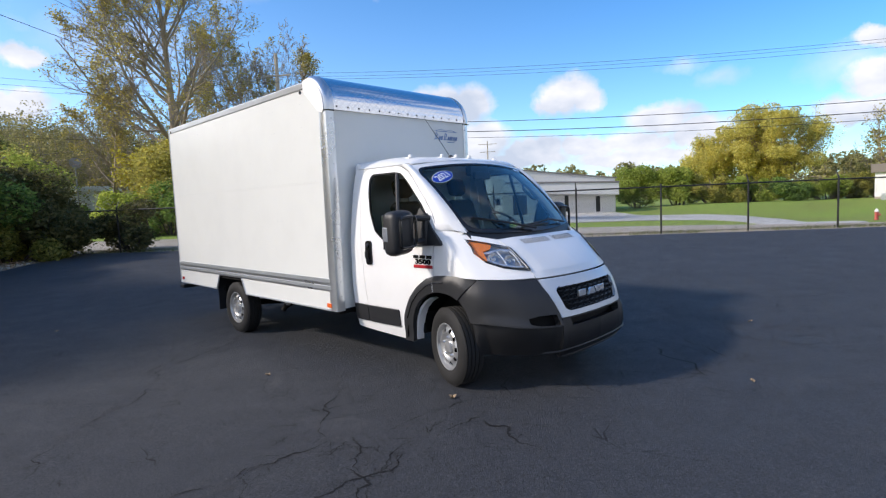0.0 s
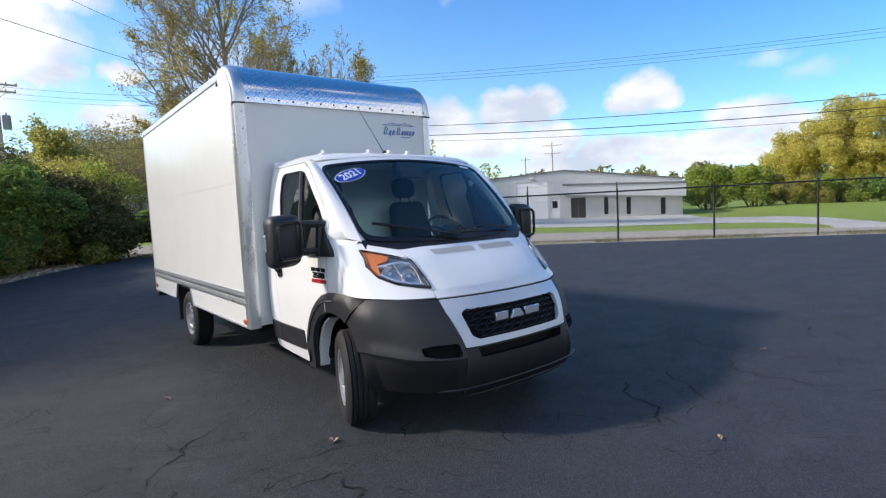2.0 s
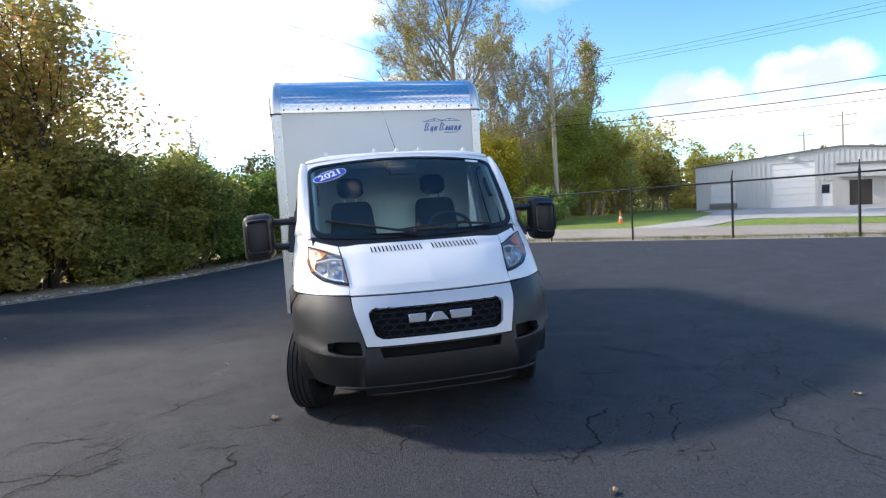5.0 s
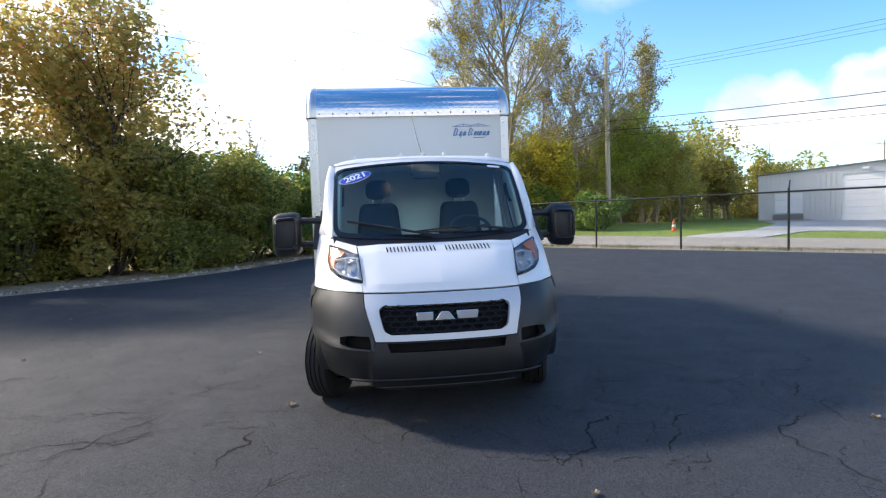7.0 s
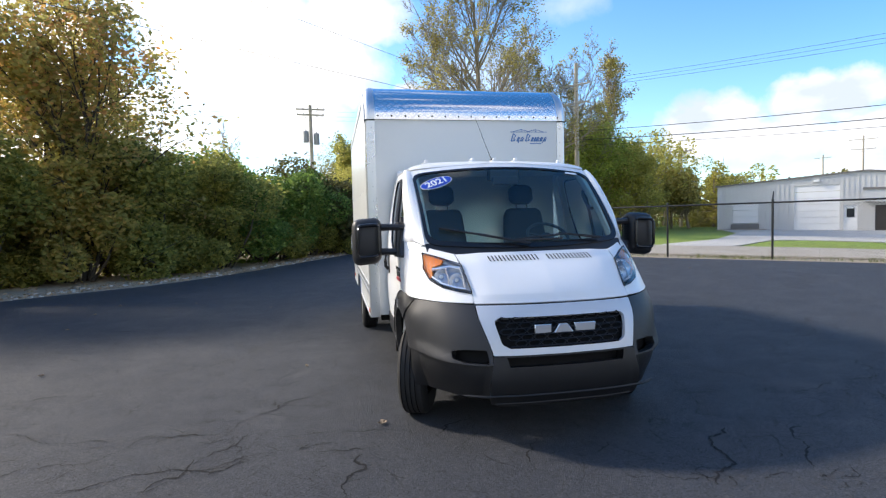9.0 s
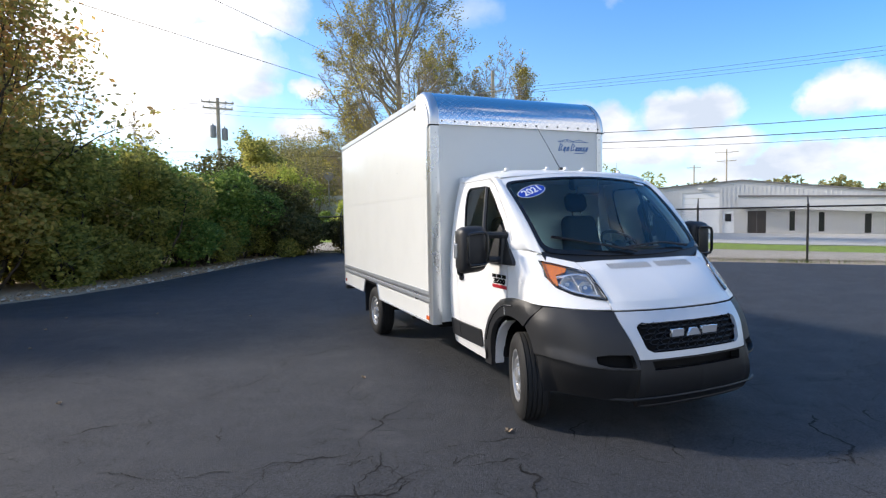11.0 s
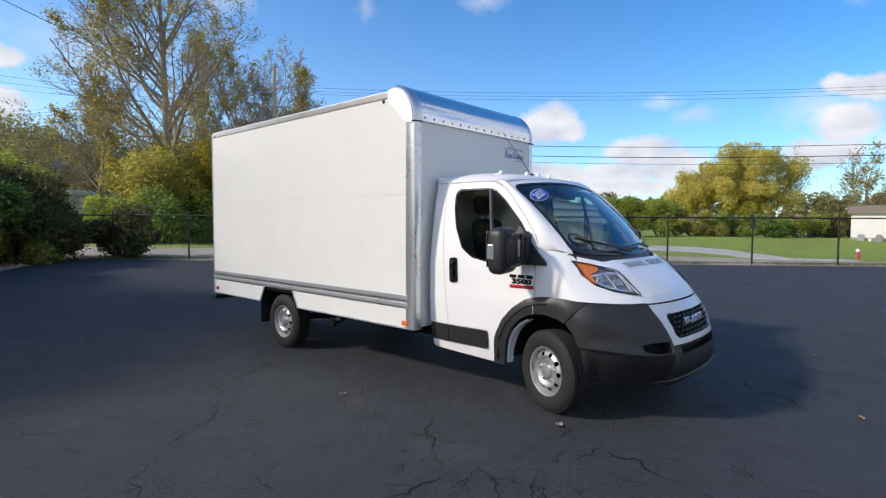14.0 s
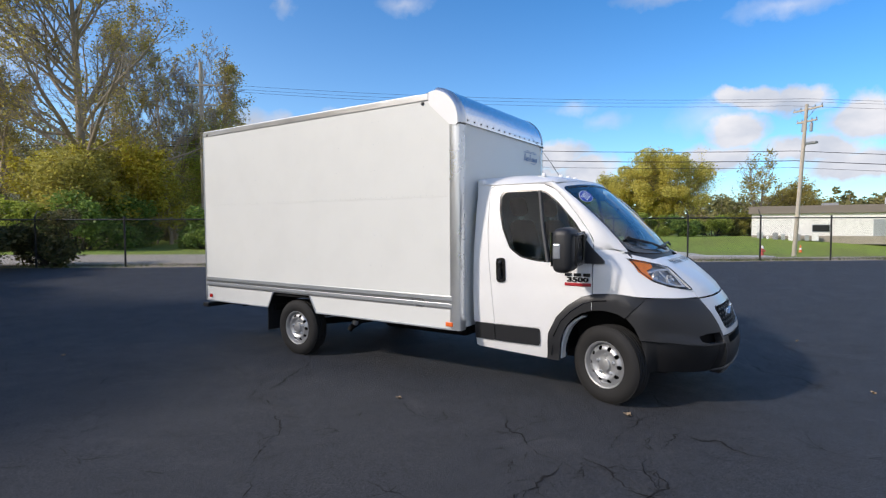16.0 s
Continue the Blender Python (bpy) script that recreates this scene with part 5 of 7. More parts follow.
def build_interior():
    inside = thing_part("interior", truck)
    dash = [(0.02, 1.24), (-0.18, 1.345), (-0.10, 1.385), (0.10, 1.385), (0.24, 1.33), (0.30, 1.22), (0.24, 1.0), (0.06, 0.98)]
    bm = bmesh.new()
    rows = [[bm.verts.new((x, y + 0.10 * (abs(x) / 0.9) ** 2, z + (0.03 * math.exp(-((x - 0.42) / 0.25) ** 2) if z > 1.3 else 0))) for y, z in dash] for x in np.linspace(-0.86, 0.86, 16)]
    for r, s in zip(rows, rows[1:]):
        for k in range(len(dash)):
            j = (k + 1) % len(dash)
            bm.faces.new((r[k], s[k], s[j], r[j]))
    bmesh.ops.recalc_face_normals(bm, faces=bm.faces)
    part("dashboard", bm, "dash", inside, "dark plastic dashboard")
    part("cab_floor", add_box(box(-0.90, 0.90, 0.582, 1.38, 0.62, 0.66), -0.60, 0.60, -0.1, 0.58, 0.62, 0.66), "dash", inside)
    part("bulkhead", box(-0.885, 0.885, 1.335, 1.355, 0.66, 2.12, 0.006), "bulkhead", inside, "pale grey rear bulkhead")
    part("headliner", box(-0.80, 0.80, 0.66, 1.35, 2.085, 2.10, 0.004), "trim_light", inside)
    for side in (-1, 1):
        lo, hi = sorted((side * 0.90, side * 0.93))
        part("door_trim", box(lo, hi, 0.60, 1.2, 0.66, 1.29, 0.01), "trim_light", inside)
        part("pillar_trim", tube([Vector(screen_fn(side * 0.85, v, -0.06)) for v in np.linspace(0.05, 0.97, 8)], 0.052, 8), "trim_light", inside)
        part("grab_handle", tube([Vector(screen_fn(side * 0.80, v, off)) for v, off in ((0.50, -0.10), (0.54, -0.135), (0.64, -0.14), (0.72, -0.135), (0.76, -0.10))], 0.016, 6), "dash", inside, "dark grab handle")
    for x in (-0.46, 0.43):
        seat = thing_part("seat", truck)
        part("seat_base", box(x - 0.26, x + 0.26, 0.45, 0.98, 0.72, 1.13, 0.07, seg=4), "seat", seat)
        m = Matrix.Translation((x, 0.98, 1.08)) @ Matrix.Rotation(radians(-14), 4, "X")
        bm = box(-0.26, 0.26, -0.08, 0.08, 0, 0.66, 0.075, seg=4)
        for v in bm.verts:
            v.co.x *= 1 - 0.22 * smooth(0.35, 0.66, v.co.z)
        bmesh.ops.transform(bm, matrix=m, verts=bm.verts)
        part("seat_back", bm, "seat", seat, "charcoal cloth seat back")
        bm = box(-0.14, 0.14, -0.065, 0.055, 0.705, 0.925, 0.06, seg=5)
        for v in bm.verts:
            v.co.x *= 1 - 0.28 * abs((v.co.z - 0.815) / 0.11) ** 3
        bmesh.ops.transform(bm, matrix=m, verts=bm.verts)
        part("headrest", bm, "seat", seat)
        for dx in (-0.06, 0.06):
            part("headrest_post", tube([m @ Vector((dx, 0, 0.64)), m @ Vector((dx, 0, 0.73))], 0.008, 6), "chrome", seat)
    wheel = thing_part("steering_wheel", truck)
    m = Matrix.Translation((0.43, 0.42, 1.43)) @ Matrix.Rotation(radians(38), 4, "X")
    part("wheel_rim", lathe([(0.20 + 0.015 * math.cos(a), 0.015 * math.sin(a)) for a in np.linspace(0, math.tau, 9)], 32, "z", m), "dash", wheel)
    part("wheel_hub", lathe([(0.001, 0.01), (0.06, 0.0), (0.07, -0.05), (0.03, -0.25)], 16, "z", m), "dash", wheel)
    for a in (0.3, math.pi - 0.3, -math.pi / 2):
        part("wheel_spoke", tube([m @ Vector((0.05 * math.cos(a), 0.05 * math.sin(a), -0.01)), m @ Vector((0.195 * math.cos(a), 0.195 * math.sin(a), 0))], 0.014, 6), "dash", wheel)
    part("rear_view_mirror", box(-0.13, 0.13, 0.37, 0.41, 1.925, 2.01, 0.018), "dash", inside)
    part("mirror_stem", box(-0.15, 0.15, 0.405, 0.50, 1.97, 2.075, 0.02), "dash", inside)


def build_wheel(parent, x, y, steer, side, rear=False):
    """Steel wheel with its tyre; side: -1 or 1, the outer side."""
    hub = new("wheel")
    hub.empty_display_size = 0.1
    hub.parent = parent
    hub.matrix_basis = pose(x, y, 0.360 if not rear else 0.325, 0, 0, steer)
    R, T = 0.365, 0.112
    flip = Matrix.Diagonal((side, 1, 1, 1))
    prof = [(0.205, -T * 0.8), (0.225, -T * 0.92), (0.27, -T * 1.05), (0.315, -T * 1.02), (0.345, -T * 0.88), (R - 0.004, -T * 0.72)]
    for k in range(5):
        a = -T * 0.68 + k * T * 0.34
        if k:
            prof += [(R, a - 0.006), (R - 0.010, a - 0.004), (R - 0.010, a + 0.004), (R, a + 0.006)]
    prof += [(R - 0.004, T * 0.72), (0.345, T * 0.88), (0.315, T * 1.02), (0.27, T * 1.05), (0.225, T * 0.92), (0.205, T * 0.8)]
    part("tyre", lathe(prof, 56, "x", flip), "rubber", hub, "black rubber tyre", True, 30)
    # rim: barrel, then a dish pierced by hand holes
    barrel = [(0.212, T * 0.80), (0.222, T * 0.86), (0.218, T * 0.92), (0.205, T * 0.88), (0.198, T * 0.70), (0.193, T * 0.25), (0.185, -T * 0.8)]
    part("rim", lathe(barrel, 48, "x", flip), "steel_wheel", hub, "silver painted steel rim")
    depth = lambda r: interp(r, [(0.0, 0.082), (0.05, 0.082), (0.068, 0.072), (0.105, 0.072), (0.124, 0.092), (0.145, 0.094), (0.172, 0.080), (0.196, 0.050)])
    outl = [(0.196 * math.cos(a), 0.196 * math.sin(a)) for a in np.linspace(0, math.tau, 60, endpoint=False)]
    holes = []
    n = 10
    for k in range(n):
        c = (0.158 * math.cos(k * math.tau / n), 0.158 * math.sin(k * math.tau / n))
        holes.append([(c[0] + 0.0215 * math.cos(b), c[1] + 0.0215 * math.sin(b)) for b in np.linspace(0, math.tau, 12, endpoint=False)])
    dish = panel(outl, lambda a, b: (side * depth(math.hypot(a, b)), a, b), 0.022, holes, 0.005, (side, 0, 0))
    part("wheel_disc", dish, "steel_wheel", hub, "silver steel disc with round holes")
    part("brake_drum", lathe([(0.001, 0.045), (0.12, 0.045), (0.135, 0.060), (0.180, 0.052), (0.185, -0.09)], 24, "x", flip), "matt_black", hub)
    part("centre_cap", lathe([(0.062, 0.070), (0.056, 0.096), (0.03, 0.104), (0.001, 0.105)], 24, "x", flip), "steel_wheel", hub)
    for k in range(5):
        a = k * math.tau / 5 + 0.3
        m = flip @ Matrix.Translation((0.070, 0.088 * math.cos(a), 0.088 * math.sin(a)))
        part("wheel_bolt", lathe([(0.016, 0.0), (0.014, 0.018), (0.009, 0.026), (0.001, 0.026)], 6, "x", m), "alu", hub)
    return hub


def build_chassis():
    for x in (-0.45, 0.45):
        part("frame_rail", box(x - 0.04, x + 0.04, -0.4, 5.95, 0.42, 0.56, 0.01), "under", truck)
    for y in (1.6, 2.3, 3.1, 3.6, 4.6, 5.3):
        part("cross_member", box(-1.1, 1.1, y - 0.03, y + 0.03, 0.50, 0.575, 0.006), "under", truck)
    part("rear_axle", tube([(-0.92, 4.04, 0.36), (-0.2, 4.04, 0.30), (0.2, 4.04, 0.30), (0.92, 4.04, 0.36)], [0.045, 0.05, 0.05, 0.045], 10), "under", truck)
    part("front_subframe", box(-0.62, 0.62, -0.45, 0.30, 0.24, 0.42, 0.04), "under", truck)
    part("engine_bay", box(-0.60, 0.60, -0.62, 0.05, 0.42, 1.02, 0.05), "under", truck)
    part("cab_underside", box(-0.93, 0.93, 0.42, 1.42, 0.40, 0.62, 0.03), "under", truck)
    part("fuel_tank", box(-0.40, 0.40, 1.9, 3.2, 0.30, 0.50, 0.05), "under", truck)
    part("exhaust_pipe", tube([(-0.46, 3.25, 0.42), (-0.62, 3.42, 0.39), (-0.73, 3.49, 0.32), (-0.76, 3.51, 0.27)], 0.036, 12), "under", truck, "dull steel exhaust tail pipe")
    part("exhaust_bracket", tube([(-0.66, 3.38, 0.56), (-0.70, 3.42, 0.45), (-0.71, 3.46, 0.36)], [0.05, 0.034, 0.045], 8), "alu", truck, "pale metal hanger bracket")
    part("brake_line", tube([(-0.75, 2.9, 0.50), (-0.85, 3.2, 0.44), (-0.9, 3.5, 0.50)], 0.018, 6), "under", truck)
    for side in (-1, 1):
        lo, hi = sorted((side * 0.86, side * 1.19))
        part("mud_flap", box(lo, hi, 4.62, 4.635, 0.235, 0.76, 0.006), "black_plastic", truck, "black rubber mud flap")
        lo, hi = sorted((side * 0.72, side * 1.15))
        part("rear_wheel_housing", box(lo, hi, 3.55, 4.62, 0.745, 0.80, 0.01), "under", truck)
        lo, hi = sorted((side * 0.60, side * 0.72))
        part("spring", box(lo, hi, 3.4, 4.7, 0.44, 0.50, 0.01), "under", truck)
    # dark plate added so the white core bounces no light under the truck
    part("box_floor", box(-1.19, 1.19, 1.56, 5.98, 0.728, 0.766, 0.004), "under", truck, "dark plate added under the box to cut bounced light")
    part("rear_step", box(-1.19, 1.19, 6.03, 6.17, 0.44, 0.51, 0.012), "black_plastic", truck, "black rear step bumper")
    for x in (-0.8, 0.8):
        part("step_bracket", box(x - 0.04, x + 0.04, 5.7, 6.06, 0.455, 0.56, 0.008), "under", truck)


def build_cargo():
    cargo = thing_part("cargo_box", truck)
    part("box_core", box(-HALF + 0.012, HALF - 0.012, BOX_F + 0.031, BOX_R - 0.02, 0.775, 2.72), "panel", cargo, "", False)
    part("box_core", box(-HALF + 0.013, HALF - 0.013, 2.0, BOX_R - 0.021, 2.721, BOX_TOP - 0.05), "panel", cargo, "", False)
    part("front_wall", box(-HALF + 0.05, HALF - 0.05, BOX_F, BOX_F + 0.03, 0.575, 2.76), "panel", cargo, "white front wall of the box", False)
    for side in (-1, 1):
        lo, hi = sorted((side * (HALF - 0.012), side * HALF))
        face = lambda a, b, s=side: (s * HALF, a, b)
        for ol in ([(BOX_F + 0.10, 0.915), (BOX_R - 0.03, 0.915), (BOX_R - 0.03, 1.9692), (BOX_F + 0.10, 1.9692)], [(BOX_F + 0.10, 1.9704), (BOX_R - 0.03, 1.9704), (BOX_R - 0.03, 3.0), (1.84, 3.0), (BOX_F + 0.10, 2.75)]):
            part("side_panel", panel(ol, face, 9.0, rim=0.012, outward=(side, 0, 0)), "panel", cargo, "white side panel", False)
        # top rail, rub rails, skirts
        lo, hi = sorted((side * (HALF - 0.02), side * (HALF + 0.010)))
        part("top_rail", box(lo, hi, 1.87, BOX_R - 0.02, 3.0, 3.075, 0.008), "alu", cargo, "bright top rail")
        lo, hi = sorted((side * (HALF - 0.01), side * (HALF + 0.008)))
        part("rub_rail", box(lo, hi, BOX_F + 0.10, BOX_R - 0.03, 0.865, 0.915, 0.004), "alu_grey", cargo, "grey aluminium rub rail")
        part("rub_rail", box(lo, hi, BOX_F + 0.10, BOX_R - 0.03, 0.79, 0.835, 0.004), "alu_grey", cargo, "grey aluminium rub rail")
        lo, hi = sorted((side * (HALF - 0.012), side * HALF))
        part("rail_gap", box(lo, hi, BOX_F + 0.10, BOX_R - 0.03, 0.835, 0.865), "alu", cargo, "bright strip between the rails", False)
        part("rail_lower", box(lo, hi, BOX_F + 0.10, BOX_R - 0.03, 0.772, 0.79), "alu", cargo, "", False)
        fn = lambda a, b, s=side: (s * (HALF - 0.003), a, b)
        for ol in ([(BOX_F + 0.10, 0.565), (3.64, 0.565), (3.755, 0.772), (BOX_F + 0.10, 0.772)], [(4.585, 0.565), (BOX_R - 0.03, 0.565), (BOX_R - 0.03, 0.772), (4.47, 0.772)]):
            part("skirt", panel(ol, fn, 0.5, rim=0.012, outward=(side, 0, 0)), "panel", cargo, "white lower skirt", False)
        pts = [(BOX_F + 0.10, 0.562), (3.64, 0.562), (3.757, 0.775)]
        part("skirt_edge", tube([(side * HALF, a, b) for a, b in pts], 0.011, 5), "alu_grey", cargo)
        pts = [(4.468, 0.775), (4.585, 0.562), (BOX_R - 0.03, 0.562)]
        part("skirt_edge", tube([(side * HALF, a, b) for a, b in pts], 0.011, 5), "alu_grey", cargo)
        # front and rear corner posts
        prof = [(HALF, BOX_F + 0.125), (HALF + 0.006, BOX_F + 0.10), (HALF + 0.006, BOX_F + 0.03), (HALF - 0.005, BOX_F + 0.004), (HALF - 0.03, BOX_F - 0.008), (HALF - 0.105, BOX_F - 0.008), (HALF - 0.11, BOX_F + 0.02)]
        bm = bmesh.new()
        rows = [[bm.verts.new((side * x, y, z)) for x, y in prof] for z in (0.555, 2.722)]
        for k in range(len(prof) - 1):
            bm.faces.new((rows[0][k], rows[0][k + 1], rows[1][k + 1], rows[1][k]))
        bm.faces.new(rows[1])
        bm.faces.new(rows[0])
        bmesh.ops.recalc_face_normals(bm, faces=bm.faces)
        post = part("corner_post", bm, "post_alu", cargo, "bright aluminium corner post")
        for k in range(13):
            z = 0.72 + 0.16 * k
            m = Matrix.Translation((side * (HALF - 0.066), BOX_F - 0.008, z)) @ Matrix.Rotation(radians(90), 4, "X")
            part("rivet", lathe([(0.0085, 0.0), (0.006, 0.005), (0.001, 0.006)], 8, "z", m), "alu_grey", post)
        lo, hi = sorted((side * (HALF - 0.03), side * (HALF + 0.006)))
        part("rear_post", box(lo, hi, BOX_R - 0.03, BOX_R, 0.56, 3.06, 0.006), "alu_grey", cargo)
        # lamps low on the skirt and small marker lamps at the top corners
        x0, x1 = sorted((side * (HALF - 0.004), side * (HALF + 0.014)))
        part("side_lamp", box(x0, x1, 1.50 + 0.07, 1.50 + 0.16, 0.592, 0.640, 0.006), "marker_orange", cargo, "small orange side lamp")
        part("side_lamp", box(x0, x1, 5.86, 5.92, 0.61, 0.66, 0.006), "red", cargo, "small red side lamp")
        for y, z in ((1.945, 2.975), (5.90, 3.02)):
            m = Matrix.Translation((side * HALF, y, z)) @ Matrix.Rotation(radians(90 * side), 4, "Y")
            part("corner_lamp", lathe([(0.02, 0.0), (0.018, 0.010), (0.001, 0.012)], 12, "z", m), "black_gloss", cargo, "small dark round lamp")
        bm = bmesh.new()
        rng = random.Random(3)
        for k in range(54):
            y = 1.66 + k * 0.08
            add_box(bm, *sorted((side * HALF, side * (HALF + 0.002))), y, y + 0.006, 1.985, 1.991)
        for y in (1.95, 2.6, 2.65, 3.2, 4.0, 4.8):
            for z in (1.2, 1.55, 2.3, 2.6, 2.85):
                yy = y + rng.uniform(-0.06, 0.06)
                add_box(bm, *sorted((side * HALF, side * (HALF + 0.002))), yy, yy + 0.006, z, z + 0.006)
        part("panel_rivets", bm, "alu_grey", cargo, "", False)["kind"] = "stuff"
    # roof and the rounded tread-plate fairing
    part("box_roof", box(-HALF + 0.01, HALF - 0.01, 2.02, BOX_R - 0.01, BOX_TOP - 0.03, BOX_TOP, 0.01), "panel", cargo, "white box roof")
    # its section: a wide arc that stops short of level, then a tight bend onto the roof
    ymin, r, stop, bend_r = BOX_F - 0.022, 0.385, radians(76), 0.16
    curve = [(ymin, 2.730), (ymin, 2.745)] + [(ymin + r - r * math.cos(a), 2.755 + r * math.sin(a)) for a in np.linspace(0.0, stop, 11)]
    cy, cz = curve[-1][0] + bend_r * math.cos(stop), curve[-1][1] - bend_r * math.sin(stop)
    curve += [(cy - bend_r * math.cos(a), cz + bend_r * math.sin(a)) for a in np.linspace(stop, math.pi / 2, 6)[1:]] + [(1.95, 3.112), (2.10, 3.088)]
    inner = HALF - 0.105

    def inset(k, d):
        """The curve's point k moved inwards by d along its normal."""
        p, q = Vector(curve[max(k - 1, 0)]), Vector(curve[min(k + 1, len(curve) - 1)])
        n = Vector(((q - p).y, -(q - p).x)).normalized()
        return Vector(curve[k]) + n * d

    xs = list(np.linspace(-inner, inner, 9))
    bm = bmesh.new()
    rows = [[bm.verts.new((x, y, z)) for y, z in curve] for x in xs]
    for a, b in zip(rows, rows[1:]):
        for k in range(len(curve) - 1):
            bm.faces.new((a[k], b[k], b[k + 1], a[k + 1]))
    bmesh.ops.recalc_face_normals(bm, faces=bm.faces)
    fair = part("fairing", bm, "plate", cargo, "rounded bright tread-plate fairing", True, 50)
    for k in range(15):
        x = -1.078 + k * 0.157
        m = Matrix.Translation((x, ymin, 2.766)) @ Matrix.Rotation(radians(90), 4, "X")
        part("rivet", lathe([(0.011, 0.0), (0.008, 0.006), (0.001, 0.008)], 8, "z", m), "under", fair)
    for side in (-1, 1):
        # bright end strip of the fairing, rolled over into a cast cap on the flank
        bend = 0.075
        bm = bmesh.new()
        rows = [[bm.verts.new((side * inner, *(inset(k, -0.003)))) for k in range(len(curve) - 2)]]
        for t in np.linspace(0, math.pi / 2, 7):
            x = HALF + 0.012 - bend + bend * math.sin(t)
            rows.append([bm.verts.new((side * x, *inset(k, bend * (1 - math.cos(t)) - 0.003))) for k in range(len(curve) - 2)])
        for a, b in zip(rows, rows[1:]):
            for k in range(len(curve) - 3):
                bm.faces.new((a[k], b[k], b[k + 1], a[k + 1]))
        bmesh.ops.recalc_face_normals(bm, faces=bm.faces)
        part("fairing_end", bm, "alu", cargo, "bright rolled end of the fairing", True, 50)
        # flat cast cap behind the roll, cut off on the slant
        edge = [tuple(inset(k, bend * 0.5)) for k in range(len(curve) - 2)]
        cap = edge + [(1.86, 3.085), (1.865, 2.985), (1.845, 2.945), (1.60, 2.722), (1.52, 2.700)]
        part("corner_cap", panel(cap, lambda a, b, s=side: (s * (HALF + 0.016), a, b), 0.10, rim=0.016, outward=(side, 0, 0)), "door_white", cargo, "pale cast corner cap")
        lo, hi = sorted((side * (HALF - 0.11), side * (HALF + 0.013)))
        part("cap_joint", box(lo, hi, BOX_F - 0.014, BOX_F + 0.05, 2.716, 2.726, 0.002), "black_gloss", cargo)
    # maker's logo as plain shapes on the front wall
    bm = bmesh.new()
    y = BOX_F - 0.0045
    def stroke(pts, w):
        pts = [Vector((0.506 + (p[0] - 0.475) * 1.1, p[1] - 0.012)) for p in pts]
        for a, b in zip(pts, pts[1:]):
            s = Vector((-(b - a).y, (b - a).x)).normalized() * w
            v = [bm.verts.new((p.x, y, p.y)) for p in (a + s, b + s, b - s, a - s)]
            bm.faces.new(v)
    for dx in (-0.085, 0.085):
        for sgn in (-1, 1):
            stroke([(0.69 + dx + sgn * 0.10, 2.614), (0.69 + dx + sgn * 0.045, 2.630), (0.69 + dx, 2.640)], 0.0028)
        stroke([(0.69 + dx, 2.612), (0.69 + dx, 2.646)], 0.0035)
    stroke([(0.475, 2.612), (0.905, 2.612)], 0.0028)
    # two slanting words in plain brush marks: a tall first mark, then low ones
    for x0, marks in ((0.487, (0.065, 0.042, 0.045)), (0.655, (0.065, 0.034, 0.024, 0.044, 0.044, 0.040))):
        x = x0
        for i, w in enumerate(marks):
            h = 0.088 if i == 0 else 0.048
            stroke([(x, 2.505), (x + 0.018 + w * 0.15, 2.505 + h)], 0.0065)
            stroke([(x + 0.018 + w * 0.15, 2.505 + h), (x + w * 0.72 + 0.010, 2.505 + h * 0.72), (x + w * 0.45, 2.505 + h * 0.40), (x + w * 0.72, 2.505 + h * 0.12), (x, 2.507)], 0.0050)
            x += w
    stroke([(0.575, 2.505), (0.565, 2.482)], 0.005)
    stroke([(0.86, 2.505), (0.85, 2.482)], 0.005)
    stroke([(0.71, 2.478), (0.84, 2.478)], 0.004)
    part("maker_logo", bm, "logo_blue", cargo, "blue bridge logo drawn as plain strokes", False)


build_cab()
build_badges()
build_mirrors()
build_interior()
build_chassis()
build_cargo()
# the box sits a little askew on its frame, and is narrower than it is square
LEFT = -HALF
for ob in (o for o in truck.children_recursive if o.data and o.parent and (o.parent.name.startswith("cargo_box") or (o.parent.parent and o.parent.parent.name.startswith("cargo_box")))):
    skew = Matrix(((0.966, 0, 0, LEFT * 0.034), (0.036, 1, 0, -0.036 * LEFT), (0.010, 0, 1, -0.010 * LEFT), (0, 0, 0, 1)))
    ob.data.transform(skew)
build_wheel(truck, -0.925, 0.0, -20, -1)
build_wheel(truck, 0.925, 0.0, -18, 1)
build_wheel(truck, -1.085, 4.045, 0, -1, True)
build_wheel(truck, 1.085, 4.045, 0, 1, True)


# ---- fence along the lot ----
FENCE_D, POST_STEP = 14.71, 3.05


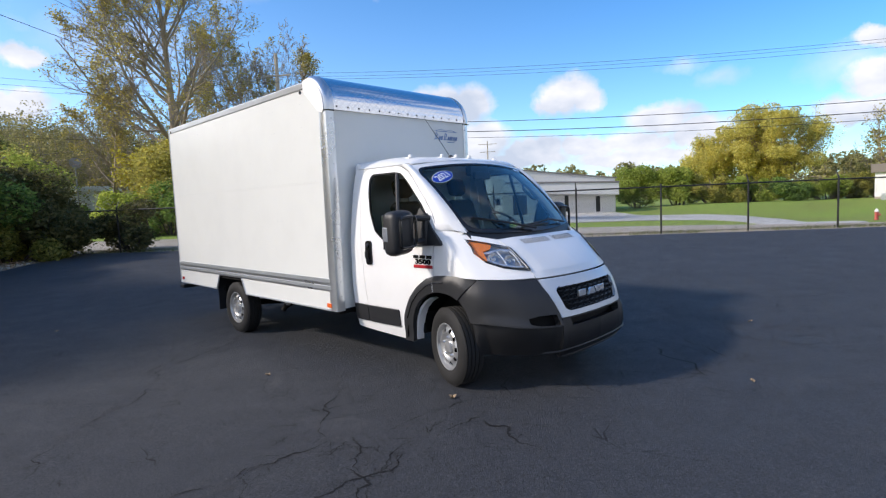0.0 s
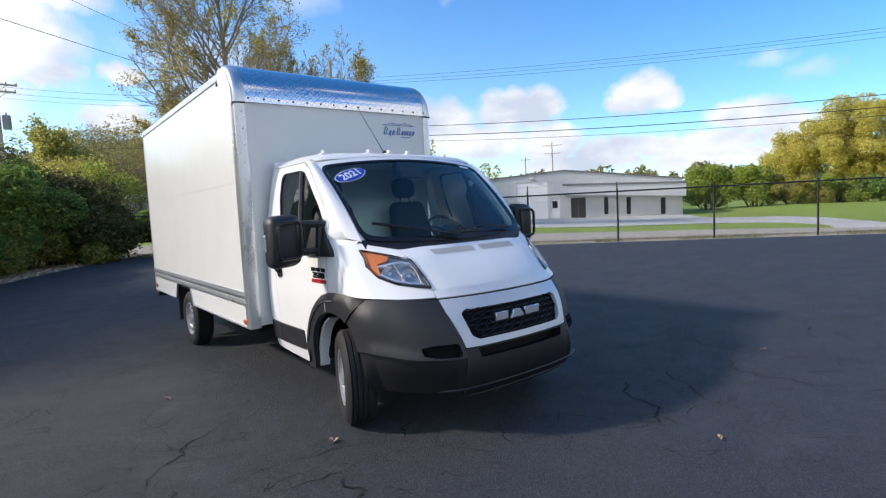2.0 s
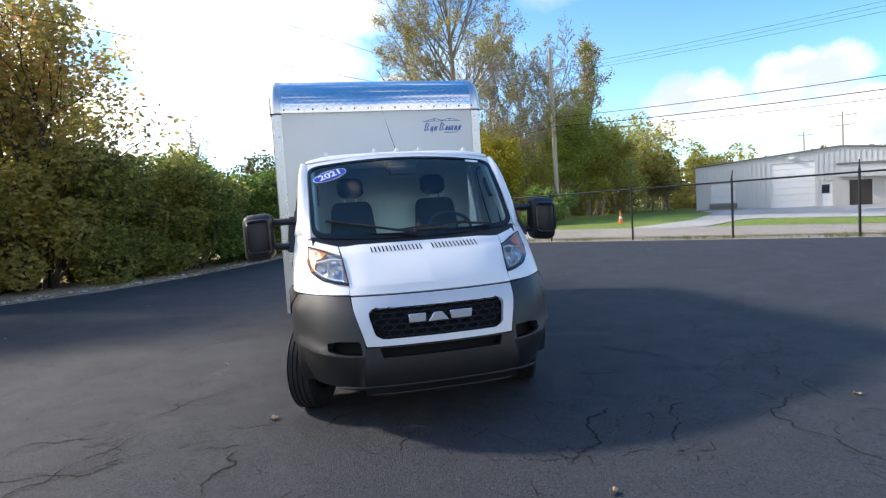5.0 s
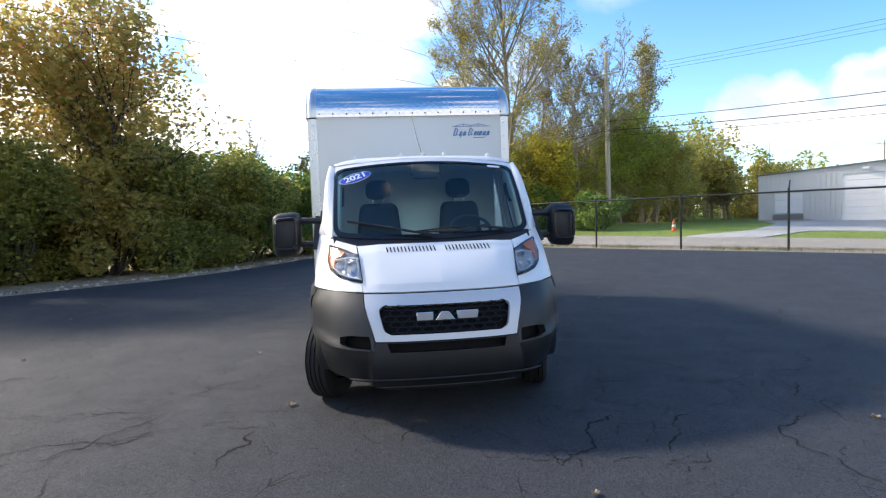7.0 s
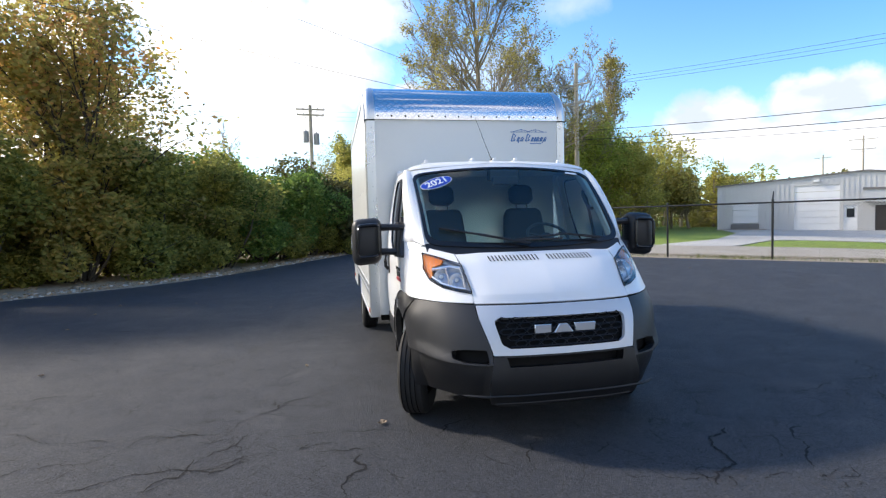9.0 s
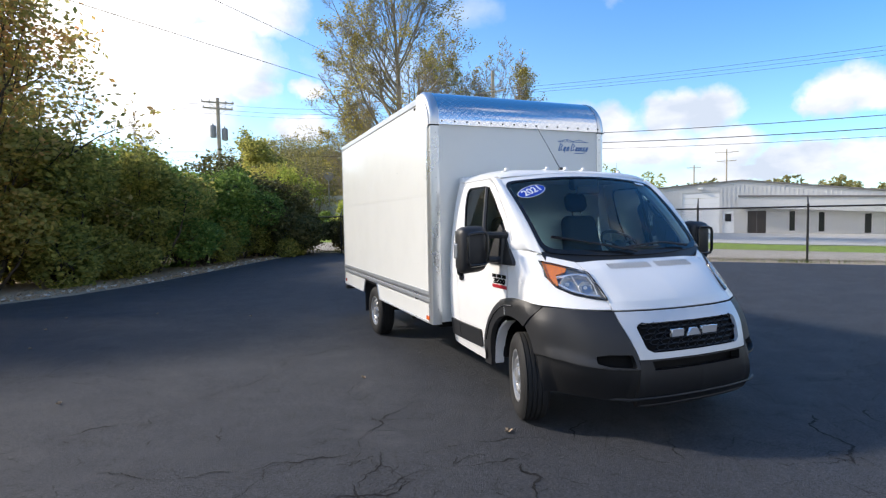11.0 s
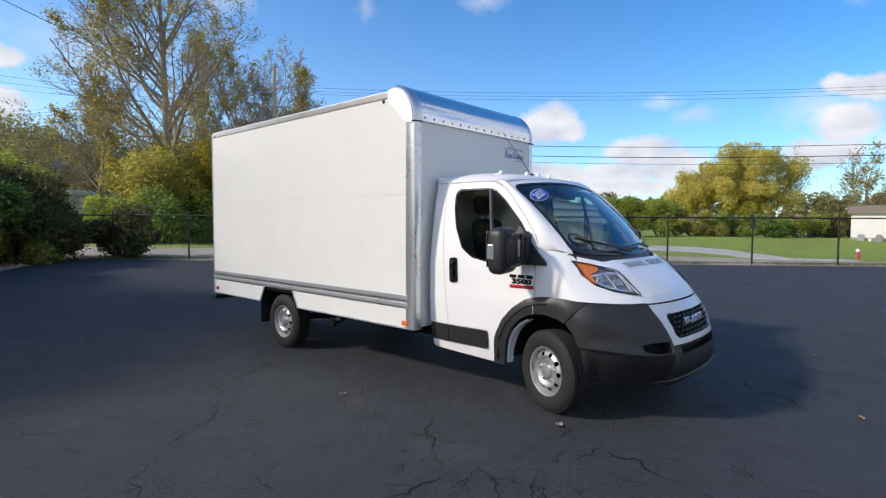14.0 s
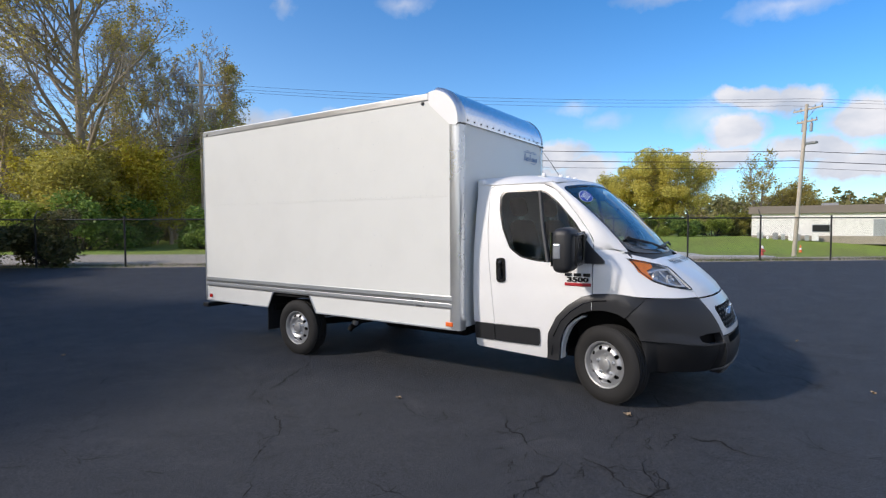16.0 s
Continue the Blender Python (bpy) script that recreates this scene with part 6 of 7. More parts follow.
def build_fence():
    fence = thing("chain_link_fence", "black vinyl chain-link fence with posts and top rail", "fence")
    u0, n0, n1 = -12.0, -10, 12
    for k in range(n0, n1):
        u = u0 + POST_STEP * k
        x, y, z = on_ground(u, FENCE_D)
        post = part("post", tube([(x, y, z - 0.05), (x, y, z + 1.80)], 0.033, 10), "fence", fence)
        part("post_cap", lathe([(0.038, 0), (0.036, 0.03), (0.015, 0.05), (0.001, 0.052)], 10, "z", Matrix.Translation((x, y, z + 1.78))), "fence", post)
        if k % 3 != 2:
            a, b = Vector((x, y, z + 1.80)), Vector((*ud(u, FENCE_D + 0.16), z + 2.06))
            part("barb_arm", tube([a, b], [0.024, 0.016], 6), "fence", post)
        un = u + POST_STEP
        xn, yn, zn = on_ground(un, FENCE_D)
        part("top_rail", tube([(x, y, z + 1.72), (xn, yn, zn + 1.72)], 0.026, 8), "fence", fence)
        part("tension_wire", tube([(x, y, z + 0.06), (xn, yn, zn + 0.06)], 0.006, 5), "fence", fence)
    # woven wire: flat diagonals both ways
    verts, quads = [], []
    lo, hi, h, pitch, w = u0 + POST_STEP * n0, u0 + POST_STEP * n1, 1.66, 0.085, 0.0030
    for sgn in (-1, 1):
        for a in np.arange(lo - h, hi + h, pitch):
            b0, b1 = a, a + sgn * h
            s0, s1 = 0.0, 1.0
            lo_t, hi_t = sorted(((lo - b0) / (b1 - b0), (hi - b0) / (b1 - b0)))
            s0, s1 = max(s0, lo_t), min(s1, hi_t)
            if s1 <= s0:
                continue
            base = len(verts)
            for s in (s0, s1):
                u, z = b0 + (b1 - b0) * s, 0.05 + h * s
                gx, gy, gz = on_ground(u, FENCE_D + 0.03)
                for du in (-w, w):
                    x, y = ud(u + du, FENCE_D + 0.03 + sgn * 0.002)
                    verts.append((x, y, gz + z))
            quads.append((base, base + 1, base + 3, base + 2))
    ob = raw("fence_mesh", verts, quads, "fence", fence, "woven wire mesh")
    ob["kind"] = "stuff"


# ---- plants ----


def leaf_cloud(name, pts, size, material, parent, rng, label="", flat=0.5):
    """Leaves at the given points: small folded quads, each turned its own way."""
    n = len(pts)
    pts = np.asarray(pts, np.float32)
    a = rng.normal(size=(n, 3))
    a[:, 2] *= flat
    a /= np.linalg.norm(a, axis=1)[:, None]
    b = rng.normal(size=(n, 3))
    b -= (b * a).sum(1)[:, None] * a
    b /= np.linalg.norm(b, axis=1)[:, None]
    s = size * rng.uniform(0.6, 1.35, (n, 1))
    v = np.stack([pts - a * s, pts + b * s * 0.55, pts + a * s, pts - b * s * 0.55], 1).reshape(-1, 3)
    q = np.arange(n * 4, dtype=np.int32).reshape(n, 4)
    return raw(name, v, q, material, parent, label)


def limb_mesh(name, segs, material, parent, sides=6, least=0.0):
    """Tapered prisms for limbs: rows of start, end, radius at start and end."""
    segs = np.asarray(segs, np.float64)
    p, q, r0, r1 = segs[:, 0:3], segs[:, 3:6], np.maximum(segs[:, 6], least), np.maximum(segs[:, 7], least)
    d = q - p
    d /= np.linalg.norm(d, axis=1)[:, None] + 1e-9
    ref = np.where(np.abs(d[:, 2:3]) < 0.9, np.array([[0, 0, 1.0]]), np.array([[1.0, 0, 0]]))
    a = np.cross(d, ref)
    a /= np.linalg.norm(a, axis=1)[:, None] + 1e-9
    b = np.cross(d, a)
    verts = []
    for k in range(sides):
        t = k * math.tau / sides
        off = math.cos(t) * a + math.sin(t) * b
        verts.append(p + off * r0[:, None])
        verts.append(q + off * r1[:, None])
    v = np.stack(verts, 1).reshape(-1, 3)
    base = np.arange(len(segs))[:, None] * sides * 2
    quads = []
    for k in range(sides):
        j = (k + 1) % sides
        quads.append(np.concatenate([base + 2 * k, base + 2 * j, base + 2 * j + 1, base + 2 * k + 1], 1))
    return raw(name, v, np.concatenate(quads), material, parent, smooth=True)


def grow(rng, base, height, trunk_r, spread, levels, kids, start=0.25, stems=1):
    """A branching skeleton: its segments and the tips that carry leaves."""
    segs, tips = [], []

    def limb(p, d, length, r, level):
        steps = max(2, int(5 - level))
        pts = [p]
        for k in range(steps):
            d = d + Vector(rng.normal(0, 0.10 + 0.05 * level, 3))
            d.z += 0.07 if level else 0.02
            d.normalize()
            q = pts[-1] + d * length / steps
            ra, rb = r * (1 - 0.62 * k / steps), r * (1 - 0.62 * (k + 1) / steps)
            segs.append((*pts[-1], *q, ra, rb))
            pts.append(q)
        if level >= levels:
            tips.extend(a.lerp(b, s) for a, b in zip(pts, pts[1:]) for s in (0.35, 0.8))
            return
        n = kids[min(level, len(kids) - 1)]
        for i in range(n):
            t = start + (1 - start) * (i + rng.uniform(0.1, 0.9)) / n if level == 0 else rng.uniform(0.25, 1.0)
            k = min(len(pts) - 2, int(t * steps))
            at = pts[k].lerp(pts[k + 1], t * steps - k if t * steps - k <= 1 else 1)
            ang = rng.uniform(0, math.tau)
            side = Vector((math.cos(ang), math.sin(ang), 0))
            tilt = rng.uniform(0.45, 0.95) * spread
            nd = (d * math.cos(tilt) + side * math.sin(tilt)).normalized()
            if level > 0:
                nd = (nd + Vector(rng.normal(0, 0.25, 3))).normalized()
            share = rng.uniform(0.42, 0.62) * (1.15 - 0.45 * t if level == 0 else 0.95)
            limb(at, nd, length * share, r * (1 - 0.62 * t) * rng.uniform(0.45, 0.62), level + 1)
        limb(pts[-1], d, length * 0.38, r * 0.36, level + 1)

    for s in range(stems):
        lean = Vector((rng.normal(0, 0.10 + 0.07 * (stems > 1)), rng.normal(0, 0.10 + 0.07 * (stems > 1)), 1)).normalized()
        off = Vector((rng.normal(0, 0.35), rng.normal(0, 0.35), 0)) if stems > 1 else Vector()
        limb(Vector(base) + off, lean, height * rng.uniform(0.62, 0.74), trunk_r * (0.75 if stems > 1 else 1), 0)
    return segs, tips


def tree(label, u, d, height, seed, leaf, leaves=9000, leaf_size=0.11, spread=1.0, levels=4, kids=(7, 4, 3, 2), trunk=0.28, barkmat="bark", scatter=0.35, stems=1, start=0.25, name="tree", group="", dome=None):
    rng = np.random.default_rng(seed)
    x, y, z = on_ground(u, d, -0.05)
    ob = thing(name, label, "tree", group, at=(x, y, z))
    segs, tips = grow(rng, (0, 0, 0), height, trunk, spread, levels, kids, start=start, stems=stems)
    # bring the skeleton to the height asked for
    top = max(s[5] for s in segs)
    k = height / top
    segs = [tuple(v * k if i < 6 else v for i, v in enumerate(s)) for s in segs]
    limb_mesh("trunk", segs, barkmat, ob, 5)
    if leaves:
        tips = np.array([tuple(t * k) for t in tips])
        pick = tips[rng.integers(0, len(tips), leaves)] + rng.normal(0, scatter * 0.42, (leaves, 3))
        pick[:, 2] = np.maximum(pick[:, 2], 0.3)
        if dome:
            # a full rounded crown: lumps set over an egg-shaped shell
            rx, rz = dome
            lumps = []
            for _ in range(190):
                v = rng.normal(size=3)
                v /= np.linalg.norm(v)
                v *= rng.uniform(0.45, 0.95)
                s = rng.uniform(0.09, 0.17) * rx
                lumps.append(((v[0] * rx, v[1] * rx, height - rz + v[2] * rz * (1 if v[2] > 0 else 0.85)), (s, s, s * 0.8)))
            pick = np.concatenate([pick[: leaves // 6], lump_points(rng, leaves, lumps)])
        leaf_cloud("crown", pick, leaf_size, leaf, ob, rng)
    return ob


def bare_tree(label, u, d, height, seed, leaf, leaves, leaf_size=0.11, fork=0.3, limbs=12, tilt=(0.35, 1.0), kids=(7, 5, 4), trunk=0.36, reach=0.5, stems=1, scatter=0.16, group="", barkmat="bark", twig=0.008, patch=0.05):
    """A half-bare tree: a leader, long limbs that fan out and up, fine twigs, and leaves left in patches."""
    rng = np.random.default_rng(seed)
    x, y, z = on_ground(u, d, -0.05)
    ob = thing("tree", label, "tree", group, at=(x, y, z))
    segs, tips = [], []
    levels = len(kids) + 1

    def limb(p, d, length, r, level):
        n = max(3, 7 - level)
        pts, ways = [p], []
        for k in range(n):
            d = d + Vector(rng.normal(0, (0.05, 0.09, 0.13, 0.16, 0.18)[level], 3))
            d.z += (0.0, 0.075, 0.05, 0.03, 0.02)[level]
            d.normalize()
            q = pts[-1] + d * length / n
            segs.append((*pts[-1], *q, r * (1 - 0.80 * k / n), r * (1 - 0.80 * (k + 1) / n)))
            pts.append(q)
            ways.append(d.copy())
        if level >= levels:
            tips.extend(pts[1:])
            return
        m = limbs if level == 0 else kids[level - 1]
        for i in range(m):
            t = (i + rng.uniform(0.15, 0.95)) / m
            t = fork + (0.98 - fork) * t if level == 0 else 0.16 + 0.82 * t
            k = min(n - 1, int(t * n))
            at, way = pts[k].lerp(pts[k + 1], t * n - k), ways[k]
            side = way.cross(Vector(rng.normal(0, 1, 3))).normalized()
            if level == 0:
                a = tilt[1] + (tilt[0] - tilt[1]) * (t - fork) / (1 - fork) + rng.normal(0, 0.12)
                span_ = height * reach * (1.12 - 0.62 * t) * rng.uniform(0.8, 1.1)
            else:
                a = rng.uniform(0.40, 0.85)
                span_ = length * (1.02 - 0.66 * t) * rng.uniform(0.36, 0.58)
            limb(at, (way * math.cos(a) + side * math.sin(a)).normalized(), span_, r * (1 - 0.80 * t) * rng.uniform(0.42, 0.62), level + 1)

    for k in range(stems):
        lean = Vector((*rng.normal(0, 0.03 + 0.10 * (stems > 1), 2), 1)).normalized()
        limb(Vector((*rng.normal(0, 0.5 * (stems > 1), 2), 0)), lean, height * rng.uniform(0.84, 0.92), trunk * (0.7 if stems > 1 else 1), 0)
    limb_mesh("trunk", segs, barkmat, ob, 5, twig)
    if leaves:
        tips = np.array([tuple(t) for t in tips])
        green = np.array([noise.noise((p[0] * 0.45 + seed, p[1] * 0.45, p[2] * 0.45)) for p in tips]) - 0.25 * (tips[:, 2] / height - 0.5)
        held = tips[green > patch]
        pick = held[rng.integers(0, len(held), leaves)] + rng.normal(0, scatter, (leaves, 3))
        leaf_cloud("crown", pick, leaf_size, leaf, ob, rng)
    return ob


def lump_points(rng, n, lumps):
    """Points in the outer shells of a set of lumps (centre, radii)."""
    c = np.array([l[0] for l in lumps])
    r = np.array([l[1] for l in lumps])
    vol = (r[:, 0] * r[:, 2]) + 0.2
    i = rng.choice(len(lumps), n, p=vol / vol.sum())
    v = rng.normal(size=(n, 3))
    v /= np.linalg.norm(v, axis=1)[:, None]
    rad = rng.uniform(0.55, 1.06, (n, 1)) ** 0.6
    return c[i] + v * r[i] * rad


def shrub(label, u, d, width, height, seed, leaf, leaves, leaf_size=0.07, group="", name="shrub", depth=None, lumps_n=14):
    rng = np.random.default_rng(seed)
    x, y, z = on_ground(u, d)
    ob = thing(name, label, "shrub", group, at=(x, y, z), turn=math.degrees(math.atan2(FU.y, FU.x)))
    depth = depth or width
    lumps = []
    for k in range(lumps_n):
        t = rng.uniform(0, 1)
        hz = height * (0.12 + 0.74 * t)
        s = (1 - 0.45 * t) * 0.5
        cx, cy = rng.uniform(-width, width) * s, rng.uniform(-depth, depth) * s
        r = rng.uniform(0.16, 0.30) * min(width, height)
        lumps.append(((cx, cy, hz), (r, r, r * rng.uniform(0.7, 1.0))))
    segs = []
    for c, r in lumps:
        foot = np.array([c[0] * 0.35, c[1] * 0.35, 0.0])
        mid = (foot + np.array(c)) / 2 + rng.normal(0, 0.12, 3)
        segs.append((*foot, *mid, 0.05, 0.035))
        segs.append((*mid, *c, 0.035, 0.012))
        for _ in range(4):
            tip = np.array(c) + rng.normal(0, 1, 3) * np.array(r) * 0.7
            segs.append((*c, *tip, 0.014, 0.004))
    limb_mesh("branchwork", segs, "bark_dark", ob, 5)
    p = lump_points(rng, leaves, lumps)
    sprays = lump_points(rng, leaves // 7, [(c, (r[0] * 1.3, r[1] * 1.3, r[2] * 1.35)) for c, r in lumps])
    p = np.concatenate([p, sprays])
    p[:, 2] = np.maximum(p[:, 2], 0.04)
    leaf_cloud("crown", p, leaf_size, leaf, ob, rng)
    return ob


def build_hedge():
    rng = random.Random(7)
    mats = ["leaf_shaded", "leaf_green", "leaf_green", "leaf_hedge", "leaf_hedge", "leaf_rust", "leaf_hedge", "leaf_rust", "leaf_hedge", "leaf_rust"]
    labels = {"leaf_shaded": "brownish-green hedge shrub on the verge, leaf colour darkened as shade", "leaf_hedge": "dense dark green hedge shrub on the verge", "leaf_green": "bushy mid-green hedge shrub on the verge", "leaf_rust": "hedge shrub with leaves turning rusty brown"}
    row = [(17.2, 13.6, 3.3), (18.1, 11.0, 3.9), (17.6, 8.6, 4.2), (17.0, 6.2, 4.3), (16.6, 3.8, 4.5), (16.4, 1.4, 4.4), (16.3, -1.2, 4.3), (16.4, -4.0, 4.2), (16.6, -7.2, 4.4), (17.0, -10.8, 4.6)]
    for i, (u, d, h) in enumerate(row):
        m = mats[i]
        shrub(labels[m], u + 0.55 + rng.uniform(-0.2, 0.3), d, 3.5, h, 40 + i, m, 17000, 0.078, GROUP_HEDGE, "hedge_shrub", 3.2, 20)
    for i, (u, d, h) in enumerate([(20.2, 12.5, 4.5), (20.4, 8.0, 4.9), (20.0, 3.6, 5.0), (19.6, -0.8, 5.0), (19.8, -5.6, 5.2)]):
        m = mats[2 * i]
        shrub(labels[m], u, d, 4.4, h, 60 + i, m, 9000, 0.10, GROUP_HEDGE, "hedge_shrub", 4.0, 18)
    # low dense growth at the foot of the hedge
    for i in range(8):
        shrub("low dark undergrowth at the foot of the hedge", 18.1 + 0.25 * (i % 3), 12.4 - 2.9 * i, 3.6, 2.1, 300 + i, "leaf_hedge", 8000, 0.075, "hedge undergrowth", "undergrowth_shrub", 2.2, 14)
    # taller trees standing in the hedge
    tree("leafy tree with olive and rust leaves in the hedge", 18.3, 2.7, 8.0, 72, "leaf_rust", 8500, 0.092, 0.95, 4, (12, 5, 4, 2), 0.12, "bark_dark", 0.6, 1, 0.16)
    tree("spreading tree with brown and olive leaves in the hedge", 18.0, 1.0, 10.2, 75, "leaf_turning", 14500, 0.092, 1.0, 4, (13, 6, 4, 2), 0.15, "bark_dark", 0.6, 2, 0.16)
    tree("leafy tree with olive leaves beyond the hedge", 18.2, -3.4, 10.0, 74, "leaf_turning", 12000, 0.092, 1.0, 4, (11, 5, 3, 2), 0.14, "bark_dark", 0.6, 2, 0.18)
    bare_tree("young bare-topped tree behind the hedge", 21.0, 4.6, 8.6, 73, "leaf_rust", 900, 0.10, 0.3, 10, (0.25, 0.7), (6, 5, 3), 0.09, 0.42)
    bare_tree("small twiggy tree behind the hedge", 23.4, 9.6, 6.8, 76, "leaf_olive", 500, 0.09, 0.3, 9, (0.25, 0.7), (6, 5, 3), 0.08, 0.42)
    shrub("low shrub growing round the end of the fence, leaf colour darkened as shade", 15.3, 15.5, 2.6, 2.1, 310, "leaf_shaded", 7000, 0.07, "hedge undergrowth", "undergrowth_shrub", 1.8, 14)


def build_trees():
    # tall half-bare trees beyond the road
    bare_tree("tall half-bare cottonwood with patches of olive leaves", 23.6, 32.6, 22.5, 11, "leaf_olive", 30000, 0.085, 0.22, 30, (0.25, 1.25), (10, 8, 5), 0.42, 0.54, twig=0.010, patch=-0.06, scatter=0.24)
    for i, (u, d, h) in enumerate([(20.4, 38.5, 15.5), (21.2, 41.5, 17.0), (22.4, 44.0, 17.5), (24.0, 41.0, 16.5), (26.0, 40.0, 15.5), (19.8, 44.5, 16.0)]):
        bare_tree("tall slender bare tree with fine grey twigs", u, d, h, 120 + i, "leaf_olive", 2600, 0.08, 0.2, 13, (0.22, 0.6), (8, 6, 4), 0.16, 0.46, group="tall bare trees", twig=0.010, patch=0.15)
    bare_tree("tall slender tree with straight trunk and sparse olive leaves", 18.9, 47.0, 19.0, 13, "leaf_olive", 6000, 0.10, 0.26, 22, (0.15, 0.62), (8, 6, 4), 0.27, 0.30, 1, twig=0.011, patch=-0.1, scatter=0.25)
    bare_tree("tall half-bare tree with thin yellowing leaves", 31.0, 35.0, 13.0, 14, "leaf_olive", 5000, 0.09, 0.2, 15, (0.3, 1.0), (8, 6, 4), 0.22, 0.46)
    bare_tree("tall half-bare tree with thin yellowing leaves", 35.0, 42.0, 13.5, 15, "leaf_far", 4000, 0.10, 0.2, 15, (0.3, 1.0), (8, 6, 4), 0.22, 0.46)
    tree("round dark green tree far beyond the hedge", 46.0, 40.8, 12.2, 77, "leaf_hedge", 12000, 0.15, 1.0, 4, (10, 5, 3, 2), 0.22, "bark", 0.8, 1, 0.15)
    tree("tree with yellowing autumn leaves at the roadside", 14.0, 57.0, 6.5, 16, "leaf_olive", 9000, 0.15, 0.95, 4, (9, 5, 3, 2), 0.2, "bark", 0.6, 2, 0.15)
    tree("bushy yellow-green tree by the road", 20.6, 33.0, 7.5, 17, "leaf_yellow", 12000, 0.11, 1.0, 4, (9, 5, 3, 2), 0.14, "bark", 0.5, 2, 0.08)
    tree("bushy lime-green tree by the road", 17.6, 46.5, 8.6, 18, "leaf_thicket", 15000, 0.12, 1.0, 4, (9, 5, 3, 2), 0.16, "bark", 0.55, 2, 0.08)
    tree("dense yellow-green tree behind the utility pole", 20.4, 43.2, 11.4, 27, "leaf_lime", 24000, 0.11, 1.0, 4, (11, 6, 4, 2), 0.2, "bark", 0.75, 2, 0.08)
    tree("small tree with pale yellow leaves", 24.7, 32.2, 6.6, 19, "leaf_yellow", 11000, 0.11, 1.0, 4, (9, 5, 3, 2), 0.14, "bark", 0.5, 2, 0.08)
    for i, (u, d, h, m) in enumerate([(14.6, 30.0, 2.6, "leaf_green"), (21.0, 27.2, 3.4, "leaf_green"), (24.4, 26.8, 2.7, "leaf_lime"), (28.0, 26.6, 2.6, "leaf_green"), (31.5, 26.8, 4.0, "leaf_green"), (20.2, 31.6, 3.4, "leaf_green")]):
        shrub("dense roadside bush below the tall trees", u, d, 4.2, h, 80 + i, m, 7000, 0.11, "roadside bushes", "bush", 3.4, 14)
    for i, (u, d, h, m) in enumerate([(22.6, 29.5, 6.2, "leaf_thicket"), (24.4, 32.6, 7.4, "leaf_thicket"), (33.4, 28.5, 6.4, "leaf_lime"), (21.9, 38.6, 7.6, "leaf_thicket"), (23.4, 36.0, 8.2, "leaf_thicket"), (26.0, 37.8, 8.6, "leaf_yellow"), (41.0, 33.0, 7.4, "leaf_thicket"), (37.0, 31.0, 7.0, "leaf_thicket")]):
        tree("bushy tree with yellow-green autumn leaves among the tall trunks", u, d, h, 200 + i, m, 7500, 0.11, 1.05, 4, (9, 5, 3, 2), 0.12, "bark", 0.7, 3, 0.06, group="thicket trees")
    # large yellowing tree and its neighbours beyond the lawn
    tree("broad rounded tree with golden autumn crown", -34.5, 66.0, 12.2, 21, "leaf_gold", 70000, 0.11, 1.1, 4, (13, 6, 4, 3), 0.33, "bark", 0.8, 3, 0.10, dome=(6.6, 5.6))
    bare_tree("half-bare tree behind the white building", -47.2, 64.5, 10.3, 22, "leaf_olive", 2600, 0.14, 0.15, 14, (0.25, 0.9), (6, 5, 3), 0.26, 0.5, 2, 0.3)
    tree("tree with pale yellow leaves beside the golden tree", -28.5, 68.0, 8.6, 23, "leaf_gold", 16000, 0.14, 1.0, 4, (9, 5, 3, 2), 0.22, "bark", 0.7, 2, 0.12)
    tree("small tree with dull olive leaves", -55.0, 66.0, 8.5, 24, "leaf_olive", 8000, 0.14, 1.0, 4, (9, 5, 3, 2), 0.22, "bark", 0.6, 2, 0.12)
    for i, (u, d, w, h, m) in enumerate([(-16.2, 58.0, 5.4, 4.5, "leaf_lime"), (-20.6, 57.5, 5.0, 4.2, "leaf_lime"), (-24.0, 57.0, 5.5, 3.0, "leaf_thicket"), (-27.5, 56.5, 6.5, 2.8, "leaf_lime"), (-31.5, 55.5, 6.5, 2.6, "leaf_green"), (-35.5, 56.0, 6.5, 2.7, "leaf_lime"), (-40.5, 57.0, 6.5, 2.7, "leaf_hedge"), (-45.0, 58.0, 6.0, 2.6, "leaf_thicket"), (-50.0, 60.0, 7.0, 3.0, "leaf_green")]):
        shrub("rounded green bush at the far edge of the lawn", u, d, w, h, 100 + i, m, 11000, 0.12, "bushes beyond the lawn", "bush", w * 0.6, 16)


def woods(name, label, u0, u1, d0, d1, h0, h1, n, seed, leaf, size, trunks=40):
    """A far belt of trees: many crowns of leaf clumps over thin trunks, one thing nobody could count."""
    rng = np.random.default_rng(seed)
    lumps, segs = [], []
    for k in range(trunks):
        u, d, h = rng.uniform(u0, u1), rng.uniform(d0, d1), rng.uniform(h0, h1)
        x, y, z = on_ground(u, d)
        # an open strip runs from the lot to the pale building
        if y < 63 and abs((x + 4.2) * 0.9755 - (y + 3.2) * 0.22) < 4.2:
            continue
        top = np.array([x + rng.normal(0, 0.5), y + rng.normal(0, 0.5), z + h])
        segs.append((x, y, z, *top, 0.16, 0.02))
        for _ in range(10):
            t = rng.uniform(0.04, 1.0)
            r = h * rng.uniform(0.07, 0.15)
            c = np.array([x, y, z + h * t]) + rng.normal(0, 1, 3) * np.array([h * 0.14, h * 0.14, 0.3])
            lumps.append((c, (r, r, r * 1.1)))
            segs.append((x, y, z + h * t * 0.75, *c, 0.05, 0.015))
    ob = thing(name, label, "woods", kind="stuff")
    limb_mesh("trunks", segs, "bark", ob, 4)
    leaf_cloud("crowns", lump_points(rng, n, lumps), size, leaf, ob, rng)
    return ob


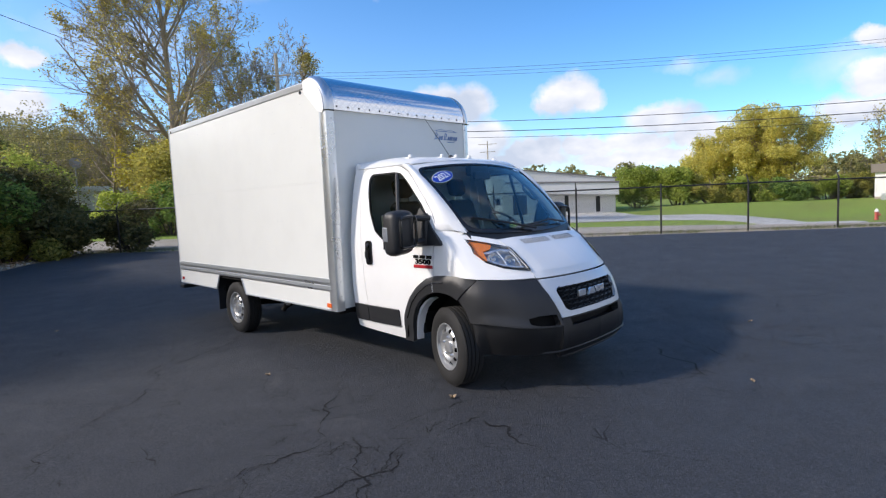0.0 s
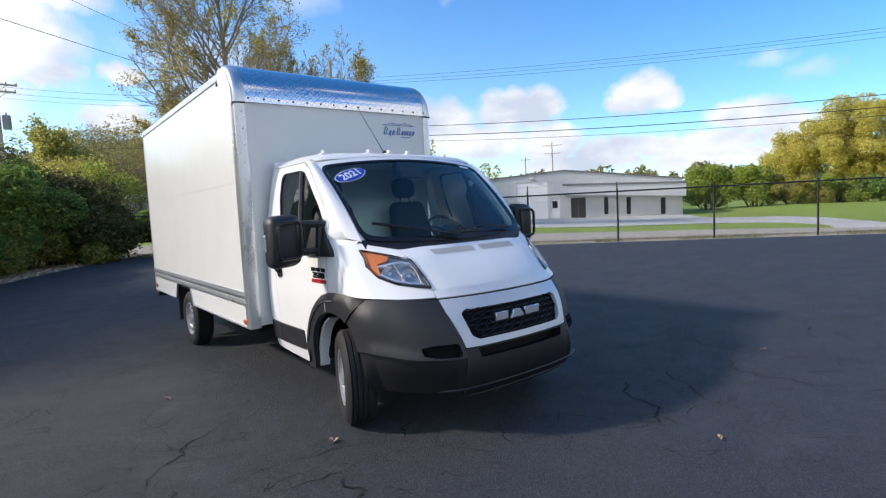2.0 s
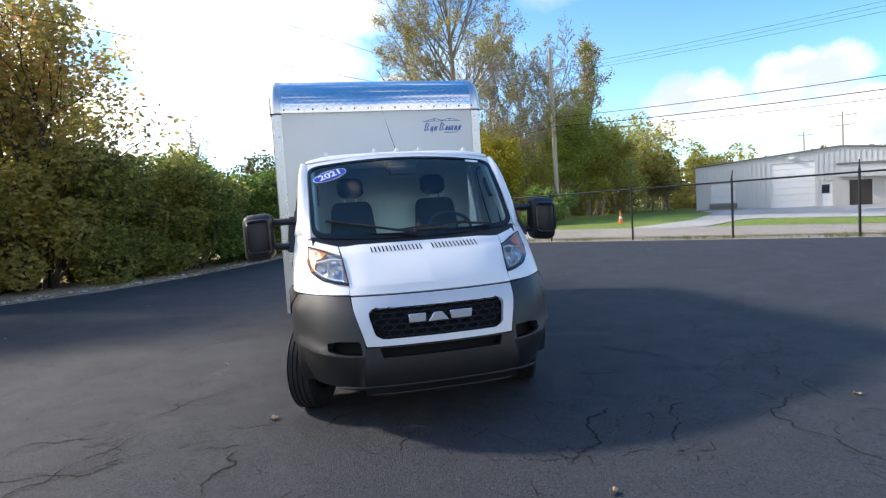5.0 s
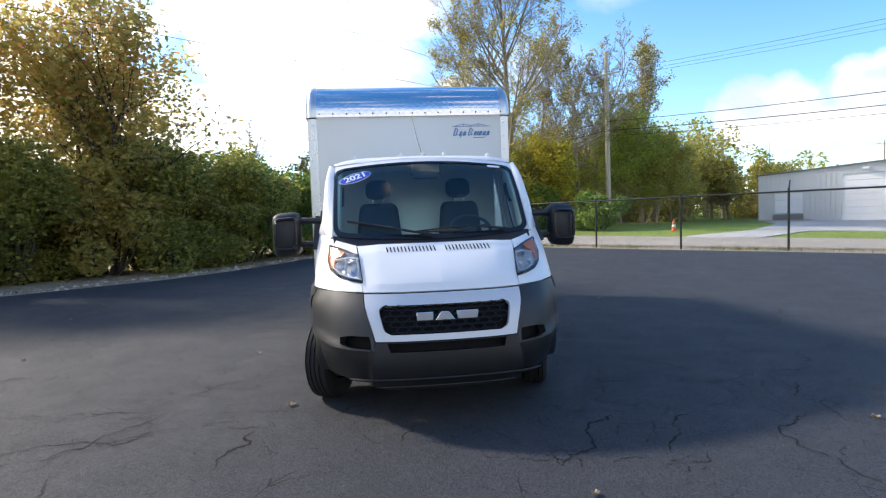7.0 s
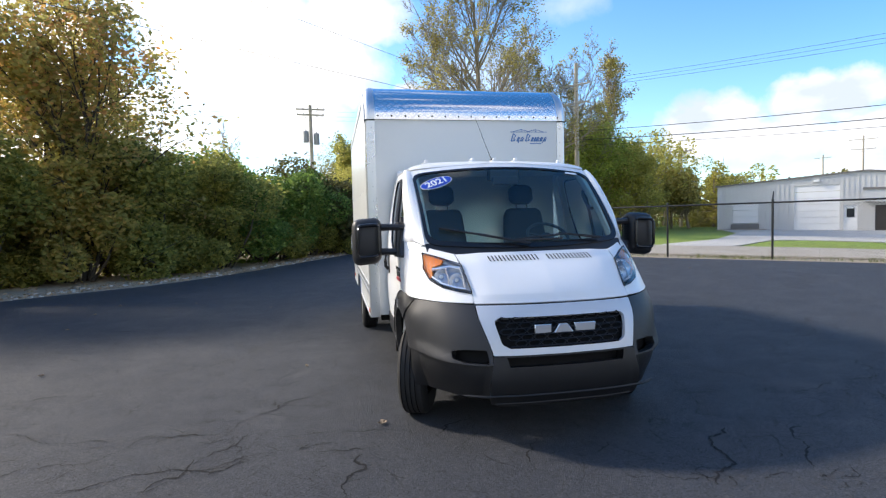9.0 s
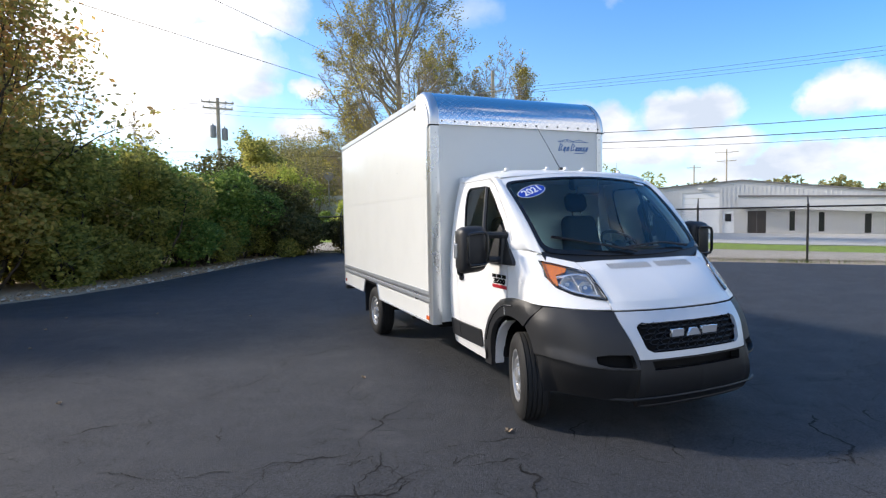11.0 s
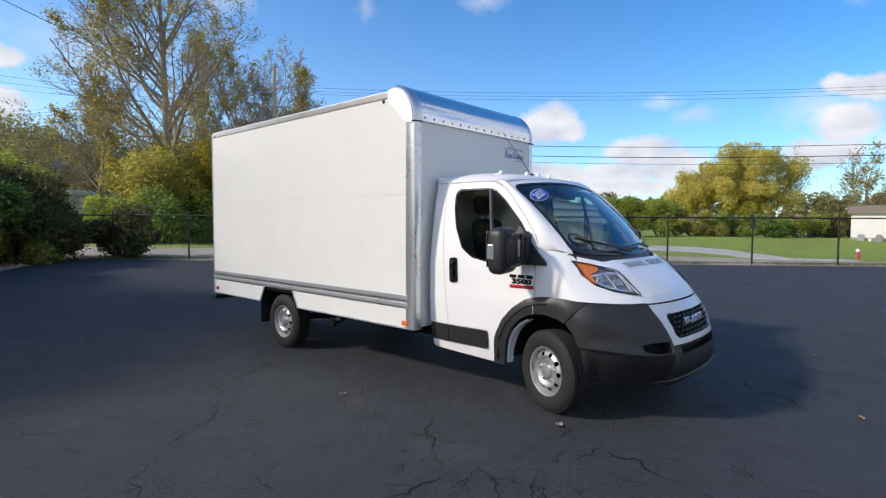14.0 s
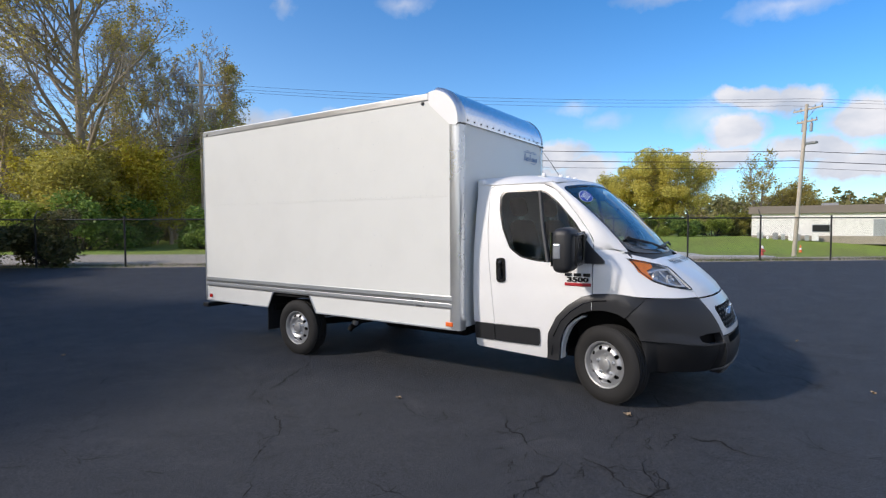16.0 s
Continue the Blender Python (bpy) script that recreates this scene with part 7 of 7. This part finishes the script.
def build_woods():
    woods("woodland", "mixed autumn woodland beyond the road", 14, 60, 56, 80, 7, 11, 60000, 31, "leaf_thicket", 0.18, 70)
    woods("woodland", "brownish autumn woodland behind the tall trees", 22, 62, 38, 54, 7, 10, 60000, 32, "leaf_far", 0.13, 70)
    woods("woodland", "brown autumn wood beyond the pale building", 34, 78, 58, 88, 11, 15.5, 120000, 39, "leaf_far", 0.17, 110)
    woods("woodland", "tall brown wood standing over the pale building", 53, 68, 53, 70, 10.5, 14.5, 90000, 40, "leaf_far", 0.15, 75)
    woods("woodland", "distant band of autumn trees on the horizon", -170, 14, 120, 170, 6.0, 9.5, 60000, 33, "leaf_far", 0.5, 260)
    woods("woodland", "distant band of autumn trees behind the hedge", 46, 90, -20, 40, 4.5, 7.0, 50000, 34, "leaf_far", 0.16, 60)
    woods("woodland", "far autumn trees beyond the white building", -170, -70, 60, 120, 4.5, 8, 24000, 35, "leaf_far", 0.4, 70)
    woods("woodland", "dense yellow-green thicket under the tall trees", 16.3, 38, 50, 58, 6.0, 9.5, 42000, 36, "leaf_thicket", 0.17, 70)
    woods("woodland", "low autumn trees behind the metal building", 7, 16, 62, 78, 4.0, 6.5, 26000, 37, "leaf_thicket", 0.18, 46)
    woods("woodland", "low autumn trees beyond the building roof", -14, 8, 96, 116, 4.5, 7.0, 14000, 38, "leaf_far", 0.26, 30)
    # trees that close the place behind the camera
    woods("woodland", "trees across the way behind the lot", -60, 40, -95, -70, 4, 6.5, 14000, 36, "leaf_far", 0.45, 50)


def build_tufts():
    rng = np.random.default_rng(5)
    n = 9000
    u, d = rng.uniform(-34, 22, n), 14.45 + np.abs(rng.normal(0, 0.45, n))
    keep = rng.uniform(0, 1, n) < 0.35 + 0.65 * (np.sin(u * 1.3) * np.sin(u * 0.37 + 1) > -0.1)
    u, d = u[keep], d[keep]
    verts, quads = [], []
    for a, b in zip(u, d):
        x, y, z = on_ground(a, b, -0.01)
        h, t = rng.uniform(0.04, 0.16), rng.uniform(0, math.tau)
        dx, dy = math.cos(t) * 0.008, math.sin(t) * 0.008
        lx, ly = rng.normal(0, 0.04, 2)
        k = len(verts)
        verts += [(x - dx, y - dy, z), (x + dx, y + dy, z), (x + lx + dx * 0.2, y + ly + dy * 0.2, z + h), (x + lx - dx * 0.2, y + ly - dy * 0.2, z + h)]
        quads.append((k, k + 1, k + 2, k + 3))
    ob = raw("grass_tufts", verts, quads, "blade")
    tagged(ob, "dry grass tufts along the foot of the fence", "grass", kind="stuff")


# ---- buildings ----


def wall_sheet(name, u0, u1, top, d, z0, mat, parent, holes=(), label="", rib=0.0):
    """An upright wall in the plane of the fence's direction at distance d; top: height along u."""
    ol = [(u0, z0), (u1, z0)] + [(u1 + (u0 - u1) * k / 12, top(u1 + (u0 - u1) * k / 12)) for k in range(13)]
    bm = panel(ol, lambda a, b: (*ud(a, d), b), 30, holes, 0.15, (-FD.x, -FD.y, 0))
    return part(name, bm, mat, parent, label, False)


def rect(u0, u1, z0, z1):
    return [(u0, z0), (u1, z0), (u1, z1), (u0, z1)]


def slab(u0, u1, d0, d1, z0, z1, bevel=0.0):
    """A box set square to the fence."""
    m = Matrix(((FU.x, FD.x, 0, 0), (FU.y, FD.y, 0, 0), (0, 0, 1, 0), (0, 0, 0, 1)))
    bm = box(u0, u1, d0, d1, z0, z1, bevel)
    bmesh.ops.transform(bm, matrix=m, verts=bm.verts)
    bmesh.ops.recalc_face_normals(bm, faces=bm.faces)
    return bm


def build_metal_building():
    D = 50.0
    b = thing("metal_building", "low grey ribbed-metal building with white overhead doors", "building")
    tilt = 0.034
    zt = lambda u: 3.72 + tilt * (u + 1.2) + 1.06 * (1 - abs(u + 1.2) / 10.9)
    zb = lambda u: tilt * (u + 1.2)
    gar = (0.54, 3.64)
    holes = [rect(gar[0], gar[1], 0.12, 3.85), rect(-0.62, 0.28, 0.11, 2.15), rect(-3.13, -1.71, 0.0, 2.06), rect(6.3, 8.35, 0.75, 2.52), rect(-5.27, -4.85, 0.28, 1.98), rect(-7.36, -6.94, 0.2, 1.86), rect(-10.5, -10.05, 0.06, 1.66)]
    front = wall_sheet("front_wall", -12.0, 9.6, zt, D, -0.6, "siding", b, holes, "pale grey ribbed metal wall")
    bm = bmesh.new()
    for u in np.arange(-11.9, 9.6, 0.34):
        z0 = 0.0
        if gar[0] - 0.1 < u < gar[1] + 0.1:
            z0 = 3.92
        elif -12 < u < 0.4:
            z0 = 2.3
        elif 6.2 < u < 8.45:
            z0 = 2.6
        bmesh_rib = slab(u - 0.03, u + 0.03, D - 0.035, D, z0 + zb(u), zt(u) - 0.02)
        me = bpy.data.meshes.new("tmp")
        bmesh_rib.to_mesh(me)
        bmesh_rib.free()
        bm.from_mesh(me)
        bpy.data.meshes.remove(me)
    part("siding_rib", bm, "siding", front, "", False)["kind"] = "stuff"
    # block wainscot on the office end
    part("office_wall", panel([(-12.0, -0.6), (0.42, -0.6), (0.42, 2.42), (-12.0, 2.02)], lambda a, c: (*ud(a, D - 0.05), c), 30, [h for h in holes[1:3] + holes[4:]], 0.06, (-FD.x, -FD.y, 0)), "block", b, "off-white painted block wall", False)
    for u0, u1, z0, z1 in ((-5.27, -4.85, 0.28, 1.98), (-7.36, -6.94, 0.2, 1.86), (-10.5, -10.05, 0.06, 1.66)):
        w = part("window", slab(u0, u1, D + 0.02, D + 0.04, z0, z1), "dark_glass", b, "narrow dark window", False)
        part("window_frame", tube([(*ud(u0, D - 0.02), z0), (*ud(u1, D - 0.02), z0), (*ud(u1, D - 0.02), z1), (*ud(u0, D - 0.02), z1), (*ud(u0, D - 0.02), z0)], 0.035, 4), "roof_grey", w)
    dr = part("entrance_door", slab(-3.13, -1.71, D + 0.03, D + 0.08, 0.0, 2.06), "door_brown", b, "dark brown double entrance door", False)
    part("door_stile", slab(-2.44, -2.40, D, D + 0.03, 0.0, 2.06), "roof_grey", dr)
    dr = part("side_door", slab(-0.62, 0.28, D + 0.03, D + 0.07, 0.11, 2.15), "door_white", b, "white side door with small window", False)
    part("door_window", slab(-0.42, 0.08, D + 0.0, D + 0.03, 1.15, 1.85), "dark_glass", dr, "", False)
    od = thing_part("overhead_door", b)
    for k in range(7):
        z = 0.12 + k * 0.533
        part("door_panel", slab(gar[0], gar[1], D + 0.06, D + 0.10, z + 0.01, z + 0.525, 0.01), "door_white", od)
    dk = thing_part("dock_door", b)
    for k in range(3):
        z = 0.78 + k * 0.58
        part("door_panel", slab(6.3, 8.35, D + 0.06, D + 0.10, z + 0.01, z + 0.57, 0.01), "door_white", dk)
    part("dock_bumper", slab(6.25, 8.4, D - 0.5, D - 0.05, 0.28, 0.72, 0.03), "roof_grey", b, "grey dock leveller")
    part("dock_wall", slab(5.6, 9.6, D - 0.62, D - 0.06, -0.4, 0.27, 0.02), "road", b, "low concrete dock wall")
    # mansard canopy over the office end
    can = [(-12.15, 1.72), (-1.0, 2.38), (-1.0, 3.3), (-12.15, 2.92)]
    bm = bmesh.new()
    rows = []
    for off0, pts in ((0.0, can), (0.9, can)):
        rows.append([bm.verts.new((*ud(u, D - 0.08 - (off0 if z < 2.6 or True else 0)), z)) for u, z in pts])
    bm.faces.new(rows[1])
    for k in range(4):
        bm.faces.new((rows[0][k], rows[0][(k + 1) % 4], rows[1][(k + 1) % 4], rows[1][k]))
    bmesh.ops.recalc_face_normals(bm, faces=bm.faces)
    can_ob = part("canopy", bm, "siding", b, "grey metal canopy over the offices", False)
    part("canopy_cap", tube([(*ud(-12.2, D - 1.0), 2.98), (*ud(-0.95, D - 1.0), 3.38)], 0.10, 5), "roof_grey", can_ob, "dark canopy edge")
    # roof with overhanging edge, other walls
    bm = bmesh.new()
    us = [-12.15, -1.2, 9.75]
    hs = [zt(-12.0), zt(-1.2), zt(9.6)]
    rows = [[bm.verts.new((*ud(u, dd), h + lift)) for u, h in zip(us, hs)] for dd, lift in ((D - 0.15, 0.0), (D - 0.15, 0.11), (D + 18, 0.11), (D + 18, 0.0))]
    for r, s in zip(rows, rows[1:] + rows[:1]):
        for k in range(2):
            bm.faces.new((r[k], r[k + 1], s[k + 1], s[k]))
    for k in (0, 2):
        bm.faces.new([r[k] for r in rows])
    bmesh.ops.recalc_face_normals(bm, faces=bm.faces)
    part("roof", bm, "roof_grey", b, "low-pitched roof with dark edge", False)
    part("side_wall", slab(9.5, 9.6, D + 0.1, D + 18, -0.6, 4.0), "siding", b, "", False)
    part("side_wall", slab(-12.0, -11.9, D + 0.1, D + 18, -0.6, 3.2), "siding", b, "", False)
    part("back_wall", slab(-12.0, 9.6, D + 17.8, D + 17.9, -0.6, 3.3), "siding", b, "", False)
    part("wall_lamp", slab(1.9, 2.3, D - 0.25, D, 4.12, 4.3, 0.02), "door_white", b)
    part("roof_vent", tube([(*ud(4.5, D + 4), 4.2), (*ud(4.5, D + 4), 4.9)], 0.09, 8), "roof_grey", b)


def build_white_building():
    b = thing("white_warehouse", "long low white building with dark fascia beyond the lawn", "building", at=(64.0, 3.0, ground_z(64, 3) - 0.25))
    L = -46.0
    part("wall", box(0, 24, L, 0, -0.4, 2.85), "stucco", b, "white rendered wall", False)
    part("fascia", box(-0.3, 24.3, L - 0.3, 0.3, 2.85, 3.70, 0.03), "fascia", b, "dark brown-grey fascia")
    part("plinth", box(-0.12, 0.0, L, 0, -0.4, 0.45, 0.02), "road", b, "grey plinth", False)
    for y, w, z0, z1 in ((-7.2, 1.5, 0.9, 1.6), (-13.2, 2.3, 0.45, 2.1), (-16.4, 0.9, 0.45, 2.1), (-21, 1.6, 0.9, 1.9), (-27, 1.6, 0.9, 1.9)):
        hole = part("window" if z0 > 0.5 else "door", box(-0.05, -0.02, y, y + w, z0, z1), "dark_glass" if z0 > 0.5 else "alu_grey", b, "", False)
        part("opening_frame", box(-0.04, -0.005, y - 0.07, y + w + 0.07, z0 - 0.07, z1 + 0.07), "alu_grey", hole, "", False)
    part("low_wall", box(-2.2, -2.0, -30, -14.5, -0.4, 0.75, 0.02), "path", b, "low pale wall in front")
    part("rooftop_unit", box(6, 9, -15.5, -12.6, 3.74, 4.7, 0.06), "door_white", b, "white rooftop unit")
    part("rooftop_unit", box(5, 6.4, -8.2, -6.6, 3.74, 4.1, 0.05), "insulator", b, "grey rooftop unit")
    rng = random.Random(2)
    for k in range(8):
        y = -0.9 - k * 0.72
        h, w = rng.uniform(0.35, 0.85), rng.uniform(0.12, 0.30)
        part("yard_item", box(-1.2, -0.7, y - w, y + w, -0.1, h, 0.05), ("alu_grey", "door_white", "insulator")[k % 3], b, "small grey machine against the wall")
    bol = thing("bollard", "yellow steel bollard beside the white building", "bollard", at=(61.5, -16.6, ground_z(61.5, -16.6)))
    part("post", lathe([(0.12, 0), (0.12, 1.15), (0.09, 1.22), (0.001, 1.25)], 14), "yellow", bol)


def build_far_house():
    b = thing("pale_building", "low pale building glimpsed over the hedge", "building")
    m = pose(10.6, 66.0, 0, 0, 0, -12)
    part("wall", box(-6, 6, 0, 8, -0.5, 4.6, 0, m), "stucco", b, "", False)
    part("roof_edge", box(-6.3, 6.3, -0.3, 8.3, 4.6, 5.15, 0.04, m), "door_white", b, "white roof edge")
    for x in (-4.5, -2, 1.2, 3.8):
        part("roof_vent", tube([m @ Vector((x, 2, 5.1)), m @ Vector((x, 2, 5.8))], 0.09, 8), "insulator", b)
    dish = thing("satellite_dish", "round grey satellite dish on a mast", "dish", at=(7.6, 55.5, ground_z(7.6, 55.5)))
    part("mast", tube([(0, 0, 0), (0, 0, 6.2)], 0.07, 8), "insulator", dish)
    part("reflector", lathe([(0.001, 0.0), (0.26, 0.03), (0.49, 0.11), (0.52, 0.13), (0.49, 0.14), (0.26, 0.06), (0.001, 0.03)], 28, "z", Matrix.Translation((0, -0.1, 6.3)) @ Matrix.Rotation(radians(75), 4, "X")), "insulator", dish)


# ---- street furniture ----


def utility_pole(label, x, y, height, arms, turn, gear=(), lamp=None, girth=1.0, lean=0.0):
    z = ground_z(x, y)
    p = thing("utility_pole", label, "utility pole", "utility poles")
    p.matrix_basis = pose(x, y, z, lean) @ pose(0, 0, 0, 0, 0, turn)
    part("pole", tube([(0, 0, -0.2), (0, 0, height * 0.5), (0, 0, height)], [0.205 * girth, 0.18 * girth, 0.14 * girth], 12), "pole_wood", p)
    for h, w in arms:
        arm = part("crossarm", box(-w, w, -0.16, -0.05, h - 0.06, h + 0.06, 0.01), "pole_wood", p)
        for k in (-0.95, -0.5, 0.5, 0.95):
            part("insulator", lathe([(0.03, 0), (0.05, 0.04), (0.03, 0.08), (0.05, 0.11), (0.001, 0.16)], 8, "z", Matrix.Translation((k * w, -0.1, h + 0.06))), "insulator", arm)
        for s in (-1, 1):
            part("brace", tube([(s * w * 0.55, -0.1, h - 0.05), (0, -0.12, h - 0.6)], 0.018, 5), "insulator", arm)
    for gx, gz, r, hh in gear:
        can = part("transformer", lathe([(0.001, 0), (r, 0.0), (r, hh * 0.9), (r * 0.9, hh), (0.001, hh * 1.02)], 18, "z", Matrix.Translation((gx, -0.15, gz))), "insulator", p, "grey transformer can")
        part("bushing", lathe([(0.04, 0), (0.06, 0.08), (0.03, 0.2), (0.001, 0.22)], 8, "z", Matrix.Translation((gx, -0.15, gz + hh))), "insulator", can)
    if lamp:
        h, reach = lamp
        lo, hi = sorted((reach - math.copysign(0.1, reach), reach + math.copysign(0.75, reach)))
        arm = part("lamp_arm", tube([(0, 0, h), (reach * 0.5, -0.05, h + 0.35), (reach, -0.1, h + 0.42)], 0.035, 8), "insulator", p)
        part("lamp_head", box(lo, hi, -0.26, 0.06, h + 0.34, h + 0.52, 0.06, seg=3), "insulator", arm, "grey street lamp head")
    return p


def cable(label, a, b, sag, r=0.016, n=22):
    a, b = Vector(a), Vector(b)
    pts = [a.lerp(b, k / n) - Vector((0, 0, sag * 4 * (k / n) * (1 - k / n))) for k in range(n + 1)]
    ob = part("power_line", tube(pts, r * 0.72, 5, False), "wire")
    return tagged(ob, label, "cable", "overhead cables")


def build_street():
    utility_pole("tall weathered wooden utility pole beside the trees", 18.6, 37.5, 14.2, ((12.4, 1.25), (10.9, 1.2)), -51)
    utility_pole("wooden utility pole with transformers beyond the hedge", -3.4, 46.5, 12.1, ((11.7, 1.3), (11.2, 1.2)), 4, ((-0.45, 8.7, 0.26, 1.0), (0.48, 8.5, 0.26, 1.0)))
    utility_pole("wooden utility pole with street lamp and switchgear", 40.2, -1.2, 10.95, ((10.60, 1.3), (9.75, 0.9)), 40, ((-0.4, 9.0, 0.1, 0.6), (0.35, 9.05, 0.1, 0.6)), (7.75, -0.30), 0.74, 3.0)
    utility_pole("distant utility pole in front of the woods", 39.3, 52.7, 9.4, ((9.0, 1.2),), -40)
    utility_pole("distant utility pole behind the metal building", 105.0, 86.0, 17.0, ((16.2, 2.4), (14.2, 2.0)), -50)
    utility_pole("distant utility pole behind the metal building", 108.0, 98.0, 14.5, ((13.8, 1.6),), -50)
    utility_pole("pale utility pole beside the golden tree", 72.0, 22.5, 7.6, ((7.3, 0.9),), 30)
    text = "black overhead cable strung along the road"
    A, B = Vector((18.6, 37.5, 0)), Vector((40.2, -1.2, 0))
    along = (B - A).normalized()
    side = Vector((along.y, -along.x, 0))
    far_n, far_e = A - along * 70, B + along * 60
    for h0, h1, off, r in ((12.65, 10.35, -1.1, 0.014), (12.65, 10.35, 1.1, 0.014), (12.5, 10.3, 0.5, 0.012), (8.9, 6.9, 0.0, 0.030), (8.15, 6.2, 0.0, 0.036), (7.7, 5.7, 0.1, 0.018)):
        a, b = A + side * off + Vector((0, 0, h0)), B + side * off + Vector((0, 0, h1))
        cable(text, a, b, 0.55, r)
        cable(text, far_n + side * off + Vector((0, 0, h0 - 0.4)), a, 0.9, r)
        cable(text, b, far_e + side * off + Vector((0, 0, h1 - 0.2)), 0.9, r)
    W = Vector((-3.4, 46.5, 0))
    for off, h, r in ((-1.1, 11.8, 0.014), (1.1, 11.8, 0.014), (0.4, 11.3, 0.012), (0.1, 8.0, 0.014)):
        cable("black overhead cable beyond the hedge", W + Vector((0, off, h)), A + Vector((0, off, h + 0.2)), 0.7, r)
        cable("black overhead cable beyond the hedge", W + Vector((0, off, h)), W + Vector((-60, off - 14, h - 0.6)), 1.0, r)
    for z, far in ((9.5, (-31.4, -7.3, 10.8)), (9.2, (-27.0, -13.9, 4.3))):
        cable("black overhead cable over the lot", (18.6, 37.5, z), far, 0.1, 0.012)
    # hydrant
    hyd = thing("fire_hydrant", "red fire hydrant with a white top", "hydrant", at=on_ground(-26.2, 34.2))
    part("barrel", lathe([(0.15, 0), (0.15, 0.05), (0.11, 0.07), (0.11, 0.48), (0.14, 0.50), (0.14, 0.55)], 20), "hydrant_red", hyd)
    part("bonnet", lathe([(0.135, 0.55), (0.13, 0.62), (0.09, 0.71), (0.04, 0.745), (0.04, 0.79), (0.001, 0.80)], 20), "white_print", hyd, "white domed bonnet")
    for s in (-1, 1):
        part("outlet", lathe([(0.055, 0.0), (0.055, 0.10), (0.065, 0.10), (0.065, 0.14), (0.001, 0.15)], 12, "x", Matrix.Diagonal((s, 1, 1, 1)) @ Matrix.Translation((0.09, 0, 0.40))), "hydrant_red", hyd)
    part("pumper_outlet", lathe([(0.07, 0.0), (0.07, 0.10), (0.085, 0.10), (0.085, 0.14), (0.001, 0.15)], 12, "z", Matrix.Translation((0, -0.09, 0.36)) @ Matrix.Rotation(radians(90), 4, "X")), "hydrant_red", hyd)
    for u, d in ((9.1, 29.4), (-34.5, 40.5)):
        cone = thing("traffic_cone", "orange traffic cone with white collar on the grass", "traffic cone", "traffic cones", at=on_ground(u, d))
        part("base", box(-0.18, 0.18, -0.18, 0.18, 0, 0.035, 0.01), "orange", cone)
        part("body", lathe([(0.135, 0.03), (0.05, 0.62), (0.03, 0.70), (0.001, 0.70)], 18), "orange", cone)
        part("collar", lathe([(0.108, 0.26), (0.082, 0.42), (0.079, 0.42), (0.105, 0.26)], 18), "white_print", cone, "white reflective collar")


def build_leaves():
    rng = random.Random(12)
    spots = [(-1.265, -0.25, 0.05)] + [(rng.uniform(-7, 8), rng.uniform(-3.2, 9), 0.035) for _ in range(15)]
    first = None
    for i, (x, y, s) in enumerate(spots):
        if abs(x) < 1.4 and -1 < y < 6.2 and i:
            continue
        bm = bmesh.new()
        edge = []
        for k in range(10):
            a = k * math.tau / 10
            r = s * (1.0 if k % 2 == 0 else 0.62)
            edge.append(bm.verts.new((r * math.cos(a), r * 0.75 * math.sin(a), 0.010 + 0.018 * abs(math.sin(a * 1.5)))))
        mid = bm.verts.new((0, 0, 0.004))
        for k in range(10):
            bm.faces.new((mid, edge[k], edge[(k + 1) % 10]))
        m = pose(x, y, ground_z(x, y) + 0.006, 0, 0, rng.uniform(0, 360))
        ob = part("fallen_leaf", bm, "leaf_dry", None, "", False)
        ob.matrix_basis = m
        tagged(ob, "curled dry brown leaf lying on the asphalt", "leaf", "fallen leaves")


def build_litter():
    """Dead leaves, twigs and small stones on the soil under the hedge."""
    rng = np.random.default_rng(17)
    n = 2600
    d = rng.uniform(-12, 14.2, n)
    u = np.interp(d, [-12, -1, 4.6, 11, 14.6], [13.0, 13.2, 14.3, 16.2, 17.1]) + np.abs(rng.normal(0.25, 0.75, n)) + 0.08
    pts = np.array([on_ground(a, b, 0.012) for a, b in zip(u, d)])
    ob = leaf_cloud("leaf_litter", pts, 0.045, "leaf_dry", None, rng, flat=0.12)
    tagged(ob, "dead brown leaves strewn over the verge", "leaf litter", kind="stuff")
    bm = bmesh.new()
    for a, b in zip(rng.uniform(0, 1, 240), rng.uniform(-10, 14, 240)):
        x, y, z = on_ground(np.interp(b, [-12, -1, 4.6, 11, 14.6], [13.0, 13.2, 14.3, 16.2, 17.1]) + 0.06 + 0.9 * a, b)
        r = rng.uniform(0.012, 0.05)
        add_box(bm, -r, r, -r * 0.8, r * 0.8, -r * 0.3, r * 0.7, 0, pose(x, y, z, rng.uniform(-20, 20), rng.uniform(-20, 20), rng.uniform(0, 360)))
    ob = part("stones", bm, "path", None, "", False)
    tagged(ob, "small pale stones along the asphalt edge", "stones", kind="stuff")


build_fence()
build_hedge()
build_litter()
build_trees()
build_woods()
build_tufts()
build_metal_building()
build_white_building()
build_far_house()
build_street()
build_leaves()
